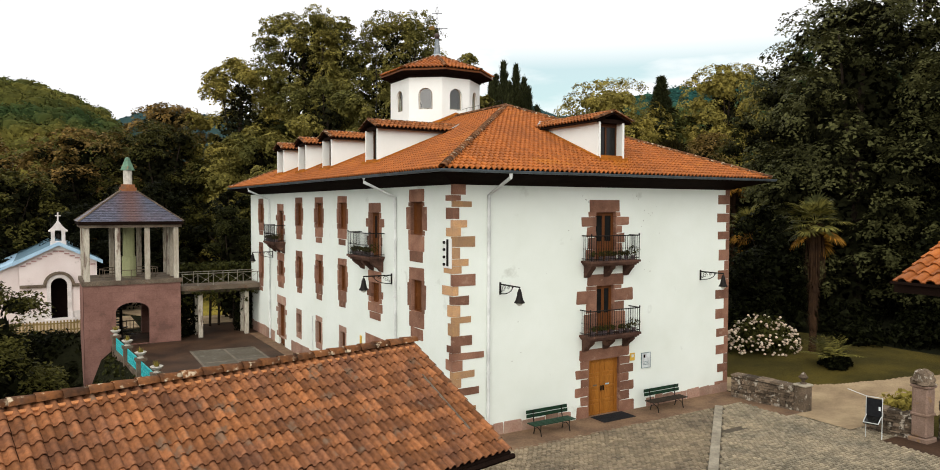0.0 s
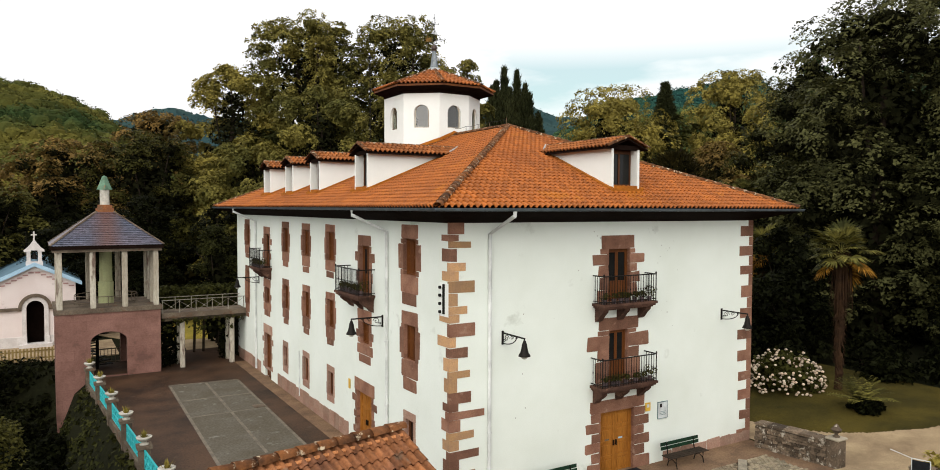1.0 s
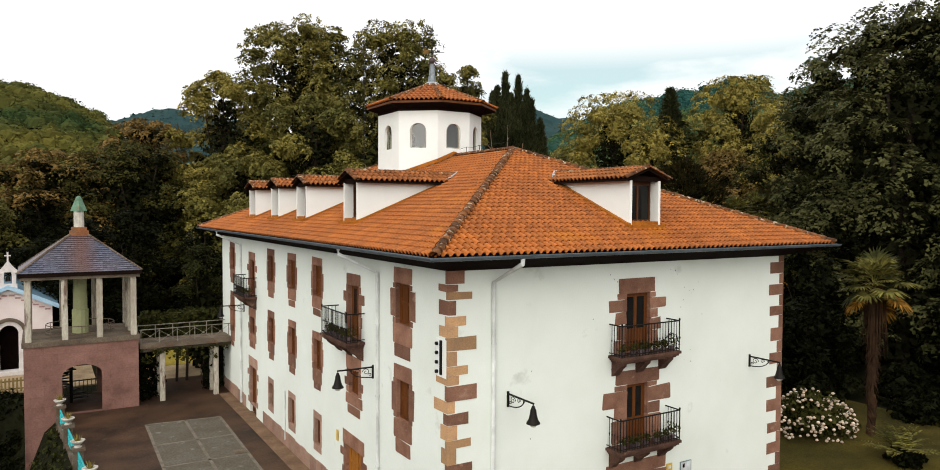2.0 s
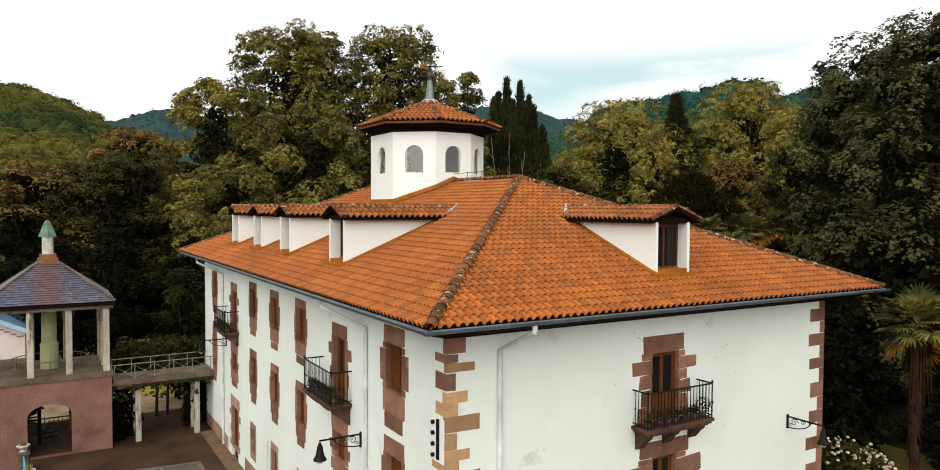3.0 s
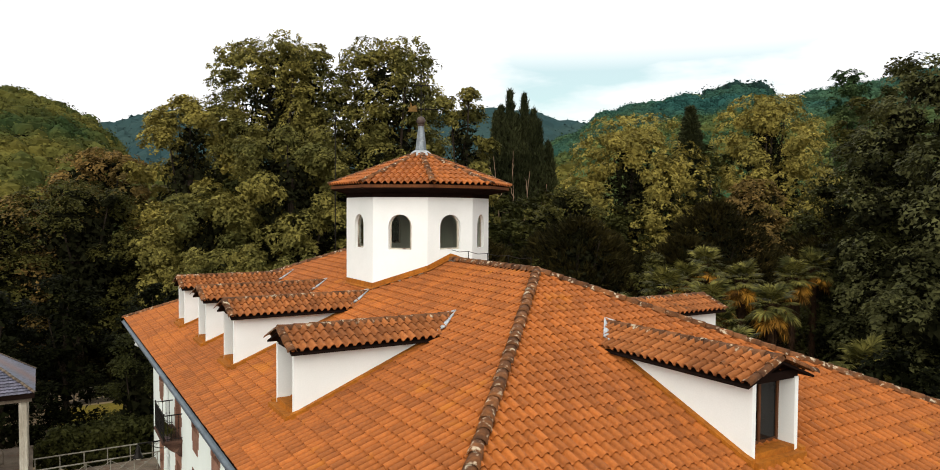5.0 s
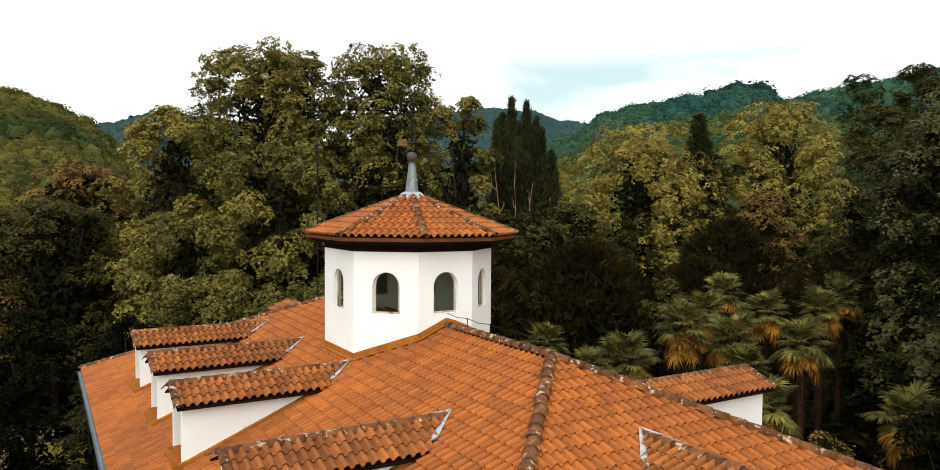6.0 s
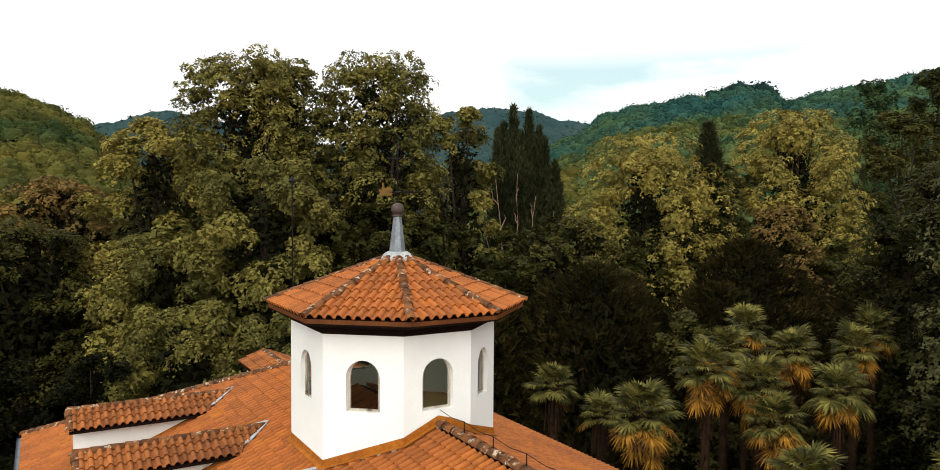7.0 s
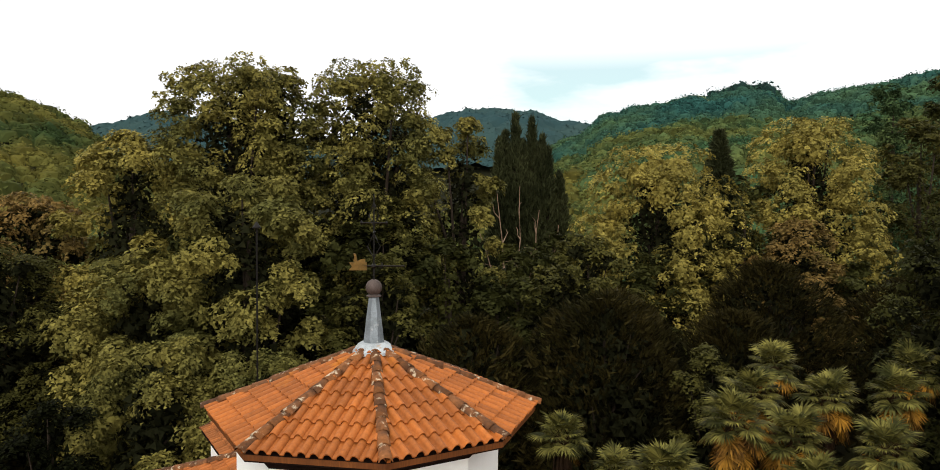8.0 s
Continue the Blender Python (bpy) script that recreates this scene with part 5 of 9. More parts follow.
# iron wall tie with four hooks beside the corner
tie = thing("wall_tie", (HX0, 23.7, 6.4), "black iron bar and four bosses on a white plate", "wall bracket")
bm = bmesh.new()
pane_box(west, 23.36, 23.94, -0.024, 0.0, 6.34, 7.42, bm)
part("plate", bm, M_PLASTER, tie, "white painted backing plate")
bm = bmesh.new()
pane_box(west, 23.59, 23.67, -0.075, -0.024, 6.42, 7.39, bm)
part("bar", bm, M_IRON, tie)
for z in (6.47, 6.74, 7.01, 7.27):
    bm = bmesh.new()
    tube(bm, [west(23.87, -0.02, z), west(23.87, -0.09, z)], 0.052, 10)
    part("boss", bm, M_IRON, tie)

# signs beside the door
sign = thing("wall_plaque", (22.7, HY0, 1.7), "pale rectangular notice plaque on the white wall", "plaque")
bm = bmesh.new()
pane_box(front, 22.48, 22.98, -0.03, 0.0, 1.72, 2.34, bm)
part("board", bm, M_SIGN, sign)
bm = bmesh.new()
for a, b, z0, z1 in ((22.48, 22.98, 2.34, 2.36), (22.48, 22.98, 1.70, 1.72), (22.465, 22.48, 1.70, 2.36), (22.98, 22.995, 1.70, 2.36)):
    pane_box(front, a, b, -0.04, 0.0, z0, z1, bm)
part("rim", bm, M_GREY_INK, sign)
for z, w in ((1.84, 0.34), (1.90, 0.30), (1.96, 0.34)):
    bm = bmesh.new()
    pane_box(front, 22.56, 22.56 + w, -0.034, -0.03, z, z + 0.02, bm)
    part("text_bar", bm, M_GREY_INK, sign)
bm = bmesh.new()
pane_box(front, 22.58, 22.68, -0.034, -0.03, 2.14, 2.28, bm)
part("emblem", bm, M_DECK, sign)
ysign = thing("yellow_sign", (21.93, HY0, 2.1), "small yellow sign with a white emblem beside the door", "sign")
bm = bmesh.new()
pane_box(front, 21.8, 22.06, -0.045, -0.018, 2.1, 2.42, bm)
part("board", bm, M_YELLOW, ysign)
bm = bmesh.new()
pane_box(front, 21.87, 21.99, -0.05, -0.045, 2.24, 2.36, bm)
part("emblem", bm, M_SIGN, ysign)
for u, m in ((20.06, M_CONCRETE), (20.72, M_BLUE_ROOF)):
    note = thing("door_notice", (u, HY0, 1.4), "paper notice fixed to the oak door", "notice")
    bm = bmesh.new()
    pane_box(front, u - 0.1, u + 0.1, 0.165, 0.175, 1.2, 1.52, bm)
    part("sheet", bm, m, note)
ysign2 = thing("yellow_sign", (HX0, 31.9, 2.3), "small yellow and white sign beside the side door", "sign")
bm = bmesh.new()
pane_box(west, 31.82, 32.0, -0.045, -0.018, 2.2, 2.6, bm)
part("board", bm, M_YELLOW, ysign2)
cable = thing("wall_conduit", (HX0, 38.4, 0.6), "thin white pipe on the wall below a small window", "pipe")
bm = bmesh.new()
tube(bm, [(HX0 - 0.04, 38.75, 0.3), (HX0 - 0.04, 38.75, 2.6)], 0.03, 6)
part("pipe", bm, M_PIPE, cable)

# door mat and benches
mat = tagged(part("door_mat", soft_box(19.65, 21.35, 22.4, 23.25, 0.016, 0.036, 0.008), M_MAT, None, "black rubber mat before the oak door"), category="door mat")


def bench(x0, x1, y, z=0.016, label="green slatted park bench with iron legs before the white wall", seat=None):
    b = thing("bench", ((x0 + x1) / 2, y, z), label, "bench", "benches before the house")
    for k in range(4):
        yy = y - 0.28 + k * 0.13
        part("seat_slat", soft_box(x0, x1, yy, yy + 0.11, z + 0.41, z + 0.445, 0.008), seat or M_BENCH, b)
    for k, (yy, zz) in enumerate(((y + 0.24, 0.60), (y + 0.27, 0.75))):
        part("back_slat", soft_box(x0, x1, yy, yy + 0.03, z + zz, z + zz + 0.135, 0.008), M_BENCH, b)
    for x in (x0 + 0.3, x1 - 0.3):
        bm = bmesh.new()
        tube(bm, [(x, y - 0.3, z), (x, y - 0.24, z + 0.2), (x, y - 0.26, z + 0.4)], 0.022, 5)
        tube(bm, [(x, y + 0.2, z), (x, y + 0.14, z + 0.2), (x, y + 0.18, z + 0.4), (x, y + 0.26, z + 0.88)], 0.022, 5)
        tube(bm, [(x, y - 0.27, z + 0.39), (x, y + 0.18, z + 0.39)], 0.02, 5)
        tube(bm, [(x, y - 0.24, z + 0.2), (x, y - 0.05, z + 0.3), (x, y + 0.14, z + 0.2)], 0.016, 5)
        part("leg", bm, M_IRON, b)
    return b


bench(16.15, 18.1, 22.55)
bench(22.25, 24.3, 22.62, label="green park bench with a weathered brown seat before the wall", seat=M_BARK)


# ---- ground ----
def smooth(a, b, x):
    t = min(1.0, max(0.0, (x - a) / (b - a)))
    return t * t * (3 - 2 * t)


def ground_z(x, y):
    z = -0.06
    z += 0.85 * smooth(28.5, 34.5, x) * smooth(52, 44, y) * smooth(8, 18, y)        # garden rises to the east
    edge = 4.6 - (y - 40) * 0.062
    pit = smooth(edge + 0.1, edge - 1.6, x) * smooth(55, 51, y) * smooth(8, 16, y)
    z -= 3.3 * pit                                                          # sunken garden west of the court
    dist = math.hypot(x - 15, y - 25)
    z += 4.0 * smooth(75, 160, dist)
    if dist > 120:
        az = math.degrees(math.atan2(x - 15, y - 25))
        near_h = table(az, HILL_WEST) * smooth(150, 600, dist) * (1 - 0.4 * smooth(600, 1100, dist))
        east_h = table(az, HILL_EAST) * (0.35 * smooth(190, 420, dist) + 0.65 * smooth(400, 850, dist)) * (1 - 0.35 * smooth(850, 1400, dist))
        far_h = table(az, HILL_FAR) * smooth(1000, 1800, dist) * (1 - 0.3 * smooth(1800, 2800, dist))
        z += max(near_h, east_h, far_h)
    return z


def table(a, rows):
    """Straight steps between (azimuth, height) rows."""
    if a <= rows[0][0]:
        return rows[0][1]
    for (a0, h0), (a1, h1) in zip(rows, rows[1:]):
        if a <= a1:
            return h0 + (h1 - h0) * smooth(a0, a1, a)
    return rows[-1][1]


# heights of the valley sides by compass bearing from the house
HILL_WEST = ((-120, 0), (-60, 75), (-12, 91), (-2.2, 86), (0.2, 79), (2.2, 70), (3.5, 59), (5, 39), (9, 20), (20, 4), (30, 0))
HILL_EAST = ((26, 0), (33, 38), (39, 90), (41.8, 116), (45, 129), (48, 138), (49.6, 135), (51, 141), (53, 138), (54.7, 122), (57, 130), (59.3, 134), (63.7, 143), (75, 140), (110, 98), (150, 0))
HILL_FAR = ((-40, 100), (3, 170), (8, 210), (12, 190), (20, 140), (27, 215), (31, 240), (35, 235), (39, 205), (46, 150), (80, 120))


def axis(lo, hi, dense0, dense1, fine, growth):
    out = list(np.arange(dense0, dense1 + 1e-6, fine))
    step, x = fine, dense1
    while x < hi:
        step *= growth
        x += step
        out.append(x)
    step, x = fine, dense0
    while x > lo:
        step *= growth
        x -= step
        out.insert(0, x)
    return out


gx = axis(-2600, 2800, -6, 42, 0.8, 1.10)
gy = axis(-900, 3000, 4, 60, 0.8, 1.10)
gv = [(x, y, ground_z(x, y)) for y in gy for x in gx]
gf = [(j * len(gx) + i, j * len(gx) + i + 1, (j + 1) * len(gx) + i + 1, (j + 1) * len(gx) + i) for j in range(len(gy) - 1) for i in range(len(gx) - 1)]
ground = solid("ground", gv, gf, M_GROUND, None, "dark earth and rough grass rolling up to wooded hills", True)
tagged(ground, category="ground", kind="structure")


def sheet(name, pts, z, mat, label, category, thick=0.25):
    """A flat slab of ground with its own edge."""
    bm = bmesh.new()
    top = [bm.verts.new((x, y, z)) for x, y in pts]
    low = [bm.verts.new((x, y, z - thick)) for x, y in pts]
    bm.faces.new(top)
    bm.faces.new(low[::-1])
    for k in range(len(pts)):
        bm.faces.new((top[k], low[k], low[(k + 1) % len(pts)], top[(k + 1) % len(pts)]))
    return tagged(part(name, bm, mat, None, label), category=category, kind="structure")


def west_edge(y):
    return 4.25 + (47.9 - y) * 0.0647


court = sheet("courtyard", [(west_edge(8), 8), (13.3, 8), (13.3, 55.5), (7.5, 55.5), (7.5, 49.5), (west_edge(49.5), 49.5)], 0.0, M_COURT, "worn brown tarmac courtyard with damp stains", "courtyard")
patch = sheet("court_screed", [(7.7, 27), (11.3, 27), (11.6, 45.1), (8.05, 45.5)], 0.006, M_PATCH, "grey screed rectangle set into the courtyard", "paving", 0.05)
bm = bmesh.new()
for p, q in (((8.05, 45.5), (11.6, 45.1)), ((7.7, 27), (8.05, 45.5)), ((11.3, 27), (11.6, 45.1)), ((9.75, 32), (9.9, 45.3)), ((7.9, 38.6), (11.4, 38.6)), ((7.95, 41.8), (11.5, 41.7))):
    d = (Vector(q) - Vector(p)).normalized()
    s = Vector((-d.y, d.x)) * 0.07
    vs = [bm.verts.new((*(Vector(a) + e), 0.011)) for a, e in ((p, s), (p, -s), (q, -s), (q, s))]
    bm.faces.new(vs)
part("screed_band", bm, M_PATCH_LINE, patch)
bm = boxes((10.95, 11.5, 38.7, 39.3, 0.0, 0.02))
tagged(part("drain_cover", bm, M_CONCRETE, None, "pale square drain cover in the courtyard"), category="drain cover")
sheet("house_border", [(12.55, HY0 - 0.0), (HX0 + 0.1, HY0), (HX0 + 0.1, 50), (12.55, 50)], 0.012, M_BORDER, "brown paved border along the house wall", "pavement")
sheet("front_border", [(12.55, 21.5), (27.6, 21.75), (28.0, HY0 + 0.3), (12.55, HY0 - 0.002)], 0.014, M_BORDER, "brown pavement strip in front of the house", "pavement")
plaza = sheet("plaza", [(9, -6), (29.5, -6), (29.5, 14.2), (27.3, 22.9), (9, 22.9)], -0.035, M_JOINT, "sandy bedding under the granite setts", "pavement")
PATH_EDGE = [(27.2, 19.2), (27.2, 16.9), (28.4, 16.9), (31.5, 15.6), (40, 14.5), (40, 16.8), (33.4, 19.0), (32.1, 20.0), (30.9, 21.5), (30.0, 24.2), (29.2, 28), (28.05, 28), (28.0, 23.0), (28.35, 19.4)]


def inside(x, y, poly):
    hit = False
    for (x0, y0), (x1, y1) in zip(poly, poly[1:] + poly[:1]):
        if (y0 > y) != (y1 > y) and x < (x1 - x0) * (y - y0) / (y1 - y0) + x0:
            hit = not hit
    return hit


def draped(name, poly, lift, cell, mat, label, category):
    """A sheet that lies on the ground within an outline."""
    xs, ys = [p[0] for p in poly], [p[1] for p in poly]
    nx, ny = int((max(xs) - min(xs)) / cell) + 1, int((max(ys) - min(ys)) / cell) + 1
    ids, verts, faces = {}, [], []
    for j in range(ny):
        for i in range(nx):
            if not inside(min(xs) + (i + 0.5) * cell, min(ys) + (j + 0.5) * cell, poly):
                continue
            f = []
            for a, b in ((0, 0), (1, 0), (1, 1), (0, 1)):
                k = (i + a, j + b)
                if k not in ids:
                    ids[k] = len(verts)
                    x, y = min(xs) + k[0] * cell, min(ys) + k[1] * cell
                    verts.append((x + 0.3 * cell * noise.noise((x * 2, y * 2, 5)), y + 0.3 * cell * noise.noise((x * 2, y * 2, 9)), max(ground_z(x, y), -0.03) + lift + 0.015 * noise.noise((x, y, 3))))
                f.append(ids[k])
            faces.append(tuple(f))
    return tagged(solid(name, verts, faces, mat, None, label, True), category=category, kind="structure")


draped("garden_path", PATH_EDGE, 0.06, 0.1, M_GRAVEL, "pale sandy gravel garden path", "path")

# lawn that follows the rising garden
# stops short in the east, where the dark ground stands in for shade
lx, ly = np.linspace(27.6, 41.0, 30), np.linspace(13.5, 50, 46)
lv = [(x, y, ground_z(x, y) + 0.035 + 0.015 * noise.noise((x, y, 0))) for y in ly for x in lx]
lf = [(j * 30 + i, j * 30 + i + 1, (j + 1) * 30 + i + 1, (j + 1) * 30 + i) for j in range(45) for i in range(29)]
tagged(solid("lawn", lv, lf, M_LAWN, None, "olive green mown lawn rising from the path", True), category="lawn", kind="structure")

# back garden behind the bridge
sheet("back_path", [(7.6, 55.5), (13.6, 55.5), (15.5, 70), (20, 82), (4, 82), (3, 70), (8.5, 60)], 0.01, M_GRAVEL, "pale sandy ground behind the gate", "path", 0.2)
sheet("back_lawn", [(9.8, 59.8), (13.9, 59.2), (16.5, 76.8), (9, 76.8), (9.8, 70)], 0.02, M_LAWN_LIT, "yellowish lawn behind the gate, daylight put into its colour", "lawn", 0.2)
sheet("chapel_yard", [(-9, 56.3), (6.5, 56.3), (6.5, 62.5), (-9, 62.5)], 0.02, M_GRAVEL, "sandy forecourt of the chapel", "path", 0.3)

# ivy over the retaining wall and the sunken garden
# ---- retaining wall of the court ----
bm = bmesh.new()
n = 26
prev = None
for i in range(n + 1):
    y = 8 + (49.5 - 8) * i / n
    x = west_edge(y)
    row = []
    for j in range(7):
        h = j / 6
        row.append(bm.verts.new((x + 0.12 - 0.9 * (1 - h) + 0.12 * noise.noise((y * 1.3, h * 4, 2)), y, -3.6 + 3.55 * h)))
    if prev:
        for j in range(6):
            bm.faces.new((prev[j], row[j], row[j + 1], prev[j + 1]))
    prev = row
tagged(part("retaining_wall", bm, M_RUBBLE, None, "overgrown rubble retaining wall below the courtyard railing", smooth=True), category="retaining wall", kind="structure")

# ---- railing with urns ----
rail = thing("courtyard_railing", (4.3, 47.9, 0), "low courtyard railing with stone posts and turquoise lattice panels", "railing")
post_y = [47.9 - 3.85 * k for k in range(8)]
for k, y in enumerate(post_y):
    x = west_edge(y) + 0.05
    bm = bmesh.new()
    box(bm, x - 0.2, x + 0.2, y - 0.2, y + 0.2, -0.3, 0.82)
    box(bm, x - 0.27, x + 0.27, y - 0.27, y + 0.27, 0.82, 0.94)
    part("post", bm, M_CONCRETE, rail)
    if k + 1 < len(post_y):
        y1 = post_y[k + 1]
        x1 = west_edge(y1) + 0.05
        p, q = Vector((x, y - 0.2, 0)), Vector((x1, y1 + 0.2, 0))
        bm = bmesh.new()
        for z in (0.12, 0.44, 0.78):
            tube(bm, [p + Vector((0, 0, z)), q + Vector((0, 0, z))], 0.034, 4)
        cells = 8
        for c in range(cells):
            a, b = p + (q - p) * (c / cells), p + (q - p) * ((c + 1) / cells)
            for z0, z1 in ((0.12, 0.44), (0.44, 0.78)):
                tube(bm, [a + Vector((0, 0, z0)), b + Vector((0, 0, z1))], 0.022, 4)
                tube(bm, [a + Vector((0, 0, z1)), b + Vector((0, 0, z0))], 0.022, 4)
            tube(bm, [a + Vector((0, 0, 0.12)), a + Vector((0, 0, 0.78))], 0.02, 4)
        part("panel", bm, M_TURQ, rail, "turquoise painted lattice panel")
        bm = bmesh.new()
        d = (q - p).normalized()
        s = Vector((-d.y, d.x, 0)) * 0.14
        vs = [[bm.verts.new(e + s * t + Vector((0, 0, z))) for t, z in ((1, -0.3), (-1, -0.3), (-1, 0.08), (1, 0.08))] for e in (p, q)]
        for i in range(4):
            bm.faces.new((vs[0][i], vs[0][(i + 1) % 4], vs[1][(i + 1) % 4], vs[1][i]))
        part("plinth", bm, M_CONCRETE, rail)


def urn(at, size=1.0, plant=True):
    u = thing("urn", at, "squat white garden urn planted with a small succulent", "urn", "urns on the railing posts")
    bm = bmesh.new()
    lathe(bm, [(r * size, h * size) for r, h in ((0.16, 0), (0.16, 0.04), (0.09, 0.07), (0.09, 0.11), (0.2, 0.17), (0.27, 0.25), (0.29, 0.3), (0.25, 0.32), (0.22, 0.29))], at, 16)
    part("bowl", bm, M_URN, u, smooth=True)
    bm = bmesh.new()
    rng = random.Random(int(at[1] * 10))
    for i in range(34):
        a, t = rng.uniform(0, 6.283), rng.uniform(0.1, 1.0)
        p = Vector(at) + Vector((0, 0, 0.28 * size))
        d = Vector((math.cos(a) * t, math.sin(a) * t, 1.1)).normalized() * rng.uniform(0.16, 0.36) * size
        s = Vector((-math.sin(a), math.cos(a), 0)) * 0.035
        p += Vector((math.cos(a), math.sin(a), 0)) * 0.1 * size * t
        bm.faces.new([bm.verts.new(v) for v in (p - s, p + s, p + d)])
    part("plant", bm, M_LEAF_GOLD, u)


for y in post_y[:7]:
    urn((west_edge(y) + 0.05, y, 0.94))

# ---- pavilion tower ----
TX0, TX1, TY0, TY1, TF = 2.72, 8.17, 49.5, 54.2, 3.75
tower = thing("garden_tower", (TX0, TY0, -3.5), "pink stuccoed garden tower with open belvedere and blue tile roof", "tower")

# the front with its arched gateway
bm = bmesh.new()
ac, ah, spring = 5.4, 0.95, 2.05
arch = [(ac + ah * math.cos(math.pi - math.pi * i / 14), spring + 0.58 * math.sin(math.pi * i / 14)) for i in range(15)]
for d in (0.0, 0.45):
    def q4(*q, d=d):
        bm.faces.new([bm.verts.new((u, TY0 + d, z)) for u, z in q])
    q4((TX0, -4.2), (ac - ah, -4.2), (ac - ah, TF), (TX0, TF))
    q4((ac + ah, -4.2), (TX1, -4.2), (TX1, TF), (ac + ah, TF))
    q4((ac - ah, -4.2), (ac + ah, -4.2), (ac + ah, 0.0), (ac - ah, 0.0))
    for p, q in zip(arch, arch[1:]):
        q4(p, q, (q[0], TF), (p[0], TF))
edge = [(ac - ah, 0.0)] + arch + [(ac + ah, 0.0)]
for p, q in zip(edge, edge[1:] + edge[:1]):
    bm.faces.new([bm.verts.new((u, TY0 + d, z)) for u, z, d in ((*p, 0), (*q, 0), (*q, 0.45), (*p, 0.45))])
bmesh.ops.remove_doubles(bm, verts=bm.verts, dist=0.001)
part("wall", bm, M_TOWER, tower)
part("wall", boxes((TX0, TX0 + 0.45, TY0 + 0.45, TY1 - 0.45, -4.2, TF)), M_TOWER, tower)
part("wall", boxes((TX1 - 0.45, TX1, TY0 + 0.45, TY1 - 0.45, -0.6, TF)), M_TOWER, tower)
part("wall", boxes((TX0, ac - ah, TY1 - 0.45, TY1, -4.2, TF), (ac + ah, TX1, TY1 - 0.45, TY1, -4.2, TF), (ac - ah, ac + ah, TY1 - 0.45, TY1, 2.5, TF)), M_TOWER, tower)
part("floor", boxes((TX0 + 0.45, TX1 - 0.45, TY0 + 0.45, TY1 - 0.45, -0.3, 0.0)), M_COURT, tower)
part("cornice", boxes((TX0 - 0.08, TX1 + 0.08, TY0 - 0.08, TY1 + 0.08, TF, TF + 0.26)), M_CONCRETE, tower, "dark weathered concrete cornice")
post_z0, post_z1 = TF + 0.26, 7.25
for x in (2.95, 4.62, 6.28, 7.95):
    for y in (TY0 + 0.16, TY1 - 0.16):
        part("post", soft_box(x - 0.15, x + 0.15, y - 0.15, y + 0.15, post_z0, post_z1, 0.02), M_POST, tower)
for y in (51.2, 52.6):
    for x in (2.95, 7.95):
        part("post", soft_box(x - 0.15, x + 0.15, y - 0.15, y + 0.15, post_z0, post_z1, 0.02), M_POST, tower)
part("beam", boxes((TX0 - 0.1, TX1 + 0.1, TY0 - 0.1, TY1 + 0.1, post_z1, post_z1 + 0.16)), M_CONCRETE, tower)
bm = bmesh.new()
TCX, TCY = (TX0 + TX1) / 2, (TY0 + TY1) / 2
ex0, ex1, ey0, ey1, ez, tz = TX0 - 0.2, TX1 + 0.2, TY0 - 0.2, TY1 + 0.2, post_z1 + 0.34, 9.5
cs = [bm.verts.new(v) for v in ((ex0, ey0, ez), (ex1, ey0, ez), (ex1, ey1, ez), (ex0, ey1, ez))]
ls = [bm.verts.new((v.co.x, v.co.y, ez - 0.18)) for v in cs]
ts = [bm.verts.new((TCX + a * 0.45, TCY + b * 0.45, tz)) for a, b in ((-1, -1), (1, -1), (1, 1), (-1, 1))]
for k in range(4):
    j = (k + 1) % 4
    bm.faces.new((cs[k], cs[j], ts[j], ts[k]))
    bm.faces.new((ls[k], ls[j], cs[j], cs[k]))
bm.faces.new(ts)
bm.faces.new(ls[::-1])
t_roof = part("roof", bm, M_DECK, tower, "pyramid roof of blue and brown glazed tiles")
bm = bmesh.new()
lathe(bm, [(0.42, 0), (0.42, 1.3), (0.36, 1.35), (0.34, 3.3)], (TCX, TCY, post_z0), 12)
part("flue", bm, M_PALE_COLUMN, tower, "pale green round column")
bm = boxes((TCX - 0.47, TCX + 0.47, TCY - 0.47, TCY + 0.47, tz - 0.05, tz + 0.25), (TCX - 0.38, TCX + 0.38, TCY - 0.38, TCY + 0.38, tz + 0.25, tz + 0.45))
chim = part("chimney", bm, M_TILE_OLD, tower, "terracotta chimney base")
bm = bmesh.new()
lathe(bm, [(0.26, 0.45), (0.26, 1.35)], (TCX, TCY, tz), 12)
part("chimney_pot", bm, M_URN, chim)
bm = bmesh.new()
lathe(bm, [(0.42, 1.35), (0.4, 1.42), (0.12, 2.15), (0.01, 2.2)], (TCX, TCY, tz), 4)
part("chimney_cap", bm, M_GREEN_CAP, chim, "green patinated pyramid cap")
bm = bmesh.new()
for z in (0.45, 0.85):
    tube(bm, [(TCX + 1.7 * math.cos(a), TCY + 1.5 * math.sin(a), post_z0 + z - 0.3) for a in [radians(10 * i) for i in range(37)]], 0.025, 5)
for i in range(12):
    a = radians(30 * i)
    tube(bm, [(TCX + 1.7 * math.cos(a), TCY + 1.5 * math.sin(a), post_z0), (TCX + 1.7 * math.cos(a), TCY + 1.5 * math.sin(a), post_z0 + 0.55)], 0.02, 5)
part("inner_rail", bm, M_CONCRETE, tower)
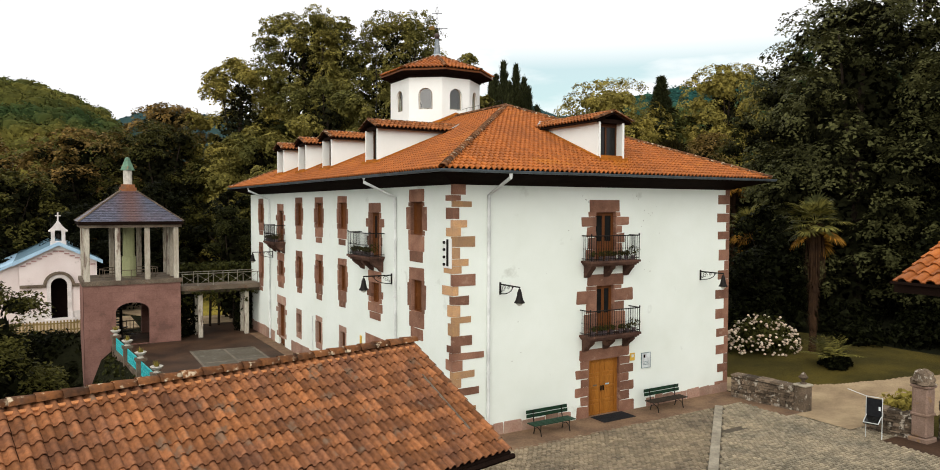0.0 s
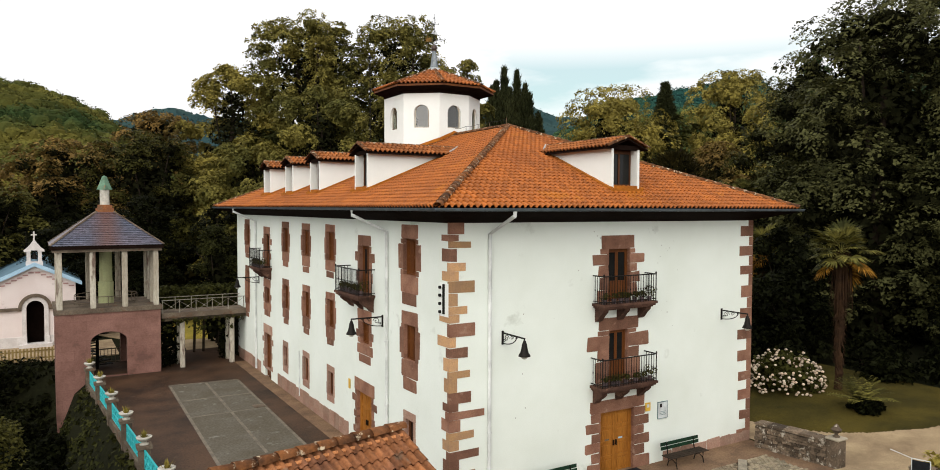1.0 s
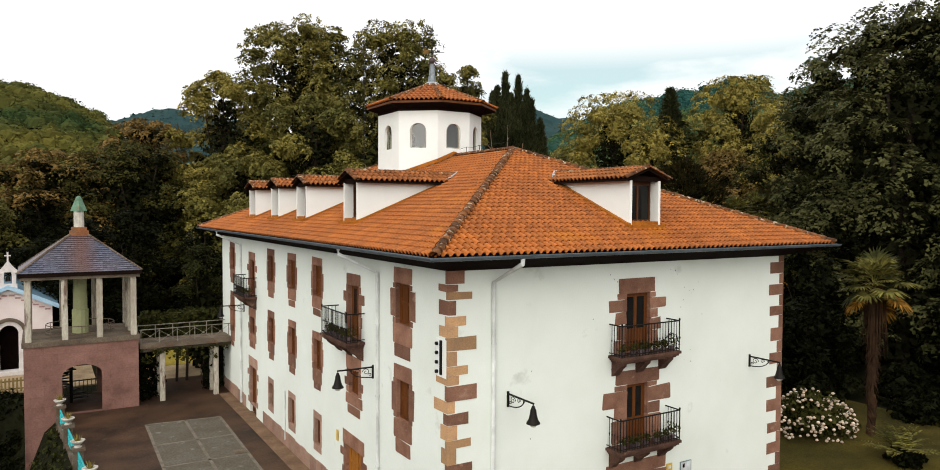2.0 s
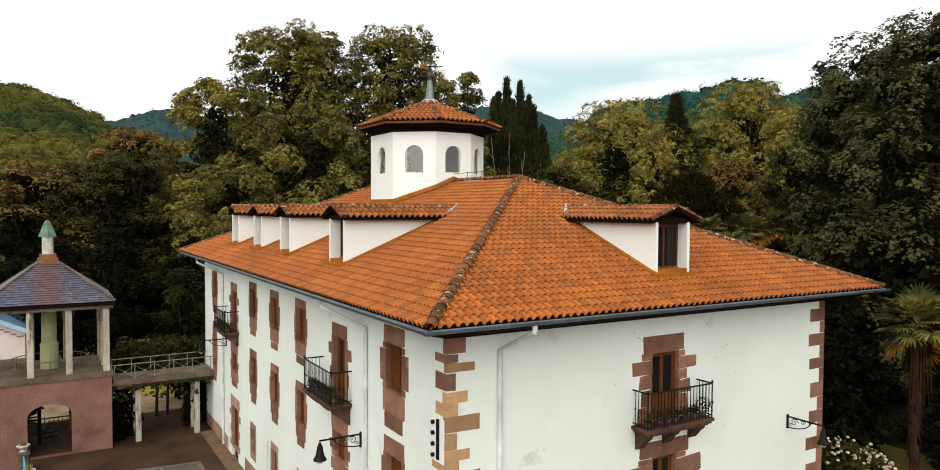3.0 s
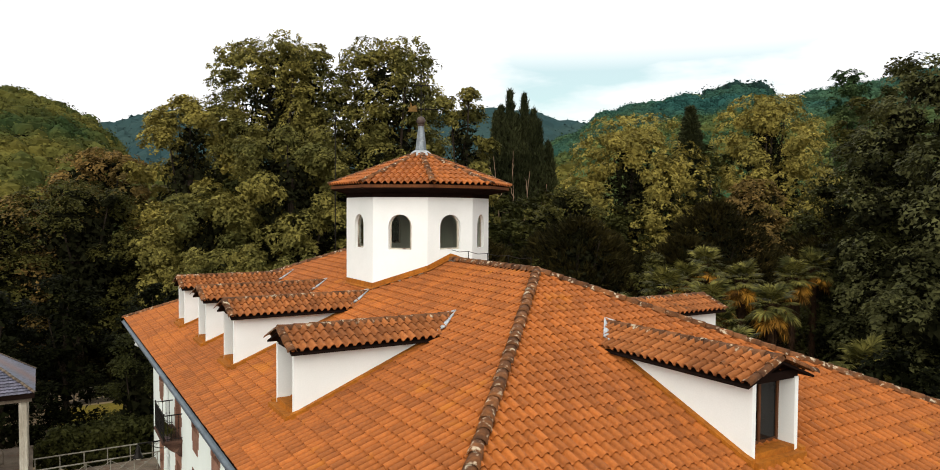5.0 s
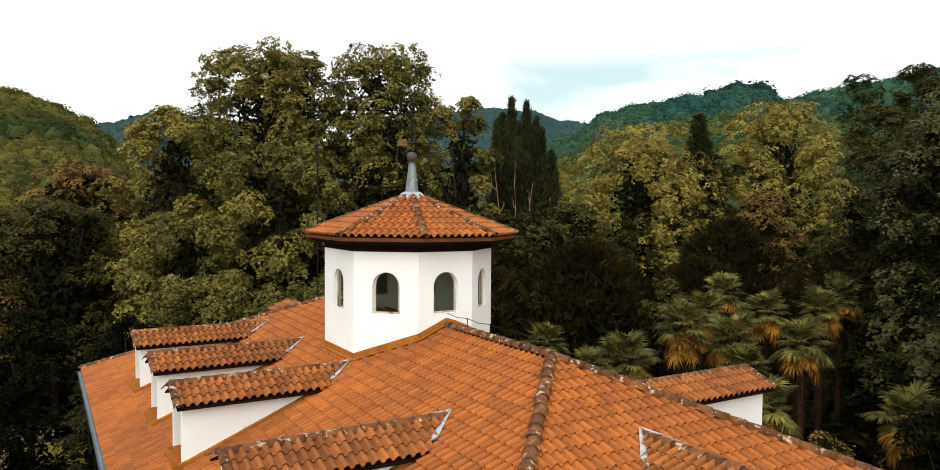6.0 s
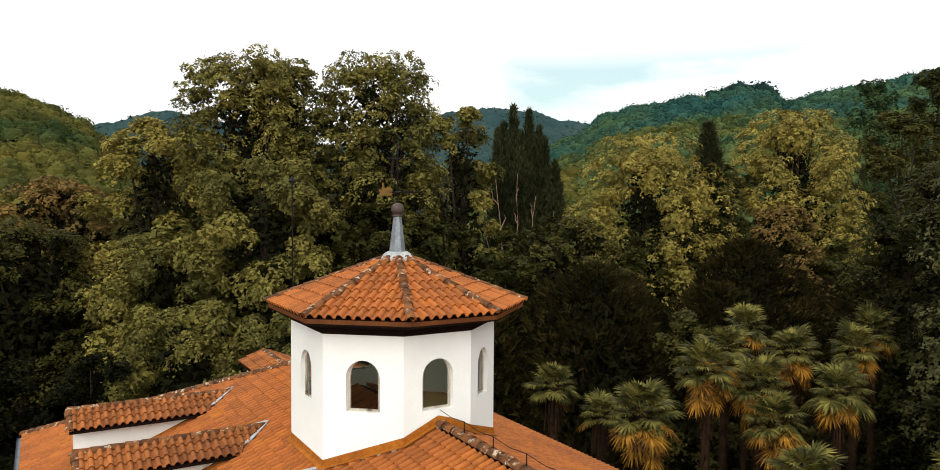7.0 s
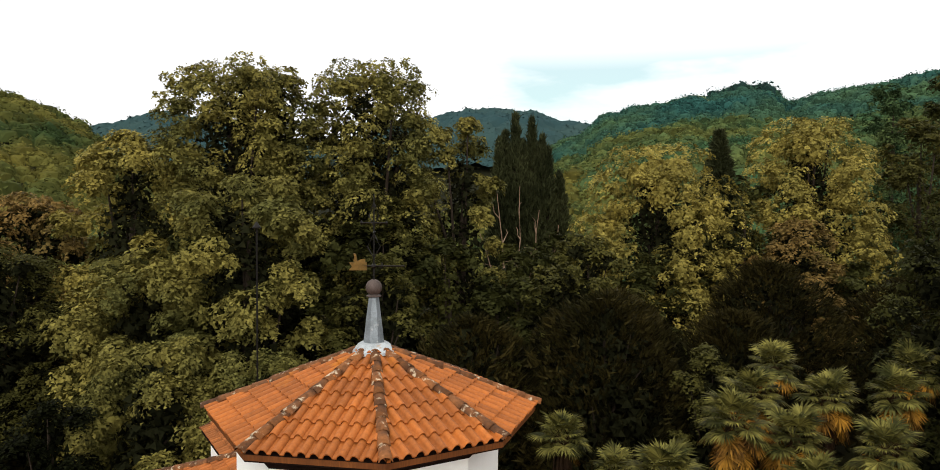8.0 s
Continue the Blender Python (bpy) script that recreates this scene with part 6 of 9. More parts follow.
# gate seen through the arch
gate = part("gate", boxes((ac - ah, ac + ah, TY1 - 0.63, TY1 - 0.57, 0.87, 0.93)), M_CONCRETE, tower)
part("bottom_rail", boxes((ac - ah, ac + ah, TY1 - 0.63, TY1 - 0.57, 0.07, 0.13)), M_CONCRETE, gate)
for i in range(9):
    x = ac - ah + 0.1 + i * (2 * ah - 0.2) / 8
    bm = bmesh.new()
    tube(bm, [(x, TY1 - 0.6, 0), (x, TY1 - 0.6, 0.95)], 0.022, 5)
    part("bar", bm, M_CONCRETE, gate)

# spiral stair inside the tower
bm = bmesh.new()
tube(bm, [(TCX - 0.5, TCY + 0.3, -0.1), (TCX - 0.5, TCY + 0.3, post_z0)], 0.09, 8)
stair = part("spiral_stair", bm, M_IRON, tower, "dark iron spiral stair")
for i in range(15):
    a0, a1 = radians(28 * i), radians(28 * i + 34)
    bm = bmesh.new()
    c0 = Vector((TCX - 0.5, TCY + 0.3, 0.2 + i * 0.2))
    ring = [c0 + Vector((r * math.cos(a), r * math.sin(a), 0)) for r, a in ((0.08, a0), (0.85, a0), (0.85, a1), (0.08, a1))]
    lo4, hi4 = [bm.verts.new(v) for v in ring], [bm.verts.new(v + Vector((0, 0, 0.05))) for v in ring]
    bm.faces.new(hi4)
    bm.faces.new(lo4[::-1])
    for k in range(4):
        bm.faces.new((lo4[k], lo4[(k + 1) % 4], hi4[(k + 1) % 4], hi4[k]))
    part("tread", bm, M_IRON, stair)

# ---- footbridge ----
bridge = thing("footbridge", (8.2, 49.9, 0), "weathered concrete footbridge on posts between tower and house", "footbridge")
BY0, BY1, BZ = 49.75, 51.5, 3.42
part("deck", boxes((TX1 + 0.09, HX0 - 0.01, BY0, BY1, BZ - 0.3, BZ)), M_CONCRETE, bridge)
part("beam", boxes((TX1 + 0.09, HX0 - 0.01, BY0 + 0.04, BY0 + 0.4, BZ - 0.5, BZ - 0.3)), M_MOSSY, bridge)
for x in (9.45, 12.4):
    for y in (BY0 + 0.28, BY1 - 0.28):
        part("pillar", soft_box(x - 0.14, x + 0.14, y - 0.14, y + 0.14, 0, BZ - 0.3, 0.02), M_POST, bridge)
for y in (BY0 + 0.06, BY1 - 0.06):
    part("top_rail", boxes((TX1 + 0.09, HX0 - 0.02, y - 0.03, y + 0.03, BZ + 0.75, BZ + 0.79)), M_RAIL, bridge)
    n = 5
    for i in range(n + 1):
        x = TX1 + 0.16 + i * (HX0 - TX1 - 0.3) / n
        part("post", boxes((x - 0.02, x + 0.02, y - 0.02, y + 0.02, BZ, BZ + 0.75)), M_RAIL, bridge)
        if i < n and y < BY0 + 0.5:
            x2 = TX1 + 0.16 + (i + 1) * (HX0 - TX1 - 0.3) / n
            bm = bmesh.new()
            tube(bm, [(x, y, BZ + 0.04), (x2, y, BZ + 0.7)], 0.011, 5)
            tube(bm, [(x, y, BZ + 0.7), (x2, y, BZ + 0.04)], 0.011, 5)
            lathe(bm, [(0.06, 0), (0.06, 0.08)], ((x + x2) / 2, y, BZ + 0.33), 8)
            part("cross_brace", bm, M_RAIL, bridge)

# ---- far balustrade ----
bal = thing("balustrade", (9.0, 77.5, 0), "long low stone balustrade at the back of the garden", "balustrade")
part("top_rail", boxes((4, 24, 77.35, 77.65, 0.95, 1.1)), M_OLD_STONE, bal)
part("base", boxes((4, 24, 77.35, 77.65, -0.1, 0.3)), M_OLD_STONE, bal)
for i in range(52):
    part("baluster", boxes((4.1 + i * 0.385, 4.24 + i * 0.385, 77.43, 77.57, 0.3, 0.95)), M_OLD_STONE, bal)
for i in range(6):
    part("pier", boxes((4.0 + i * 3.9, 4.4 + i * 3.9, 77.3, 77.7, 0.3, 1.22)), M_OLD_STONE, bal)

# ---- chapel ----
chapel = thing("chapel", (1.7, 62, 0), "small pale pink chapel with blue roof, arched doorway and belfry", "chapel")
KX, KY = 1.7, 62.0
hw = 2.5
bm = bmesh.new()
dh, dz = 0.53, 2.7
darch = [(KX + dh * math.cos(math.pi - math.pi * i / 12), dz + dh * math.sin(math.pi * i / 12)) for i in range(13)]
DX = KX


def roofline(x):
    return 5.72 - abs(x - KX) * 0.494


for d in (0.0, 0.4):
    def q4(*q, d=d):
        bm.faces.new([bm.verts.new((u, KY + d, z)) for u, z in q])
    q4((KX - hw, -0.3), (DX - dh, -0.3), (DX - dh, roofline(DX - dh)), (KX - hw, roofline(KX - hw)))
    q4((DX + dh, -0.3), (KX + hw, -0.3), (KX + hw, roofline(KX + hw)), (DX + dh, roofline(DX + dh)))
    for p, q in zip(darch, darch[1:]):
        q4(p, q, (q[0], roofline(q[0])), (p[0], roofline(p[0])))
edge = [(DX - dh, -0.3)] + darch + [(DX + dh, -0.3)]
for p, q in zip(edge, edge[1:]):
    bm.faces.new([bm.verts.new((u, KY + d, z)) for u, z, d in ((*p, 0), (*q, 0), (*q, 0.4), (*p, 0.4))])
part("wall", bm, M_CHAPEL, chapel)
part("wall", boxes((KX - hw, KX - hw + 0.4, KY + 0.4, KY + 14, -0.3, roofline(KX - hw) - 0.05), (KX + hw - 0.4, KX + hw, KY + 0.4, KY + 14, -0.3, roofline(KX + hw) - 0.05), (KX - hw, KX + hw, KY + 14, KY + 14.3, -0.3, 3.4)), M_CHAPEL, chapel)
part("door", boxes((DX - dh - 0.3, DX + dh + 0.3, KY + 1.6, KY + 1.7, -0.2, 3.6)), M_DECK, chapel)
for s in (-1, 1):
    bm = bmesh.new()
    e = hw + 0.35
    prof = [(0, 5.9), (e, 5.9 - e * 0.494), (e, 5.68 - e * 0.494), (0, 5.68)]
    vs = [[bm.verts.new((KX + s * u, y, z)) for u, z in prof] for y in (KY - 0.3, KY + 14.5)]
    bm.faces.new(vs[0])
    bm.faces.new(vs[1][::-1])
    for k in range(4):
        bm.faces.new((vs[0][k], vs[0][(k + 1) % 4], vs[1][(k + 1) % 4], vs[1][k]))
    part("roof", bm, M_SLATE_BLUE, chapel)
    bm = bmesh.new()
    prof = [(0, 5.93), (e + 0.04, 5.93 - (e + 0.04) * 0.494), (e + 0.04, 5.66 - (e + 0.04) * 0.494), (0, 5.66)]
    vs = [[bm.verts.new((KX + s * u, y, z)) for u, z in prof] for y in (KY - 0.36, KY - 0.04)]
    bm.faces.new(vs[0])
    bm.faces.new(vs[1][::-1])
    for k in range(4):
        bm.faces.new((vs[0][k], vs[0][(k + 1) % 4], vs[1][(k + 1) % 4], vs[1][k]))
    part("verge", bm, M_BLUE_ROOF, chapel, "pale blue painted verge")
    bm = bmesh.new()
    for i in range(7):
        x = KX + s * (0.2 + i * 0.34)
        box(bm, x - 0.17, x + 0.15, KY - 0.05, KY + 0.02, roofline(x) - 0.46, roofline(x) - 0.38)
    part("stepped_brick", bm, M_BRICK_STEP, chapel)
bm = bmesh.new()
rings = [((dh + 0.02, dh + 0.27, 0.12), M_CHAPEL_TRIM, "door_surround"), ((dh + 0.29, dh + 0.5, 0.2), M_CONCRETE, "hood_mould")]
for (r0, r1, dd), trim, what in rings:
    bm.free()
    bm = bmesh.new()
    pr = [(math.pi - math.pi * i / 14) for i in range(15)]
    for a, b in zip(pr, pr[1:]):
        vs = [[bm.verts.new((DX + r * math.cos(t), KY - y, dz + r * math.sin(t))) for r, t in ((r0, a), (r0, b), (r1, b), (r1, a))] for y in (-0.02, dd)]
        bm.faces.new(vs[0])
        bm.faces.new(vs[1][::-1])
        for k in range(4):
            bm.faces.new((vs[0][k], vs[0][(k + 1) % 4], vs[1][(k + 1) % 4], vs[1][k]))
    for s in (-1, 1):
        if what == "door_surround":
            x0, x1 = DX + s * r0, DX + s * r1
            box(bm, min(x0, x1), max(x0, x1), KY - dd, KY + 0.02, 0.0, dz)
            x0, x1 = DX + s * (r0 - 0.03), DX + s * (r1 + 0.05)
            box(bm, min(x0, x1), max(x0, x1), KY - dd - 0.04, KY + 0.02, 0.0, 0.75)
        else:
            x0, x1 = DX + s * r0, DX + s * (hw - 0.02)
            box(bm, min(x0, x1), max(x0, x1), KY - dd + 0.04, KY + 0.01, dz - 0.12, dz + 0.1)
    part(what, bm, trim, chapel, "dark weathered hood moulding" if what == "hood_mould" else "")
    bm = bmesh.new()
bm.free()
part("doorstep", boxes((DX - 1.0, DX + 1.0, KY - 0.6, KY + 0.4, -0.1, 0.25)), M_CHAPEL_TRIM, chapel)
part("plinth", boxes((KX - hw - 0.04, DX - dh - 0.31, KY - 0.06, KY + 0.01, -0.2, 0.75)), M_CHAPEL_TRIM, chapel)
part("plinth", boxes((DX + dh + 0.31, KX + hw + 0.04, KY - 0.06, KY + 0.01, -0.2, 0.75)), M_CHAPEL_TRIM, chapel)
bm = bmesh.new()
for s in (-1, 1):
    box(bm, min(KX + s * 0.22, KX + s * 0.46), max(KX + s * 0.22, KX + s * 0.46), KY - 0.05, KY + 0.5, 5.5, 6.66)
    box(bm, min(KX + s * 0.2, KX + s * 0.62), max(KX + s * 0.2, KX + s * 0.62), KY - 0.1, KY + 0.55, 6.66, 6.76)
prof = [(-0.64, 6.76), (-0.42, 6.94), (-0.2, 7.22), (0, 7.54), (0.2, 7.22), (0.42, 6.94), (0.64, 6.76)]
vs = [[bm.verts.new((KX + u, y, z)) for u, z in prof] for y in (KY - 0.05, KY + 0.5)]
bm.faces.new(vs[0])
bm.faces.new(vs[1][::-1])
for k in range(7):
    bm.faces.new((vs[0][k], vs[0][(k + 1) % 7], vs[1][(k + 1) % 7], vs[1][k]))
box(bm, KX - 0.52, KX + 0.52, KY - 0.1, KY + 0.55, 5.3, 5.98)
part("belfry", bm, M_CHAPEL_TRIM, chapel, "white belfry gable")
bm = bmesh.new()
lathe(bm, [(0.18, 0), (0.155, 0.06), (0.11, 0.3), (0.05, 0.38)], (KX, KY + 0.2, 6.15), 10)
part("bell", bm, M_IRON, chapel)
bm = boxes((KX - 0.05, KX + 0.05, KY + 0.15, KY + 0.25, 7.5, 8.08), (KX - 0.18, KX + 0.18, KY + 0.16, KY + 0.24, 7.8, 7.88))
part("cross", bm, M_CHAPEL_TRIM, chapel)
bm = bmesh.new()
tube(bm, [(KX - 0.48, KY + 0.5, 6.7), (KX - 0.48, KY + 0.5, 8.1)], 0.02, 5)
part("lightning_rod", bm, M_IRON, chapel)
WX0, WX1 = KX - hw - 4.0, KX - hw - 0.02                 # lower side wing
bm = bmesh.new()
prof = [(WX0, -0.3), (WX1, -0.3), (WX1, 4.4), (WX0, 2.7)]
vs = [[bm.verts.new((x, y, z)) for x, z in prof] for y in (KY + 0.5, KY + 13)]
bm.faces.new(vs[0])
bm.faces.new(vs[1][::-1])
for k in range(4):
    bm.faces.new((vs[0][k], vs[0][(k + 1) % 4], vs[1][(k + 1) % 4], vs[1][k]))
part("side_wing", bm, M_CHAPEL, chapel)
bm = bmesh.new()
prof = [(WX0 - 0.3, 2.53), (WX1 + 0.1, 4.44), (WX1 + 0.1, 4.64), (WX0 - 0.3, 2.73)]
vs = [[bm.verts.new((x, y, z)) for x, z in prof] for y in (KY + 0.2, KY + 13.3)]
bm.faces.new(vs[0])
bm.faces.new(vs[1][::-1])
for k in range(4):
    bm.faces.new((vs[0][k], vs[0][(k + 1) % 4], vs[1][(k + 1) % 4], vs[1][k]))
part("roof", bm, M_BLUE_ROOF, chapel)
fence = thing("yard_fence", (-3, 56.5, 0), "low yellow-brown paling fence in front of the chapel", "fence")
part("rail", boxes((-8, 3.0, 56.46, 56.54, 0.62, 0.7)), M_PALING, fence)
part("rail", boxes((-8, 3.0, 56.46, 56.54, 0.15, 0.23)), M_PALING, fence)
for i in range(56):
    part("slat", boxes((-8 + i * 0.196, -7.9 + i * 0.196, 56.42, 56.46, 0.0, 0.85)), M_PALING, fence)

# ---- the near outbuilding ----
RA = Vector((8.62, 17.13, 5.12))
RU, RD = Vector((0.978, 0.207, 0)).normalized(), Vector((0.207, -0.978, 0)).normalized()
N_LEN, N_RUN, N_SLOPE = 15.0, 3.4, 0.55
barn = thing("outbuilding", (RA.x, RA.y, 0), "low outbuilding with a weathered brown clay tile roof", "outbuilding")
bm = bmesh.new()


def NR(u, d, z=0.0):
    p = RA + RU * u + RD * d
    return Vector((p.x, p.y, RA.z - abs(d) * N_SLOPE + z))


prof = [(-N_RUN, -0.03), (0, -0.03), (N_RUN, -0.03), (N_RUN, -0.14), (0, -0.16), (-N_RUN, -0.14)]
vs = [[bm.verts.new(NR(u, d, z)) for d, z in prof] for u in (-N_LEN, 0.0)]
bm.faces.new(vs[0])
bm.faces.new(vs[1][::-1])
for k in range(6):
    bm.faces.new((vs[0][k], vs[0][(k + 1) % 6], vs[1][(k + 1) % 6], vs[1][k]))
barn_roof = part("roof", bm, M_DECK, barn)
bm = bmesh.new()
wr = N_RUN - 0.45
for u in (-N_LEN + 0.4, -0.45):
    a, b, cc = NR(u, -wr, -0.2), NR(u, 0, -0.2), NR(u, wr, -0.2)
    bm.faces.new([bm.verts.new(v) for v in (Vector((a.x, a.y, -0.2)), a, b, cc, Vector((cc.x, cc.y, -0.2)))])
for d in (-wr, wr):
    a, b = NR(-N_LEN + 0.4, d, -0.2), NR(-0.45, d, -0.2)
    bm.faces.new([bm.verts.new(v) for v in (a, b, Vector((b.x, b.y, -0.2)), Vector((a.x, a.y, -0.2)))])
part("wall", bm, M_PLASTER, barn)
N_SIZE = math.hypot(N_RUN, N_RUN * N_SLOPE)
nV = (RD * -N_RUN + Vector((0, 0, N_RUN * N_SLOPE))) / N_SIZE
tile_field(barn_roof, NR(-N_LEN, N_RUN), RU, nV, N_LEN, N_SIZE, 0.2, N_SIZE / 12, M_TILE_OLD, own=lambda u, v: u > N_LEN - 5.0, rise=0.08, jitter=0.006, seed=201)
nV2 = (RD * N_RUN + Vector((0, 0, N_RUN * N_SLOPE))) / N_SIZE
tile_field(barn_roof, NR(0, -N_RUN), -RU, nV2, N_LEN, N_SIZE, 0.2, N_SIZE / 12, M_TILE_OLD, rise=0.08, jitter=0.006, seed=202)
cap_line(barn_roof, NR(-N_LEN, 0, 0.08), NR(0.05, 0, 0.08), M_TILE_CAP, 0.14, 0.42, seed=203)
bm = bmesh.new()
for s in (-1, 1):
    tube(bm, [NR(-N_LEN, s * 0.17, 0.06), NR(-0.05, s * 0.17, 0.05)], 0.045, 6)
part("mortar_bed", bm, M_MORTAR, barn, "orange mortar bedding under the ridge")
bm = bmesh.new()
tube(bm, [NR(-0.62, 1.1, 0.1), NR(-0.62, 2.75, 0.1)], 0.03, 5)
part("verge_strip", bm, M_CONCRETE, barn, "pale strip of verge mortar")
bm = bmesh.new()
tube(bm, [NR(-N_LEN, N_RUN + 0.07, -0.06), NR(0.02, N_RUN + 0.07, -0.06)], 0.06, 6)
part("gutter", bm, M_DECK, barn)

# ---- corner of another near roof ----
shed = thing("neighbouring_outbuilding", (17, 8, 0), "outbuilding with an orange clay tile roof and dark eaves", "outbuilding")
SX, SY, SZ, S_SLOPE, S_RUN, S_LEN = 14.9, 8.72, 7.12, 0.42, 3.4, 9.0
part("wall", boxes((SX + 1.5, SX + 2 * S_RUN - 0.6, SY - S_LEN, SY - 0.45, -0.2, SZ - 0.1)), M_PLASTER, shed)
bm = bmesh.new()
prof = [(0, -0.02), (S_RUN, S_RUN * S_SLOPE - 0.02), (2 * S_RUN, -0.02), (2 * S_RUN, -0.2), (0, -0.2)]
vs = [[bm.verts.new((SX + u, y, SZ + z)) for u, z in prof] for y in (SY, SY - S_LEN)]
bm.faces.new(vs[0])
bm.faces.new(vs[1][::-1])
for k in range(5):
    bm.faces.new((vs[0][k], vs[0][(k + 1) % 5], vs[1][(k + 1) % 5], vs[1][k]))
shed_roof = part("roof", bm, M_DECK, shed)
s_size = math.hypot(S_RUN, S_RUN * S_SLOPE)
tile_field(shed_roof, (SX - 0.05, SY, SZ), (0, -1, 0), (S_RUN / s_size, 0, S_RUN * S_SLOPE / s_size), S_LEN, s_size, 0.26, 0.36, M_TILE, rise=0.075, seed=211)
tile_field(shed_roof, (SX + 2 * S_RUN + 0.05, SY - S_LEN, SZ), (0, 1, 0), (-S_RUN / s_size, 0, S_RUN * S_SLOPE / s_size), S_LEN, s_size, 0.26, 0.36, M_TILE, rise=0.075, seed=212)
part("fascia", boxes((SX - 0.09, SX - 0.06, SY - S_LEN, SY + 0.04, SZ - 0.03, SZ + 0.02)), M_DECK, shed)

# ---- garden wall, gate pier and sign at the east side ----
def rubble_wall(name, p, q, h, t, label, seed):
    """A wall of uneven stones, each with its own edges, under flat coping slabs."""
    rng = random.Random(seed)
    p, q = Vector(p), Vector(q)
    d = (q - p).normalized()
    s = Vector((-d.y, d.x, 0))
    length = (q - p).length
    w = thing(name, p, label, "wall", kind="")
    bm = bmesh.new()
    turn = Matrix((d, s, Vector((0, 0, 1)))).transposed().to_4x4()
    turn.translation = p
    box(bm, 0.03, length - 0.03, -t / 2 + 0.04, t / 2 - 0.04, -0.3, h - 0.02, turn)
    part("core", bm, M_JOINT, w)
    z = -0.1
    while z < h - 0.05:
        row = rng.uniform(0.06, 0.15)
        u = 0.0
        while u < length - 0.05:
            l = min(rng.uniform(0.14, 0.46), length - u)
            for side in (-1, 1):
                bm = bmesh.new()
                o = rng.uniform(0, 0.055)
                vs = box(bm, u + 0.008, u + l - 0.008, min(side * (t / 2 - 0.1), side * (t / 2 + o)), max(side * (t / 2 - 0.1), side * (t / 2 + o)), z + 0.006, min(z + row, h) - 0.006, turn)
                for k in vs:
                    k.co += Vector((rng.uniform(-1, 1), rng.uniform(-1, 1), rng.uniform(-1, 1))) * 0.02
                part("stone", bm, M_RUBBLE, w)
            u += l
        z += row
    u = 0.0
    while u < length - 0.02:
        l = min(rng.uniform(0.5, 0.8), length - u)
        bm = bmesh.new()
        box(bm, u + 0.006, u + l - 0.006, -t / 2 - 0.06, t / 2 + 0.06, h, h + 0.09 + rng.uniform(0, 0.02), turn)
        for v in bm.verts:
            v.co += Vector((rng.uniform(-1, 1), rng.uniform(-1, 1), rng.uniform(-1, 1))) * 0.02
        part("coping", bm, M_RUBBLE, w)
        u += l
    return w


rubble_wall("garden_wall", (27.55, 22.6, 0), (28.0, 19.75, 0), 0.95, 0.45, "low rubble garden wall with pale lichened coping slabs", 21)
pier = thing("wall_pier", (28.05, 19.5, 0), "short stone pier ending the low garden wall", "pier")
part("shaft", soft_box(27.8, 28.32, 19.25, 19.75, -0.2, 1.05, 0.03), M_RUBBLE, pier)
part("cap", soft_box(27.76, 28.36, 19.21, 19.79, 1.05, 1.15, 0.03), M_KERB, pier)
small_urn = thing("stone_urn", (28.06, 19.5, 1.15), "small mossy grey stone urn on the wall pier", "urn")
bm = bmesh.new()
lathe(bm, [(0.13, 0), (0.13, 0.04), (0.06, 0.08), (0.07, 0.14), (0.19, 0.26), (0.2, 0.3), (0.15, 0.33), (0.1, 0.42), (0.03, 0.5)], (28.06, 19.5, 1.15), 12)
part("body", bm, M_RUBBLE, small_urn)
gate_pier = thing("gate_pier", (28.4, 14.8, 0), "square sandstone gate pier with a mossy carved cap", "gate pier")
part("shaft", soft_box(28.05, 28.61, 14.57, 15.13, 0.16, 2.0, 0.05), M_PIER, gate_pier)
part("base", soft_box(27.98, 28.68, 14.5, 15.2, -0.2, 0.16, 0.03), M_PIER, gate_pier)
part("band", soft_box(28.02, 28.64, 14.54, 15.16, 0.94, 1.06, 0.03), M_PIER, gate_pier)
part("necking", soft_box(28.0, 28.66, 14.52, 15.18, 2.0, 2.09, 0.02), M_PIER, gate_pier)
bm = bmesh.new()
lathe(bm, [(0.33, 2.08), (0.40, 2.14), (0.38, 2.26), (0.30, 2.34), (0.27, 2.5), (0.16, 2.62), (0.04, 2.66)], (28.32, 14.85, 0), 16)
for v in bm.verts:
    v.co += (v.co - Vector((28.32, 14.85, 2.2))).normalized() * 0.16 * noise.noise(v.co * 9)
part("cap", bm, M_RUBBLE, gate_pier)
rubble_wall("garden_wall", (28.1, 16.75, 0), (28.4, 15.15, 0), 0.85, 0.5, "short rubble wall beside the gate pier under leafy shrubs", 22)
rubble_wall("garden_wall", (28.9, 14.5, 0), (30.6, 12.5, 0), 1.3, 0.5, "rubble garden wall beyond the gate pier", 23)
lectern = thing("information_stand", (27.0, 15.9, 0), "white framed information stand with a dark tilted panel", "information stand")
bm = bmesh.new()
for x, y in ((26.93, 16.15), (27.08, 15.63)):
    tube(bm, [(x, y, 0), (x, y, 1.55)], 0.017, 6)
tube(bm, [(26.93, 16.15, 1.55), (27.08, 15.63, 1.55)], 0.015, 6)
tube(bm, [(26.93, 16.15, 1.55), (26.72, 16.75, 1.72)], 0.012, 6)
part("frame", bm, M_PIPE, lectern)
ld = Vector((0.15, -0.52, 0)).normalized()
ln = Vector((-0.961, -0.277, 0)).normalized()
bm = bmesh.new()
c0 = Vector((26.93, 16.15, 0)) + ld * 0.02
m4 = Matrix((ld, ln, Vector((0, 0, 1)))).transposed().to_4x4()
m4.translation = c0
box(bm, 0, 0.50, -0.02, 0.02, 0.8, 1.5, m4)
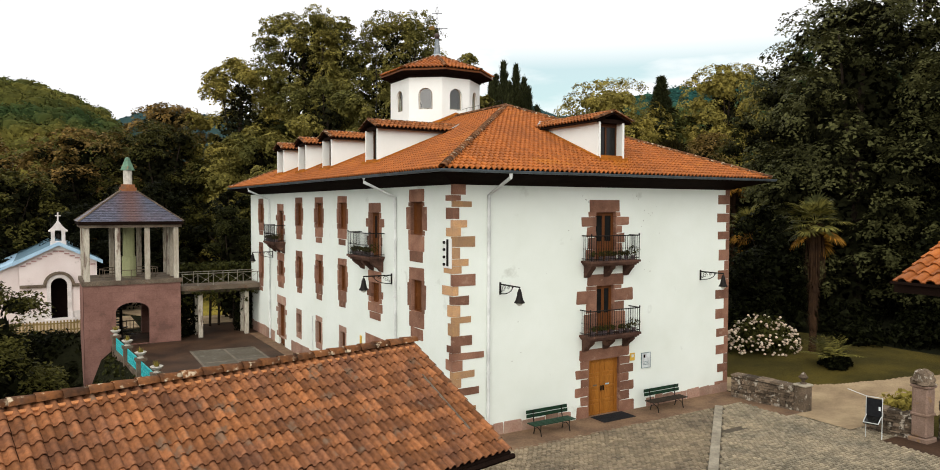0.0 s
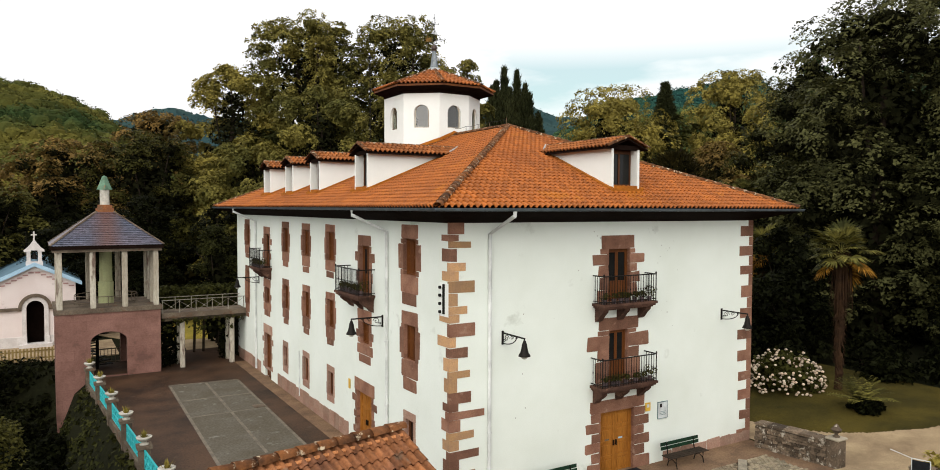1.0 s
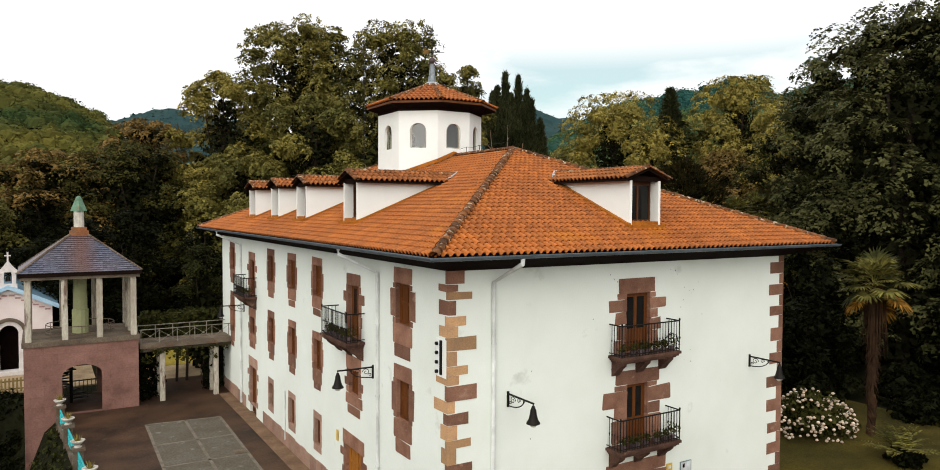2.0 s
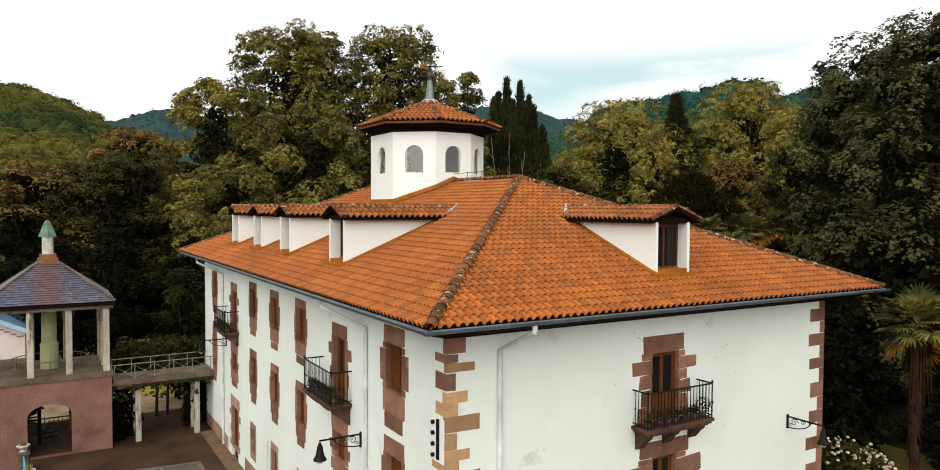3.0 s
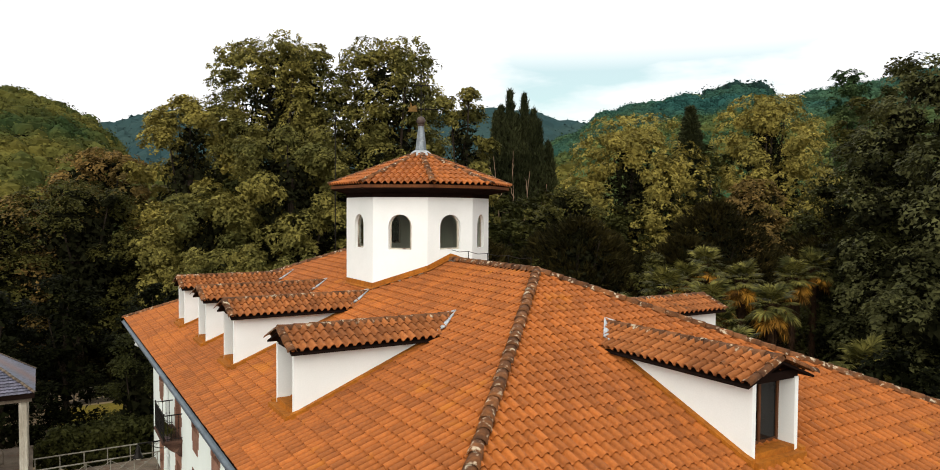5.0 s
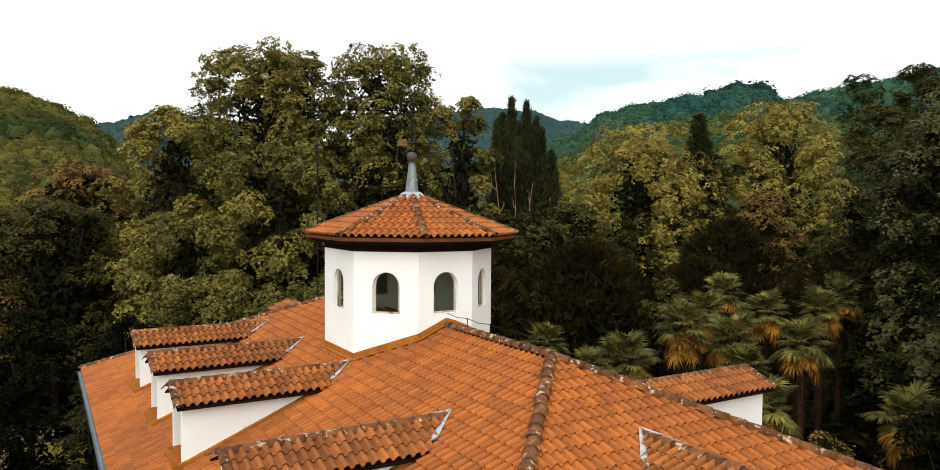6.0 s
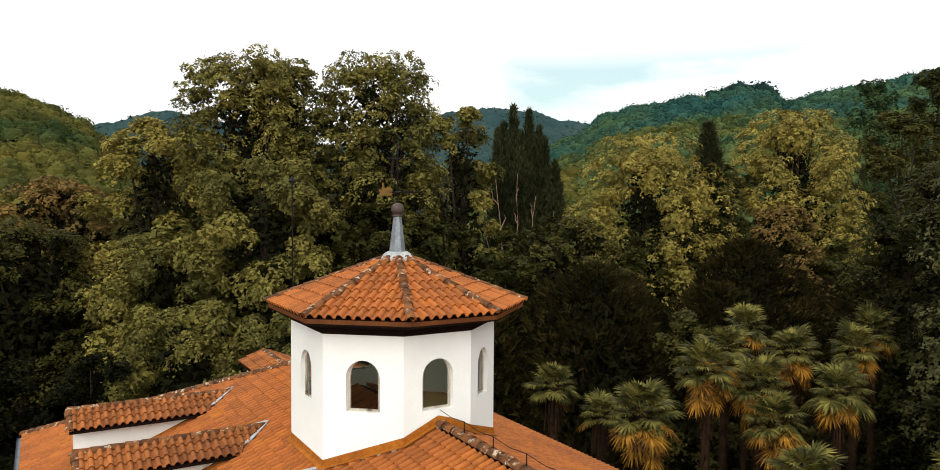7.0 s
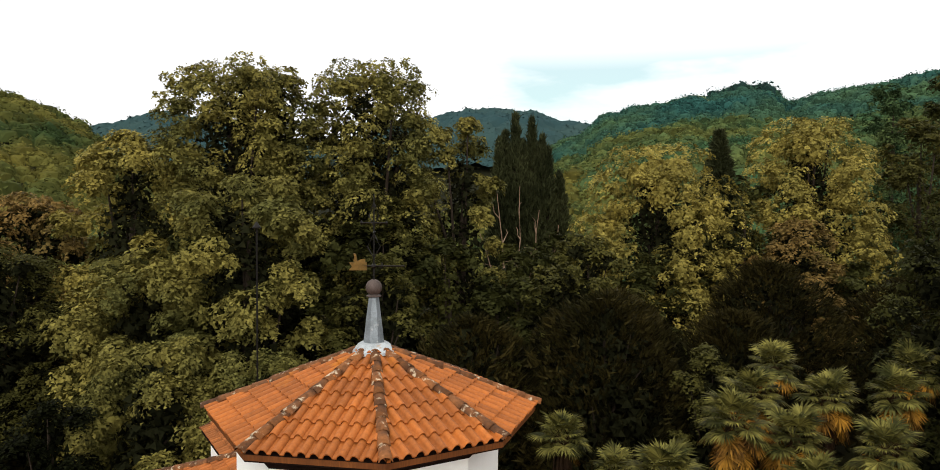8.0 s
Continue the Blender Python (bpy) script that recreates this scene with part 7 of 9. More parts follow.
part("back_panel", bm, M_MAT, lectern, "dark panel with a small white figure")
bm = bmesh.new()
vs = [bm.verts.new(m4 @ Vector(v)) for v in ((0, 0.02, 0.84), (0.50, 0.02, 0.84), (0.50, 0.45, 0.66), (0, 0.45, 0.66), (0, 0.02, 0.80), (0.50, 0.02, 0.80), (0.50, 0.45, 0.62), (0, 0.45, 0.62))]
for f in ((0, 1, 2, 3), (7, 6, 5, 4), (0, 4, 5, 1), (1, 5, 6, 2), (2, 6, 7, 3), (3, 7, 4, 0)):
    bm.faces.new([vs[i] for i in f])
part("tilted_panel", bm, M_GLASS_DARK, lectern)
bm = bmesh.new()
for a, b in (((0, 0.02, 0.86), (0, 0.45, 0.68)), ((0.50, 0.02, 0.86), (0.50, 0.45, 0.68)), ((0, 0.45, 0.68), (0.50, 0.45, 0.68))):
    tube(bm, [m4 @ Vector(a), m4 @ Vector(b)], 0.018, 6)
part("panel_rim", bm, M_PIPE, lectern)
bm = bmesh.new()
box(bm, 0.4, 0.47, 0.021, 0.025, 1.08, 1.22, m4)
part("label", bm, M_SIGN, lectern)


# ---- trees ----
def outline(kind, t):
    """Half-width of a crown, as a share of its radius, at the height share t."""
    if kind == "spire":
        return max(0.03, min(1.0, 0.5 + 1.2 * t) * (1 - t ** 2.2))
    if kind == "cone":
        return max(0.04, 1.0 - 0.96 * t)
    if kind == "plane":
        return (1 - abs(2 * t - 1) ** 5.0) ** 0.5 * (1.0 - 0.10 * t)
    return math.sqrt(max(0.0, 1 - ((t - 0.36) / 0.64) ** 2)) if t > 0.36 else 0.8 + 0.2 * t / 0.36


def feather_crown(at, profile, h, r, base, rng, count, size, rise):
    """A conifer's crown: branch tips over its outline, each a plume of narrow upswept sprays round a dark middle."""
    n = count // 11
    t = np.sort(rng.uniform(0, 1, n)) ** 0.85
    a = rng.uniform(0, 6.2832, n)
    lobed = 1 + 0.16 * np.sin(3 * a + 5 * t + rng.uniform(0, 6)) + 0.12 * np.sin(7 * a - 9 * t)
    q = r * np.array([outline(profile, k) for k in t]) * lobed * np.where(rng.random(n) < 0.25, rng.uniform(0.3, 0.8, n), rng.uniform(0.85, 1.06, n))
    c = np.stack([q * np.cos(a), q * np.sin(a), base + t * (h - base - size * 0.6)], axis=1)
    up = np.stack([np.cos(a), np.sin(a), np.full(n, rise)], axis=1) + rng.normal(size=(n, 3)) * 0.18
    C, U = np.repeat(c, 11, axis=0), np.repeat(up, 11, axis=0)
    U = U + rng.normal(size=U.shape) * 0.42
    U /= np.linalg.norm(U, axis=1, keepdims=True)
    side = np.cross(U, rng.normal(size=U.shape))
    side /= np.linalg.norm(side, axis=1, keepdims=True)
    long = (size * rng.uniform(0.5, 1.25, len(C)))[:, None]
    P = C + rng.normal(size=C.shape) * size * 0.22 + np.array(at)
    tri = np.stack([P - side * long * 0.13 - U * long * 0.3, P + side * long * 0.13 - U * long * 0.2, P + U * long * 0.7], axis=1)
    return tri.reshape(-1, 3)


def bough_crown(kind, h, r, base, rng, count, close):
    """A broad crown as boughs set round the trunk up its height, and leafy heads bulging up and out of each bough."""
    tall = h - base
    boughs, heads = [], []
    for k in range(count):
        t = (k + rng.uniform(0.2, 0.8)) / count
        a = k * 2.39996 + rng.uniform(-0.5, 0.5)
        w = r * rng.uniform(0.27, 0.43) * (1.06 - 0.25 * t)
        q = max(0.0, r * outline(kind, t) - w * rng.uniform(0.75, 1.05))
        z = min(base + t * tall, h - w * 0.95)
        boughs.append((q * math.cos(a), q * math.sin(a), z, w, w * rng.uniform(0.75, 0.95)))
        away = np.array((math.cos(a) * 0.55, math.sin(a) * 0.55, 0.35))
        for i in range(8):
            d = rng.normal(size=3) * 0.8 + away
            d[2] = max(d[2], -0.35)
            d /= np.linalg.norm(d)
            c = w * rng.uniform(0.34, 0.52) * close
            heads.append((q * math.cos(a) + d[0] * w * 0.72, q * math.sin(a) + d[1] * w * 0.72, min(z + d[2] * w * 0.72, h - c * 0.8), c, c * rng.uniform(0.7, 0.9)))
    return boughs, heads


def bough_leaves(at, boughs, heads, rng, spray, leaf, total, lay):
    """Sprays of leaves lying in tiers over the heads, and coarse foliage inside the boughs."""
    H = np.array(heads)
    H[:, :3] += at
    per = 13
    area = H[:, 3] * H[:, 4]
    share = np.maximum(4, (area / area.sum() * total / per * 1.5).astype(int))
    cs, ds = [], []
    for i, (cx, cy, cz, rx, rz) in enumerate(H):
        d = rng.normal(size=(share[i] * 2, 3))
        d /= np.linalg.norm(d, axis=1, keepdims=True)
        d = d[d[:, 2] > rng.uniform(-0.75, 0.25, len(d))][:share[i]]
        p = np.array((cx, cy, cz)) + d * np.array((rx, rx, rz)) * rng.uniform(0.8, 1.12, (len(d), 1))
        gap = np.linalg.norm(H[:, :3] - (cx, cy, cz), axis=1) < H[:, 3] + rx
        gap[i] = False
        for ox, oy, oz, sx, sz in H[gap]:
            out = ((p[:, 0] - ox) / sx) ** 2 + ((p[:, 1] - oy) / sx) ** 2 + ((p[:, 2] - oz) / sz) ** 2 > 0.6
            p, d = p[out], d[out]
        cs.append(p)
        ds.append(d)
    c, d = np.concatenate(cs), np.concatenate(ds)
    m = len(c)
    nrm = d * 0.75 + np.array((0, 0, lay)) + rng.normal(size=(m, 3)) * 0.22
    nrm /= np.linalg.norm(nrm, axis=1, keepdims=True)
    u = np.cross(nrm, rng.normal(size=(m, 3)))
    u /= np.linalg.norm(u, axis=1, keepdims=True)
    v = np.cross(nrm, u)
    N, U, V = (np.repeat(q, per, axis=0) for q in (nrm, u, v))
    rad = np.sqrt(rng.uniform(0, 1, m * per))
    ang = rng.uniform(0, 6.2832, m * per)
    big = np.repeat(spray * rng.uniform(0.6, 1.35, m), per)
    P = np.repeat(c, per, axis=0) + U * (big * rad * np.cos(ang))[:, None] + V * (big * rad * np.sin(ang))[:, None] * 0.75
    P += N * (rng.normal(size=m * per) * big * 0.08 - big * 0.55 * rad ** 2)[:, None]
    ln = N + rng.normal(size=P.shape) * 0.22
    ln /= np.linalg.norm(ln, axis=1, keepdims=True)
    a = np.cross(ln, rng.normal(size=P.shape))
    a /= np.linalg.norm(a, axis=1, keepdims=True)
    b = np.cross(ln, a)
    s = leaf * rng.uniform(0.6, 1.35, len(P))[:, None]
    tri = np.stack([P - a * s, P + a * s * 0.75 + b * s * 0.75, P + a * s * 0.55 - b * s * 0.8], axis=1).reshape(-1, 3)
    inner = []
    for cx, cy, cz, rx, rz in boughs:
        q = leaf_cloud([(0.0, 0.0, 0.0)], [1.0], int(34 * rx * rz) + 24, 0.24, rng).reshape(-1, 3, 3)
        mid = q.mean(axis=1, keepdims=True)
        inner.append((q - mid + mid * np.array((rx, rx, rz)) * 0.55 + np.array(at) + np.array((cx, cy, cz))).reshape(-1, 3))
    return tri, inner


def tree(at, h, r, mat, label, kind="plane", base=None, lobes=22, leaf=0.16, spray=0.55, dens=1.3, lay=1.0, close=1.0, seed=1, trunk_r=None, limbs=4, name="tree", category="tree", bark=None):
    rng = np.random.default_rng(seed)
    x, y = at[:2]
    z = at[2] if len(at) > 2 else ground_z(x, y) - 0.1
    t = thing(name, (x, y, z), label, category)
    base = h * 0.3 if base is None else base
    trunk_r = trunk_r or 0.022 * h
    broad = kind in ("plane", "round")
    boughs, heads = bough_crown(kind, h, r, base, rng, lobes, close)
    bm = bmesh.new()
    top = h * 0.8
    pts = [(x + 0.25 * math.sin(k * 1.7 + seed) * k / 5, y + 0.25 * math.cos(k * 1.3 + seed) * k / 5, z + top * k / 5 - (0.3 if k == 0 else 0)) for k in range(6)]
    tube(bm, pts, trunk_r, 8, trunk_r * 0.3)
    for k in range(limbs):
        bx, by, bz, bw, bh = boughs[-1 - 3 * k % len(boughs)]
        s = Vector(pts[1 + k % 3])
        e = Vector((x + bx, y + by, z + bz))
        m = (s + e) / 2 + Vector((0, 0, -0.06 * (e - s).length))
        tube(bm, [s, m, e], trunk_r * 0.42, 5, trunk_r * 0.1)
    part("trunk", bm, bark or M_BARK, t)
    if broad:
        total = int(110 * dens * r * (h - base) / (leaf / 0.16) ** 2) + 1500
        outer, inside = bough_leaves((x, y, z), boughs, heads, rng, spray, leaf, total, lay)
        # bare: inner leaves painted near-black for shade, except in the lit boughs
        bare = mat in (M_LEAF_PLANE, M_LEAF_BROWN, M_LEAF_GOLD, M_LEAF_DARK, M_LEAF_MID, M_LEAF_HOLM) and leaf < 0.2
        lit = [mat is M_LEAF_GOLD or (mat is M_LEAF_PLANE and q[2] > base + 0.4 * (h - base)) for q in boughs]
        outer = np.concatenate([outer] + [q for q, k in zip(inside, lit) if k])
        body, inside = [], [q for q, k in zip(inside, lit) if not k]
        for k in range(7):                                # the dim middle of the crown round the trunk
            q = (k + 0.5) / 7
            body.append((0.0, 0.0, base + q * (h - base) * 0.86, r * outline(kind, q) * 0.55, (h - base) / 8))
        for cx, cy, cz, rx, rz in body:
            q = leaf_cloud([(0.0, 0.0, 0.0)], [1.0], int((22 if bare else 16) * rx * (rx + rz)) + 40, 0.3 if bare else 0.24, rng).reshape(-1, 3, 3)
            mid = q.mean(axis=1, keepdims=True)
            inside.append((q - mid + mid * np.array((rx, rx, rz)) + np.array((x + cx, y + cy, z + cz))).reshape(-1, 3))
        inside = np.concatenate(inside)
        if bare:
            link_mesh("inner_crown", leaf_mesh("inner_crown", inside), M_INNER_SHADE, t, "inner leaves in a near-black colour for the crown's shade")
        else:
            outer = np.concatenate([outer, inside])
    else:
        outer = feather_crown((x, y, z), "round" if kind == "yew" else kind, h, r, base, rng, int(130 * dens * r * (h - base)), spray, lay)
        inside = []
        for k in range(9):                                # the middle round the trunk, in the painted near-black shade
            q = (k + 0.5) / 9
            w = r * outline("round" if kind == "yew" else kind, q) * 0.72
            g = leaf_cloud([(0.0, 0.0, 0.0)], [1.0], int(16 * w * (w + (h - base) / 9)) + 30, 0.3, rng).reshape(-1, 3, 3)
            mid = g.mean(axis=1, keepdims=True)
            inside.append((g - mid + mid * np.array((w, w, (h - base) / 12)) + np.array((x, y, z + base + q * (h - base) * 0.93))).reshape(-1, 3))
        link_mesh("inner_crown", leaf_mesh("inner_crown", np.concatenate(inside)), M_INNER_SHADE, t, "inner needles in a near-black colour for the crown's shade")
    link_mesh("crown", leaf_mesh("crown", outer), mat, t)
    return t


PLANE = "tall plane tree with a dense clumpy olive green crown"
# the tall group behind the house
tree((29.2, 88.8), 33.0, 7.0, M_LEAF_PLANE, PLANE, base=11, lobes=54, leaf=0.14, dens=1.9, close=1.12, lay=0.5, seed=2)
tree((40.2, 84.5), 33.2, 7.2, M_LEAF_PLANE, PLANE, base=12, lobes=54, leaf=0.14, dens=1.9, close=1.12, lay=0.5, seed=3)
tree((33.0, 88.4), 32.3, 3.6, M_LEAF_PLANE, "slender plane tree with a high olive green tuft", base=18, lobes=20, dens=2.0, close=1.08, lay=0.5, seed=18)
tree((48.4, 82.5), 28.6, 4.2, M_LEAF_PLANE, PLANE, base=2, lobes=24, dens=2.0, close=1.08, lay=0.5, seed=4)
tree((21.5, 90.0), 26.5, 6.6, M_LEAF_GOLD, "tall plane tree with a yellowish green crown", kind="round", base=2, lobes=26, dens=2.3, close=1.2, lay=0.5, seed=5)
tree((27.2, 75.6), 22.5, 5.8, M_LEAF_PLANE, "plane tree with low spreading olive green branches", base=1, lobes=28, dens=2.0, close=1.08, lay=0.5, seed=6)
tree((14.0, 96.0), 21.5, 7.0, M_LEAF_BROWN, "broad tree with a bronzed brown-green crown", kind="round", base=1.5, lobes=30, dens=2.0, close=1.15, lay=0.5, seed=7)
tree((21.5, 80.0), 17.5, 6.5, M_LEAF_PLANE, "broad leafy tree with olive green foliage", kind="round", base=0.6, lobes=26, dens=2.0, close=1.08, lay=0.5, seed=8)
# two trees added in dark leaf colours to darken the planes' lower halves
tree((40.0, 80.5), 21.5, 5.6, M_LEAF_MID, "dark olive tree added as the planes' shaded lower crown", kind="round", base=0.8, lobes=24, seed=16)
tree((32.0, 83.5), 20.5, 4.8, M_LEAF_DARK, "very dark tree added as the planes' shaded lower crown", kind="round", base=0.8, lobes=22, seed=17)
tree((36.0, 73.0), 17.0, 5.0, M_LEAF_MID, "leafy tree with dark green foliage behind the house", kind="round", base=0.6, seed=9)
tree((11.5, 85.0), 18.0, 6.6, M_LEAF_MID, "broad leafy tree with dark olive green foliage", kind="round", base=5.0, leaf=0.12, seed=10)
tree((4.0, 86.0), 17.0, 7.0, M_LEAF_BROWN, "broad tree with a yellow-brown green crown", kind="round", base=1, seed=11)
tree((-6.0, 90.0), 17.0, 8.0, M_LEAF_BROWN, "broad tree with a yellowish brown-green crown", kind="round", base=1, seed=12)
tree((-2.0, 78.0), 12.0, 5.5, M_LEAF_MID, "leafy tree with dark green foliage beside the chapel", kind="round", base=0.6, seed=13)
tree((-12.0, 74.0), 14.0, 6.5, M_LEAF_BROWN, "broad tree with a bronzed brown-green crown", kind="round", base=0.8, seed=14)
# trees added in near-black leaf for the deep shade below the canopy
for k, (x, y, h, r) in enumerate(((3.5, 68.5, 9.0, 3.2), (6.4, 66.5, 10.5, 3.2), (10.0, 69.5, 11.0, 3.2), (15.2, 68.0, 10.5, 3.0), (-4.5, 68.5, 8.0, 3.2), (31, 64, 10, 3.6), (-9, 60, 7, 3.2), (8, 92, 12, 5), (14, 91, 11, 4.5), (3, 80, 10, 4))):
    tree((x, y), h, r, M_LEAF_SHADE, "near-black tree filling the shade of the back garden", kind="round", base=0.4, lobes=16, leaf=0.11, dens=0.9, seed=180 + k)
for k, (x, y, h, r) in enumerate(((20.5, 69.5, 13, 4.6), (26, 67, 12, 4.2))):
    tree((x, y), h, r, M_LEAF_PLANE, "low leafy tree with drooping olive green sprays", kind="round", base=0.4, lobes=20, leaf=0.12, dens=2.0, close=1.08, lay=0.5, seed=190 + k)
tree((13.0, 57.2), 8.8, 1.9, M_LEAF_DARK, "small clipped dark green tree behind the footbridge", kind="round", base=0.5, lobes=16, leaf=0.075, seed=15)
for k, (x, y, h, r) in enumerate(((34, 97, 29, 6.5), (26, 98, 27, 6.5), (35, 90.5, 29, 5), (41, 94, 28, 6), (47, 92, 23, 5.5), (37, 79, 20, 5), (24, 83, 19, 5), (47.5, 75, 15, 4.5), (53, 80, 17, 5), (60, 83, 18, 5), (66, 77, 16, 5), (57, 69, 13, 4.5), (79.5, 82, 23, 6), (87, 82, 24, 5.5), (87, 68, 15, 5.5), (104, 84, 22, 7), (5, 98, 14, 7), (44, 77, 18, 4.5))):
    tree((x, y), h, r, M_LEAF_DARK, "dense dark green park tree behind the taller ones", kind="round", base=0.4, lobes=15, leaf=0.26, dens=0.45, seed=210 + k, limbs=2)
# cypress group and a dead tree before it
for k, (off, h, r) in enumerate(((-0.7, 31.6, 2.2), (1.5, 31.2, 2.2), (-2.6, 28.8, 1.9), (4.9, 24.8, 2.3), (3.2, 27.8, 2.2), (-1.7, 29.6, 2.2), (2.5, 29.2, 2.2), (0.4, 28.5, 2.8))):
    tree((64.5 + 0.859 * off, 96.2 - 0.512 * off + 0.4 * (k % 2)), h, r, M_LEAF_CYP, "dark narrow cypress with a pointed crown", kind="spire", base=0.5, spray=0.7, dens=1.25, lay=1.7, seed=20 + k, limbs=0, name="cypress")
bare = thing("dead_tree", (58.5, 88, 0), "leafless pale dead tree with broken limbs", "tree")
bm = bmesh.new()
rnd = random.Random(29)
for k, (dx, top) in enumerate(((0, 22.5), (-1.4, 21.8), (1.3, 20.0), (2.6, 18.4), (-2.2, 17.5))):
    pts = []
    for i in range(9):
        u = i / 8
        pts.append((58.5 + dx * (0.2 + 1.3 * u ** 1.5) + rnd.uniform(-0.3, 0.3) * u, 88 - dx * (0.1 + 0.8 * u) + rnd.uniform(-0.3, 0.3) * u, ground_z(58, 88) + (top - ground_z(58, 88)) * u))
    tube(bm, pts, 0.13, 6, 0.03)
    for i in (4, 5, 6, 7):
        s = Vector(pts[i])
        d = Vector((rnd.uniform(-1, 1), rnd.uniform(-1, 1), rnd.uniform(0.3, 1.1)))
        tube(bm, [s, s + d * 0.6, s + d * 1.0 + Vector((rnd.uniform(-0.4, 0.4), 0, 0.3)), s + d * 1.5 + Vector((rnd.uniform(-0.6, 0.6), 0, 0.2))], 0.06, 5, 0.015)
part("trunk", bm, M_BARK_PALE, bare)
# golden round tree and its neighbours
tree((72.6, 81.9), 27.2, 9.8, M_LEAF_GOLD, "large round tree with a golden green crown", kind="round", base=2, lobes=60, leaf=0.14, spray=0.45, dens=2.1, close=1.25, lay=0.55, seed=30)
tree((95.2, 79.2), 31.0, 9.4, M_LEAF_GOLD, "large round plane tree with golden green leaves", kind="round", base=2, lobes=56, leaf=0.15, spray=0.5, dens=2.1, close=1.25, lay=0.55, seed=31)
tree((110.0, 66.0), 25.0, 8.5, M_LEAF_DARK, "large leafy tree with dark green foliage", kind="round", base=2, lobes=26, leaf=0.17, seed=32)
tree((90.2, 88.5), 30.0, 6.5, M_LEAF_CYP, "dark conical fir tree", kind="cone", base=3, spray=0.7, dens=1.6, lay=0.5, seed=33, limbs=0)
for x, y, h, r, m, tone, s in ((115.0, 76.5, 31.0, 7.5, M_LEAF_MID, "dark olive", 38), (132.0, 89.5, 37.5, 8.5, M_HILL_MID, "fresh green", 39), (139.5, 84.0, 39.0, 7.0, M_LEAF_DARK, "very dark green", 140)):
    tree((x, y), h, r, m, "tall broad tree with a " + tone + " crown behind the park", kind="round", base=3, lobes=24, leaf=0.2, seed=s)
tree((83.0, 72.0), 19.5, 6.5, M_LEAF_BROWN, "leafy tree with bronzed foliage", kind="round", base=1, seed=34)
tree((58.0, 76.0), 18.0, 5.5, M_LEAF_MID, "leafy tree with dark green foliage", kind="round", base=0.8, seed=35)
tree((52.0, 72.0), 16.0, 5.0, M_LEAF_MID, "leafy tree with dark green foliage", kind="round", base=0.8, seed=36)
tree((48.9, 53.9), 12.2, 2.8, M_LEAF_MID, "small olive green tree with layered sprays behind the palms", kind="round", base=1, lobes=18, leaf=0.11, seed=37)
# dark yews behind the palms
YEW = "dark brownish yew with feathery layered branches"
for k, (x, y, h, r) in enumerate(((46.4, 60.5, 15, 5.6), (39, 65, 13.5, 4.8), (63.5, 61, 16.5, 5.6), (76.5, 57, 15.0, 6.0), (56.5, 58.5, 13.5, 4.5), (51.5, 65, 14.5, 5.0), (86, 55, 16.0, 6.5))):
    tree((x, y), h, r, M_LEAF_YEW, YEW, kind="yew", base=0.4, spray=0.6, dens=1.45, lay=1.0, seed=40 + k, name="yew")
# dark wood on the east side; its low trees take the painted-shade leaf
for k, (x, y, h, r, m) in enumerate(((51.0, 31.0, 23.5, 6.6, M_LEAF_HOLM), (58, 37.5, 25, 7.2, M_LEAF_HOLM), (54, 34.5, 13, 3.8, M_LEAF_SHADE), (44.5, 33.5, 8, 3.0, M_LEAF_SHADE), (54.5, 23, 28, 8.6, M_LEAF_HOLM),
                                     (62, 45, 21, 6.5, M_LEAF_DARK), (45, 20.5, 9, 3.5, M_LEAF_SHADE), (59.5, 29.5, 29, 8, M_LEAF_HOLM), (46, 13, 14, 5, M_LEAF_SHADE), (40.5, 30.5, 5.5, 2.6, M_LEAF_SHADE))):
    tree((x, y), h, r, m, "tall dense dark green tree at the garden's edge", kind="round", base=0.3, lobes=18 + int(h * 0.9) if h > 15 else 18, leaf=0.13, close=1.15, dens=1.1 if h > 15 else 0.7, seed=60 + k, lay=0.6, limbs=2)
tree((-1.2, 33.0), 9.6, 2.6, M_LEAF_MID, "olive-leaved tree in the sunken garden", kind="round", base=0.2, lobes=16, leaf=0.08, seed=80)


def shrub(at, r, h, mat, label, seed, leaf=0.12, name="shrub", per=26, n=60):
    rng = np.random.default_rng(seed)
    x, y = at
    z = ground_z(x, y) if len(at) == 2 else at[2]
    s = thing(name, (x, y, z), label, "shrub")
    d = rng.normal(size=(n, 3))
    d[:, 2] = np.abs(d[:, 2])
    d /= np.linalg.norm(d, axis=1, keepdims=True)
    k = rng.uniform(0.55, 1.0, (n, 1))
    c = np.array((x, y, z + 0.1)) + d * k * np.array((r, r, h)) * 0.9
    bm = bmesh.new()
    for q in c[:6]:
        tube(bm, [(x, y, z - 0.1), tuple((q + (x, y, z)) / 2), tuple(q)], 0.04, 5, 0.015)
    part("stem", bm, M_BARK, s)
    pts = leaf_cloud(c, rng.uniform(0.16, 0.34, n) * (r + h) / 2, per, leaf, rng)
    core = leaf_cloud([(x, y, z + h * 0.35)], [min(r, h) * 0.75], 160, leaf * 2, rng)
    link_mesh("foliage", leaf_mesh("foliage", np.concatenate([pts, core])), mat, s)
    return s, c


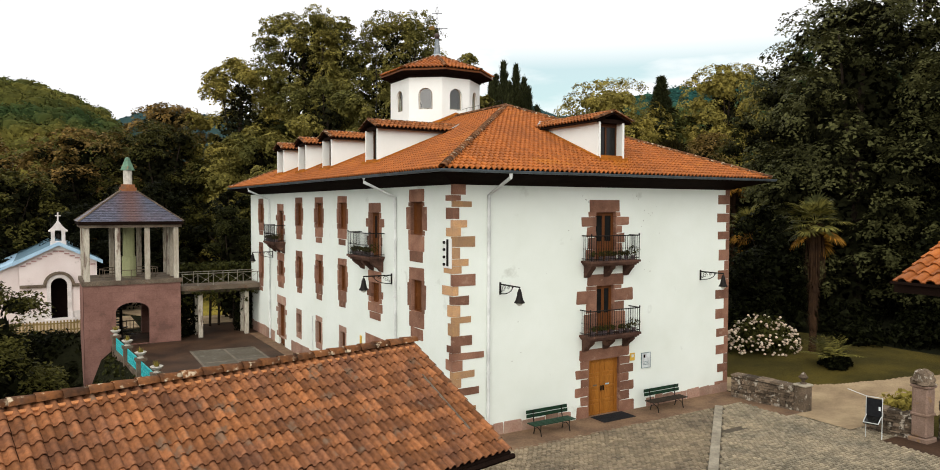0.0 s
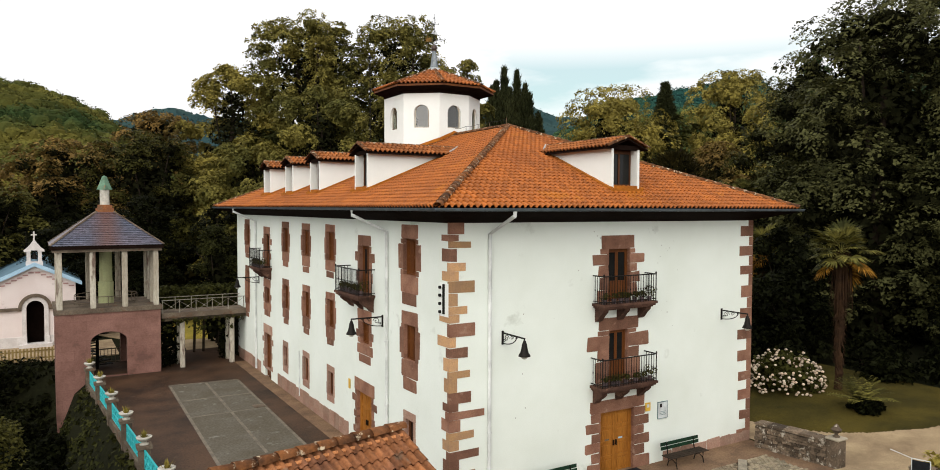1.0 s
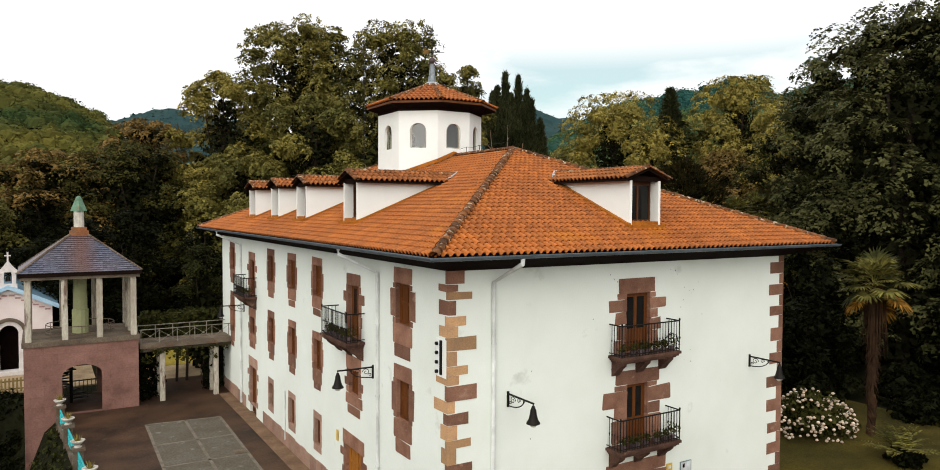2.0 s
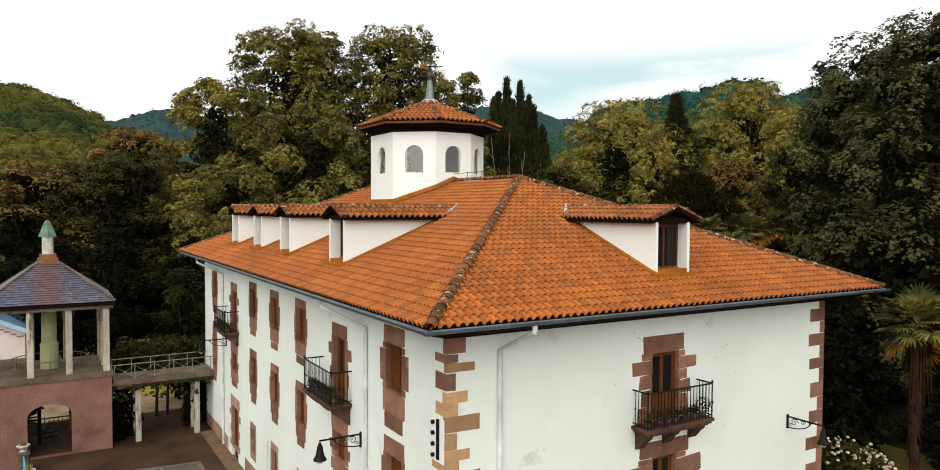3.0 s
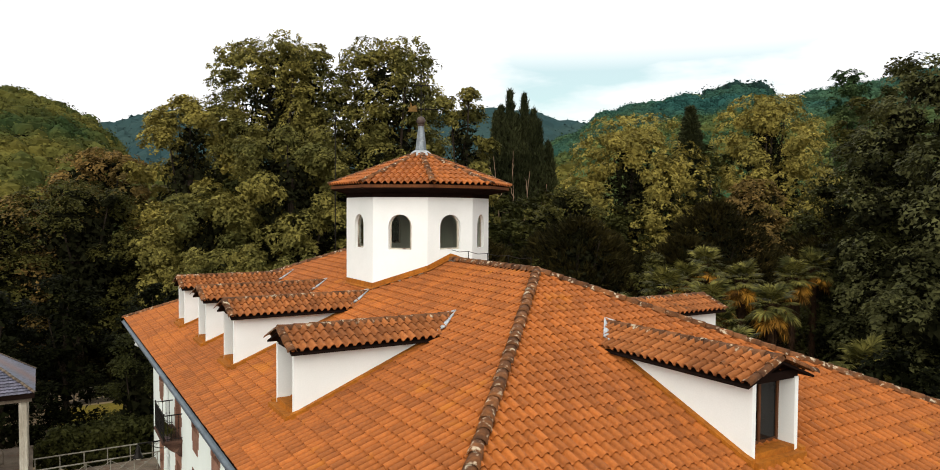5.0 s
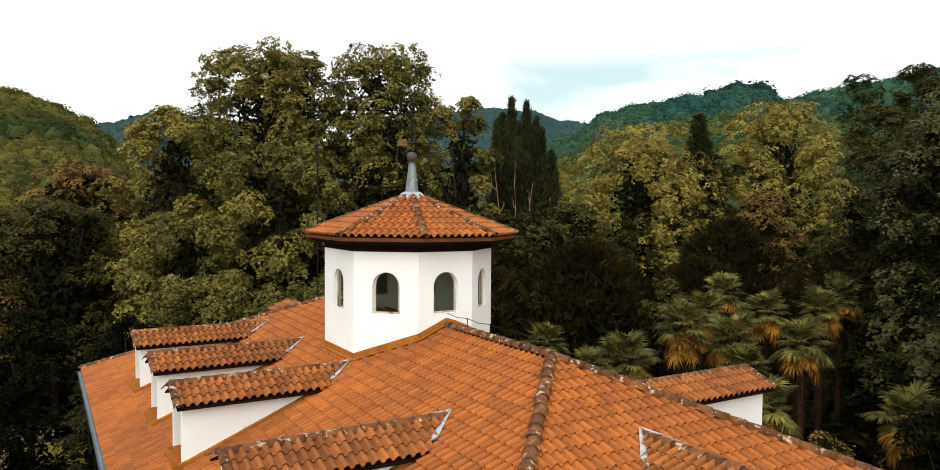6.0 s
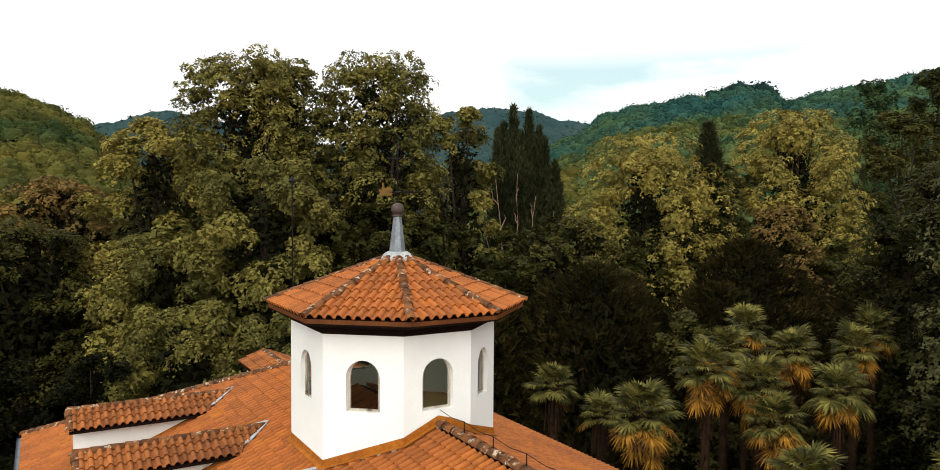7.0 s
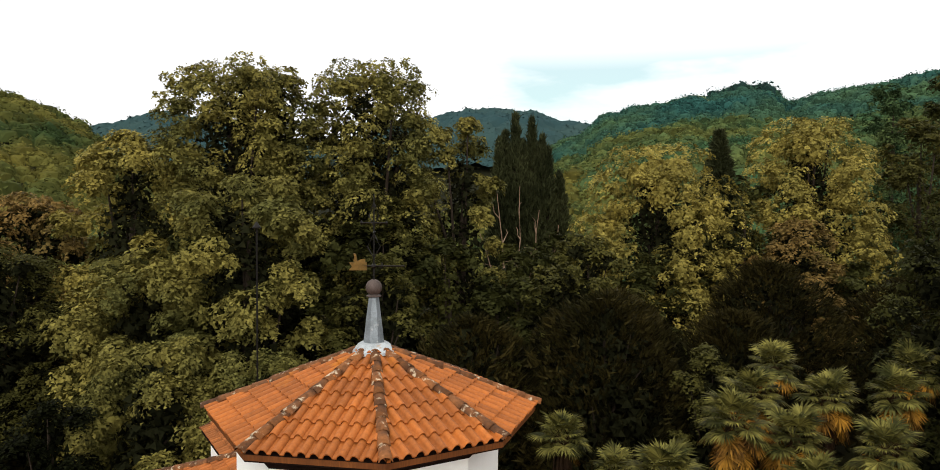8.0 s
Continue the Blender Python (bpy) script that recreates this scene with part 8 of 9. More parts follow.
hyd, heads = shrub((34.4, 26.3), 1.9, 1.75, M_LEAF_DARK, "large hydrangea bush covered with pale pink-white flower heads", 90, 0.12, "hydrangea", 26, 80)
rng = np.random.default_rng(91)
bm = bmesh.new()
bmesh.ops.create_icosphere(bm, subdivisions=2, radius=0.092)
for v in bm.verts:
    v.co *= 1 + 0.16 * noise.noise(v.co * 22)
    v.co.z *= 0.8
me = bpy.data.meshes.new("flower_head")
bm.to_mesh(me)
bm.free()
me.materials.append(M_HYDR)
for i in range(400):
    d = rng.normal(size=3)
    d[2] = abs(d[2]) * 0.8
    d /= np.linalg.norm(d)
    if d[0] * 0.75 + d[1] * 0.65 > 0.55:
        continue
    ob = new("flower_head", me)
    ob.parent = hyd
    k = rng.uniform(0.82, 1.06)
    ob.matrix_local = Matrix.Translation((d[0] * 1.95 * k, d[1] * 1.95 * k, 0.15 + d[2] * 1.8 * k - 0.25 * math.sin(5 * d[0] + 3 * d[1]) ** 2)) @ Matrix.Scale(k * 0.82, 4)
tree((43.0, 38.6), 5.6, 1.7, M_LEAF_BROWN, "small airy yellow-brown shrubby tree below the palms", kind="round", base=0.8, lobes=12, leaf=0.09, dens=0.9, seed=85)
# near-black edge shrubs, added in part to make the shade before the wood
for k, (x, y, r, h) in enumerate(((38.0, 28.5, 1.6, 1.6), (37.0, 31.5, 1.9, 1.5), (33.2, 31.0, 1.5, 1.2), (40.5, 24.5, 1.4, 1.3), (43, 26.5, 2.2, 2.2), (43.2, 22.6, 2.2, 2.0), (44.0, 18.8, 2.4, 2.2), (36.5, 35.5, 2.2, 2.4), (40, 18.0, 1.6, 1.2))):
    shrub((x, y), r, h, M_LEAF_SHADE, "rounded garden shrub on the lawn's edge, shade in its colour", 100 + k, 0.13)
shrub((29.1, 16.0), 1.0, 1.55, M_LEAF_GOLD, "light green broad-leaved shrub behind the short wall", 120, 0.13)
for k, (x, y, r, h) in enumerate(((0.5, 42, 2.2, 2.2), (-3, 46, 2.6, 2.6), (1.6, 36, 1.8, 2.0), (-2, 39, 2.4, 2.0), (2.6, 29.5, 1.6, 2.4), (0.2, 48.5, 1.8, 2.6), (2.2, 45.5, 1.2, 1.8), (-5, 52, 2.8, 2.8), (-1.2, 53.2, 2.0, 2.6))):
    shrub((x, y), r, h, M_LEAF_SHADE, "ivy-like shrub in the sunken garden, shade in its colour", 130 + k, 0.13, n=80)
for k, (x0, x1) in enumerate(((8.4, 11.2), (11.2, 13.9))):
    rng = np.random.default_rng(150 + k)
    hd = thing("hedge", ((x0 + x1) / 2, 54.5, 0), "dense dark green hedge behind the footbridge", "hedge")
    c = np.stack([rng.uniform(x0, x1, 150), rng.uniform(53.6, 55.4, 150), rng.uniform(2.7, 4.35, 150)], axis=1)
    link_mesh("foliage", leaf_mesh("foliage", leaf_cloud(c, np.full(150, 0.4), 40, 0.13, rng)), M_LEAF_DARK, hd)
    bm = bmesh.new()
    for x in np.linspace(x0 + 0.3, x1 - 0.3, 3):
        tube(bm, [(x, 54.5, 0), (x + 0.1, 54.5, 2.9)], 0.09, 6)
    part("stem", bm, M_BARK, hd)


# ---- palms ----
def fan(bm, o, way, up, size, rng, leaves=31):
    """One palm frond: a stalk and a half-round fan of narrow folded blades."""
    side = way.cross(up).normalized()
    nrm = side.cross(way).normalized()
    tip = o + way * size * 0.52
    way = (way + Vector((0, 0, -0.1 - 0.25 * rng.random()))).normalized()
    nrm = side.cross(way).normalized()
    w = side * 0.014
    bm.faces.new([bm.verts.new(v) for v in (o - w, o + w, tip + w, tip - w)])
    for k in range(leaves):
        a = radians(-125 + 250 * k / (leaves - 1) + rng.uniform(-4, 4))
        d = (way * math.cos(a) + side * math.sin(a)).normalized()
        l = size * 0.54 * (0.8 + 0.2 * math.cos(a)) * rng.uniform(0.85, 1.05)
        m = tip + d * l * 0.55 + nrm * 0.03 * size
        e = tip + d * l + Vector((0, 0, -0.10 * l)) + nrm * -0.02
        t = (way * -math.sin(a) + side * math.cos(a)) * 0.027 * size
        v = [bm.verts.new(q) for q in (tip, m - t, e, m + t)]
        bm.faces.new(v)


def palm(at, height, r=1.5, fronds=34, old=10, seed=1, label="fan palm with a shaggy fibrous trunk and stiff green fronds", girth=0.17):
    rng = random.Random(seed)
    x, y = at
    z = ground_z(x, y) - 0.1
    p = thing("fan_palm", (x, y, z), label, "palm")
    top = Vector((x, y, z + height - r * 0.75))
    bm = bmesh.new()
    n = 14
    tube(bm, [(x + 0.02 * math.sin(k), y + 0.02 * math.cos(k * 1.3), z + (top.z - z) * k / n) for k in range(n + 1)], girth, 9, girth + 0.03)
    for k in range(int((top.z - z) * 90)):
        a, h = rng.uniform(0, 6.283), rng.uniform(0.25, 1.0)
        d = Vector((math.cos(a), math.sin(a), 0))
        o = Vector((x, y, z + (top.z - z) * h)) + d * (girth - 0.01)
        t = Vector((-d.y, d.x, 0)) * 0.035
        bm.faces.new([bm.verts.new(v) for v in (o - t, o + t, o + d * rng.uniform(0.06, 0.3) * (0.4 + h) + Vector((0, 0, -rng.uniform(0.15, 0.6))))])
    for k in range(150):                                  # hanging skirt of old fibre below the crown
        a, h = rng.uniform(0, 6.283), rng.uniform(-0.2, 0.25) * r
        d = Vector((math.cos(a), math.sin(a), 0))
        o = top + d * rng.uniform(0.15, 0.5) + Vector((0, 0, -h))
        t = Vector((-d.y, d.x, 0)) * rng.uniform(0.02, 0.06)
        bm.faces.new([bm.verts.new(v) for v in (o - t, o + t, o + d * rng.uniform(0.05, 0.25) + Vector((0, 0, -rng.uniform(0.6, 1.9) * r)))])
    part("trunk", bm, M_PALM_TRUNK, p)
    for name, mat, count, lo, hi in (("frond", M_PALM, fronds, -0.55, 1.25), ("dead_frond", M_PALM_OLD, old, -1.2, -0.25)):
        bm = bmesh.new()
        for k in range(count):
            a = k * 2.39996 + rng.uniform(-0.2, 0.2)
            e = lo + (hi - lo) * ((k + 0.5) / count) ** 0.85
            way = Vector((math.cos(a) * math.cos(e), math.sin(a) * math.cos(e), math.sin(e)))
            fan(bm, top + Vector((0, 0, (e - lo) * 0.12 if name == "frond" else -0.75 * r * max(0, (count - 10 - k) / count))), way, Vector((0, 0, 1)) if abs(e) < 1.1 else Vector((math.cos(a), math.sin(a), 0)) * -1, r * rng.uniform(0.7, 1.15), rng)
        part(name, bm, mat, p)
    return p


palm((36.2, 24.5), 8.1, 1.75, 30, 3, 1, "tall fan palm on the lawn with hanging brown fibres", 0.2)
for k, (x, y, top, r) in enumerate(((37.2, 53.2, 9.9, 1.7), (36.8, 46.0, 10.4, 1.9), (42.6, 47.2, 11.6, 1.9), (50.5, 51.0, 12.5, 1.7), (49.5, 47.0, 11.8, 1.8), (45.2, 46.0, 10.8, 1.9), (52.5, 45.2, 12.0, 1.8),
                                    (46.8, 42.6, 10.9, 1.8), (43.4, 43.6, 9.6, 1.7), (57.5, 47.0, 12.3, 1.8), (46.2, 36.45, 8.5, 2.0), (46.8, 49.5, 11.8, 1.8), (38.4, 50.6, 8.6, 1.4), (37.5, 38.0, 9.6, 1.6))):
    palm((x, y), top - ground_z(x, y), r, 27, 2 if k in (0, 12) else (22 if k in (1, 8) else 9 + 5 * (k % 3)), 10 + k, "fan palm with green fronds above yellowed hanging ones")


def cycad(at, seed, r=1.85):
    rng = random.Random(seed)
    x, y = at
    z = ground_z(x, y)
    c = thing("cycad", (x, y, z), "low cycad with a rosette of stiff arching fronds on the lawn", "cycad")
    bm = bmesh.new()
    lathe(bm, [(0.25, -0.1), (0.3, 0.2), (0.22, 0.5)], (x, y, z), 9)
    part("trunk", bm, M_PALM_TRUNK, c)
    bm = bmesh.new()
    for k in range(46):
        a, e = k * 2.39996, rng.uniform(0.3, 1.35)
        d = Vector((math.cos(a), math.sin(a), 0))
        pts = [Vector((x, y, z + 0.45)) + d * (r * t * math.cos(e)) + Vector((0, 0, r * t * math.sin(e) - 0.3 * r * t * t)) for t in (0, 0.25, 0.5, 0.75, 1.0)]
        s = Vector((-d.y, d.x, 0))
        for i in range(1, 14):
            t = i / 14
            q = pts[min(3, int(t * 4))].lerp(pts[min(4, int(t * 4) + 1)], t * 4 % 1)
            for g in (-1, 1):
                l = 0.27 * math.sin(math.pi * (0.15 + 0.8 * t))
                bm.faces.new([bm.verts.new(v) for v in (q, q + d * 0.03, q + s * g * l + d * 0.09 - Vector((0, 0, 0.02)), q + s * g * l + d * 0.06)])
    part("frond", bm, M_PALM, c)


cycad((33.7, 21.9), 5)
shrub((33.8, 21.7), 0.8, 0.75, M_LEAF_SHADE, "low dark round shrub beside the cycad", 128, 0.1)


# ---- ivy on the retaining wall, the tower foot and the bridge posts ----
def ivy(name, c, r, per, leaf, seed, label, mat=None):
    rng = np.random.default_rng(seed)
    ob = link_mesh(name, leaf_mesh(name, leaf_cloud(c, r, per, leaf, rng)), mat or M_LEAF_DARK, None, label)
    tagged(ob, category="ivy", kind="stuff")


rng = np.random.default_rng(170)
n = 800
yy = rng.uniform(16, 49.3, n)
hh = rng.uniform(0, 1, n) ** 1.3
ivy("ivy", np.stack([4.25 + (47.9 - yy) * 0.0647 - 1.6 * (1 - hh) ** 1.2 + 0.05, yy, -3.5 + 3.2 * hh], axis=1), rng.uniform(0.25, 0.6, n), 40, 0.13, 171, "dark ivy hanging over the retaining wall")
n = 520
ivy("ground_ivy", np.stack([rng.uniform(-12, 3.8, n), rng.uniform(14, 54, n), np.full(n, -3.15)], axis=1), rng.uniform(0.5, 1.2, n), 60, 0.2, 172, "ground cover in the sunken garden, shade in its colour", M_LEAF_SHADE)
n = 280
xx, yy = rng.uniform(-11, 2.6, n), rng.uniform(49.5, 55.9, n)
ivy("ground_ivy", np.stack([xx, yy, [ground_z(x, y) - 0.15 for x, y in zip(xx, yy)]], axis=1), rng.uniform(0.45, 0.95, n), 60, 0.17, 174, "bushy growth on the bank below the fence, shade in its colour", M_LEAF_SHADE)
c = []
for x, y0 in ((8.5, 50.6), (9.35, 51.4), (12.2, 51.4), (9.0, 52.0), (12.6, 52.2), (12.9, 51.9), (8.6, 51.4)):
    for z in np.arange(0.2, 3.3, 0.35):
        c.append((x + rng.uniform(-0.2, 0.2), y0 + rng.uniform(-0.15, 0.15), z))
ivy("ivy", c, np.full(len(c), 0.4), 70, 0.1, 173, "dark ivy climbing the bridge posts", M_LEAF_SHADE)
n = 70
xx = rng.uniform(TX1 + 0.2, HX0 - 0.2, n)
ivy("ivy", np.stack([xx, rng.uniform(BY0 - 0.06, BY0 + 0.15, n), BZ - 0.42 - rng.uniform(0, 1, n) ** 2.5 * 0.75], axis=1), rng.uniform(0.07, 0.16, n), 12, 0.07, 175, "dark creeper hanging from the footbridge", M_LEAF_DARK)


# ---- wooded hills: a canopy of crowns with leafy sprays over the slopes ----
def canopy(name, az0, az1, d0, d1, cell, crown, mat, label, seed, sprays, keep=None, height=1.0):
    """A closed sheet of rounded tree crowns over the ground between two bearings, and loose sprays of leaves on it."""
    rng = np.random.default_rng(seed)
    rings = [d0]
    while rings[-1] < d1:
        rings.append(rings[-1] + cell * (0.6 + 0.4 * rings[-1] / d0))
    na = int(radians(az1 - az0) * (d0 + d1) * 0.42 / cell)
    az = np.radians(np.linspace(az0, az1, na))
    dd = np.array(rings)
    X = 15 + dd[:, None] * np.sin(az)[None]
    Y = 25 + dd[:, None] * np.cos(az)[None]
    G = np.array([[ground_z(x, y) for x, y in zip(xs, ys)] for xs, ys in zip(X, Y)])
    size = 512
    jx, jy, jr = rng.uniform(0.1, 0.9, (size, size)), rng.uniform(0.1, 0.9, (size, size)), rng.uniform(0.55, 1.0, (size, size))
    cx, cy = np.floor(X / crown).astype(int), np.floor(Y / crown).astype(int)
    top = np.zeros_like(X)
    for ox in (-1, 0, 1):
        for oy in (-1, 0, 1):
            ix, iy = (cx + ox) % size, (cy + oy) % size
            px, py = (cx + ox + jx[ix, iy]) * crown, (cy + oy + jy[ix, iy]) * crown
            r = crown * 0.95 * jr[ix, iy]
            q = 1 - ((X - px) ** 2 + (Y - py) ** 2) / r ** 2
            top = np.maximum(top, np.sqrt(np.maximum(q, 0)) * crown * 0.95 * jr[ix, iy])
    Z = G + (top + rng.normal(size=X.shape) * crown * 0.07) * height
    ok = np.ones(X.shape, bool) if keep is None else np.array([[keep(x, y) for x, y in zip(xs, ys)] for xs, ys in zip(X, Y)])
    verts = np.stack([X, Y, Z], axis=-1).reshape(-1, 3)
    i, j = np.meshgrid(np.arange(na - 1), np.arange(len(dd) - 1))
    a = (j * na + i).ravel()
    good = (ok[:-1, :-1] & ok[1:, 1:]).ravel()
    faces = np.stack([a, a + 1, a + na + 1, a + na], axis=1)[good]
    pick = rng.choice(np.flatnonzero(ok.ravel()), sprays)
    leaf = leaf_cloud(verts[pick], np.full(sprays, crown * 0.22), 1, crown * 0.13, rng, up=0.9)
    base = len(verts)
    me = bpy.data.meshes.new(name)
    me.from_pydata(np.concatenate([verts, leaf]).tolist(), [], faces.tolist() + (np.arange(len(leaf)).reshape(-1, 3) + base).tolist())
    tagged(link_mesh(name, me, mat, None, label), category="woods", kind="stuff")


def woods(name, az0, az1, d0, d1, crown, mat, label, seed, grow=1.0, clear=None):
    """Tree crowns standing close together over a hillside, each a rough dome of its own with loose sprays on it."""
    rng = np.random.default_rng(seed)
    segs = 6
    rim = np.array([(math.cos(6.2832 * i / segs), math.sin(6.2832 * i / segs), -0.2) for i in range(segs)]
                   + [(0.72 * math.cos(6.2832 * (i + 0.5) / segs), 0.72 * math.sin(6.2832 * (i + 0.5) / segs), 0.62) for i in range(segs)] + [(0, 0, 0.9)]) * 0.84
    faces0 = []
    for i in range(segs):
        j = (i + 1) % segs
        faces0 += [(i, j, segs + i), (j, segs + j, segs + i), (segs + i, segs + j, 2 * segs)]
    at = []
    d = d0
    while d < d1:
        c = crown * (1 + grow * (d - d0) / d1)
        n = int(radians(az1 - az0) * d / (c * 0.9))
        for i in range(n):
            az = radians(az0 + (az1 - az0) * (i + rng.uniform(0, 1)) / n)
            q = d + rng.uniform(-0.5, 0.5) * c
            if clear and clear(math.degrees(az), q):
                continue
            x, y = 15 + q * math.sin(az), 25 + q * math.cos(az)
            at.append((x, y, ground_z(x, y), c * rng.uniform(0.4, 0.86)))
        d += c * 0.85
    at = np.array(at)
    jit = 1 + rng.normal(size=(len(at), len(rim), 1)) * 0.13
    V = rim[None] * jit * at[:, None, 3:4] * np.array((1, 1, 1.05)) + at[:, None, :3] + np.array((0, 0, 0.1)) * at[:, None, 3:4]
    F = (np.array(faces0)[None] + (np.arange(len(at)) * len(rim))[:, None, None]).reshape(-1, 3)
    V = V.reshape(-1, 3)
    m = 40
    d = rng.normal(size=(len(at), m, 3))
    d[:, :, 2] = np.abs(d[:, :, 2]) - 0.15
    d /= np.linalg.norm(d, axis=2, keepdims=True)
    lump = 1 + 0.14 * np.sin(d[:, :, 0:1] * 7 + at[:, None, 0:1]) * np.sin(d[:, :, 1:2] * 7 + at[:, None, 1:2]) + rng.uniform(-0.12, 0.1, (len(at), m, 1))
    P = (at[:, None, :3] + (d * lump + np.array((0, 0, 0.1))) * at[:, None, 3:4]).reshape(-1, 3)
    N = (d + np.array((0, 0, 0.05))).reshape(-1, 3) + rng.normal(size=P.shape) * 0.25
    N /= np.linalg.norm(N, axis=1, keepdims=True)
    A = np.cross(N, rng.normal(size=P.shape))
    A /= np.linalg.norm(A, axis=1, keepdims=True)
    B = np.cross(N, A)
    S = (np.repeat(at[:, 3], m) * rng.uniform(0.09, 0.19, len(P)))[:, None]
    spray = np.stack([P - A * S, P + A * S * 0.75 + B * S * 0.75, P + A * S * 0.55 - B * S * 0.8], axis=1).reshape(-1, 3)
    me = bpy.data.meshes.new(name)
    me.from_pydata(np.concatenate([V, spray]).tolist(), [], F.tolist() + (np.arange(len(spray)).reshape(-1, 3) + len(V)).tolist())
    tagged(link_mesh(name, me, mat, None, label), category="woods", kind="stuff")


woods("hillside_woods", -8, 14, 125, 640, 6.5, M_HILL, "mixed green woods covering the near hillside", 301, 0.6)
woods("valley_woods", 12, 40, 125, 420, 7.5, M_HILL, "green woods along the valley behind the park", 305, 0.8)
woods("hillside_woods", 33, 68, 150, 585, 7.0, M_HILL_MID, "mixed olive and green woods on the lower valley side", 307, 0.4)
def meadow(az, d):
    """The bare grassy brow beside the hilltop grove."""
    return 44.0 < az < 49.3 and d > 738 - 7 * (az - 44.0) + 9 * math.sin(az * 5)


woods("hillside_woods", 33, 68, 585, 900, 9.0, M_HILL_FAR, "dense woods on the valley side, haze in their blue-green colour", 302, 0.3, meadow)
az_steps, d_steps = np.radians(np.linspace(43.8, 49.5, 28)), np.linspace(685, 900, 12)
mv = [(15 + q * math.sin(az), 25 + q * math.cos(az), ground_z(15 + q * math.sin(az), 25 + q * math.cos(az)) + 1.2) for q in d_steps for az in az_steps]
mf = [(j * 28 + i, j * 28 + i + 1, (j + 1) * 28 + i + 1, (j + 1) * 28 + i) for j in range(11) for i in range(27)]
tagged(solid("hill_meadow", mv, mf, M_MEADOW, None, "pale green grassy brow of the far hill", True), category="meadow", kind="structure")
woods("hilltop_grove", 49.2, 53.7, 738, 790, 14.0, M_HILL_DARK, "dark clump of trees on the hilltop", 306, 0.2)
canopy("far_woods", -4, 48, 1300, 1900, 11.0, 26.0, M_HILL_BLUE, "distant wooded ridge, haze in its blue-green colour", 303, 6000)
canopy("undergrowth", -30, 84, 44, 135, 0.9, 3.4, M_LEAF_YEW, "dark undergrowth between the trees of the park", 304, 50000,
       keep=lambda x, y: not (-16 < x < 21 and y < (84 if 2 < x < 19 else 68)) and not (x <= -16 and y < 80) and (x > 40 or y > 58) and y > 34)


# ---- glazed tiles of the tower roof, browner towards the middle of each side ----
tn, tl = M_BLUE_TILE.node_tree.nodes, M_BLUE_TILE.node_tree.links
t_geo, t_sep = tn.new("ShaderNodeNewGeometry"), tn.new("ShaderNodeSeparateXYZ")
tl.new(t_geo.outputs["Position"], t_sep.inputs[0])


def t_math(op, a, b):
    q = tn.new("ShaderNodeMath")
    q.operation = op
    for k, v in enumerate((a, b)):
        if isinstance(v, (int, float)):
            q.inputs[k].default_value = v
        else:
            tl.new(v, q.inputs[k])
    return q.outputs[0]


t_off = t_math("MINIMUM", t_math("ABSOLUTE", t_math("SUBTRACT", t_sep.outputs["X"], TCX), 0), t_math("ABSOLUTE", t_math("SUBTRACT", t_sep.outputs["Y"], TCY), 0))
t_fac = tn.new("ShaderNodeMapRange")
t_fac.inputs["From Min"].default_value, t_fac.inputs["From Max"].default_value = 0.15, 0.95
t_fac.inputs["To Min"].default_value, t_fac.inputs["To Max"].default_value = 0.75, 0.0
tl.new(t_off, t_fac.inputs["Value"])
t_mix = tn.new("ShaderNodeMix")
t_mix.data_type = "RGBA"
t_mix.inputs["B"].default_value = (0.135, 0.062, 0.045, 1)
t_bsdf = tn["Principled BSDF"]
tl.new(t_bsdf.inputs["Base Color"].links[0].from_socket, t_mix.inputs["A"])
tl.new(t_fac.outputs["Result"], t_mix.inputs["Factor"])
tl.new(t_mix.outputs["Result"], t_bsdf.inputs["Base Color"])
for face in range(4):
    p, q = [(ex0, ey0), (ex1, ey0), (ex1, ey1), (ex0, ey1)][face], [(ex1, ey0), (ex1, ey1), (ex0, ey1), (ex0, ey0)][face]
    p, q = Vector((*p, ez + 0.01)), Vector((*q, ez + 0.01))
    span = (q - p).length
    run = (ey1 - ey0) / 2 - 0.45 if face % 2 == 0 else (ex1 - ex0) / 2 - 0.45
    U = (q - p).normalized()
    inward = Vector((-U.y, U.x, 0))
    size = math.hypot(run, tz - ez)
    V = (inward * run + Vector((0, 0, tz - ez))) / size
    side = (span / 2 - 0.45) / size
    lo_f = lambda v, k=side: max(0.0, v) * k
    hi_f = lambda v, k=side, s=span: s - max(0.0, v) * k
    tile_field(t_roof, p, U, V, span, size, 0.165, 0.15, M_BLUE_TILE, lo_f, hi_f, rise=0.02, jitter=0.003, seed=400 + face * 4, n=4)
    corner = p
    cap_line(t_roof, corner + Vector((0, 0, 0.04)), Vector((TCX + (-0.45 if corner.x < TCX else 0.45), TCY + (-0.45 if corner.y < TCY else 0.45), tz + 0.03)), M_CONCRETE, 0.07, 0.2, seed=420 + face)

# ---- granite setts of the forecourt ----
KA, KB = Vector((25.6, 21.8, 0)), Vector((15.4, 13.6, 0))
kd = (KB - KA).normalized()
kn = Vector((-kd.y, kd.x, 0))


def sett_shape(l, w, h=0.07):
    b = 0.018
    low = [(0, 0, 0), (l, 0, 0), (l, w, 0), (0, w, 0)]
    top = [(b, b, h), (l - b, b, h), (l - b, w - b, h), (b, w - b, h)]
    return np.array(low + top, float), [(4, 5, 6, 7), (0, 1, 5, 4), (1, 2, 6, 5), (2, 3, 7, 6), (3, 0, 4, 7)]


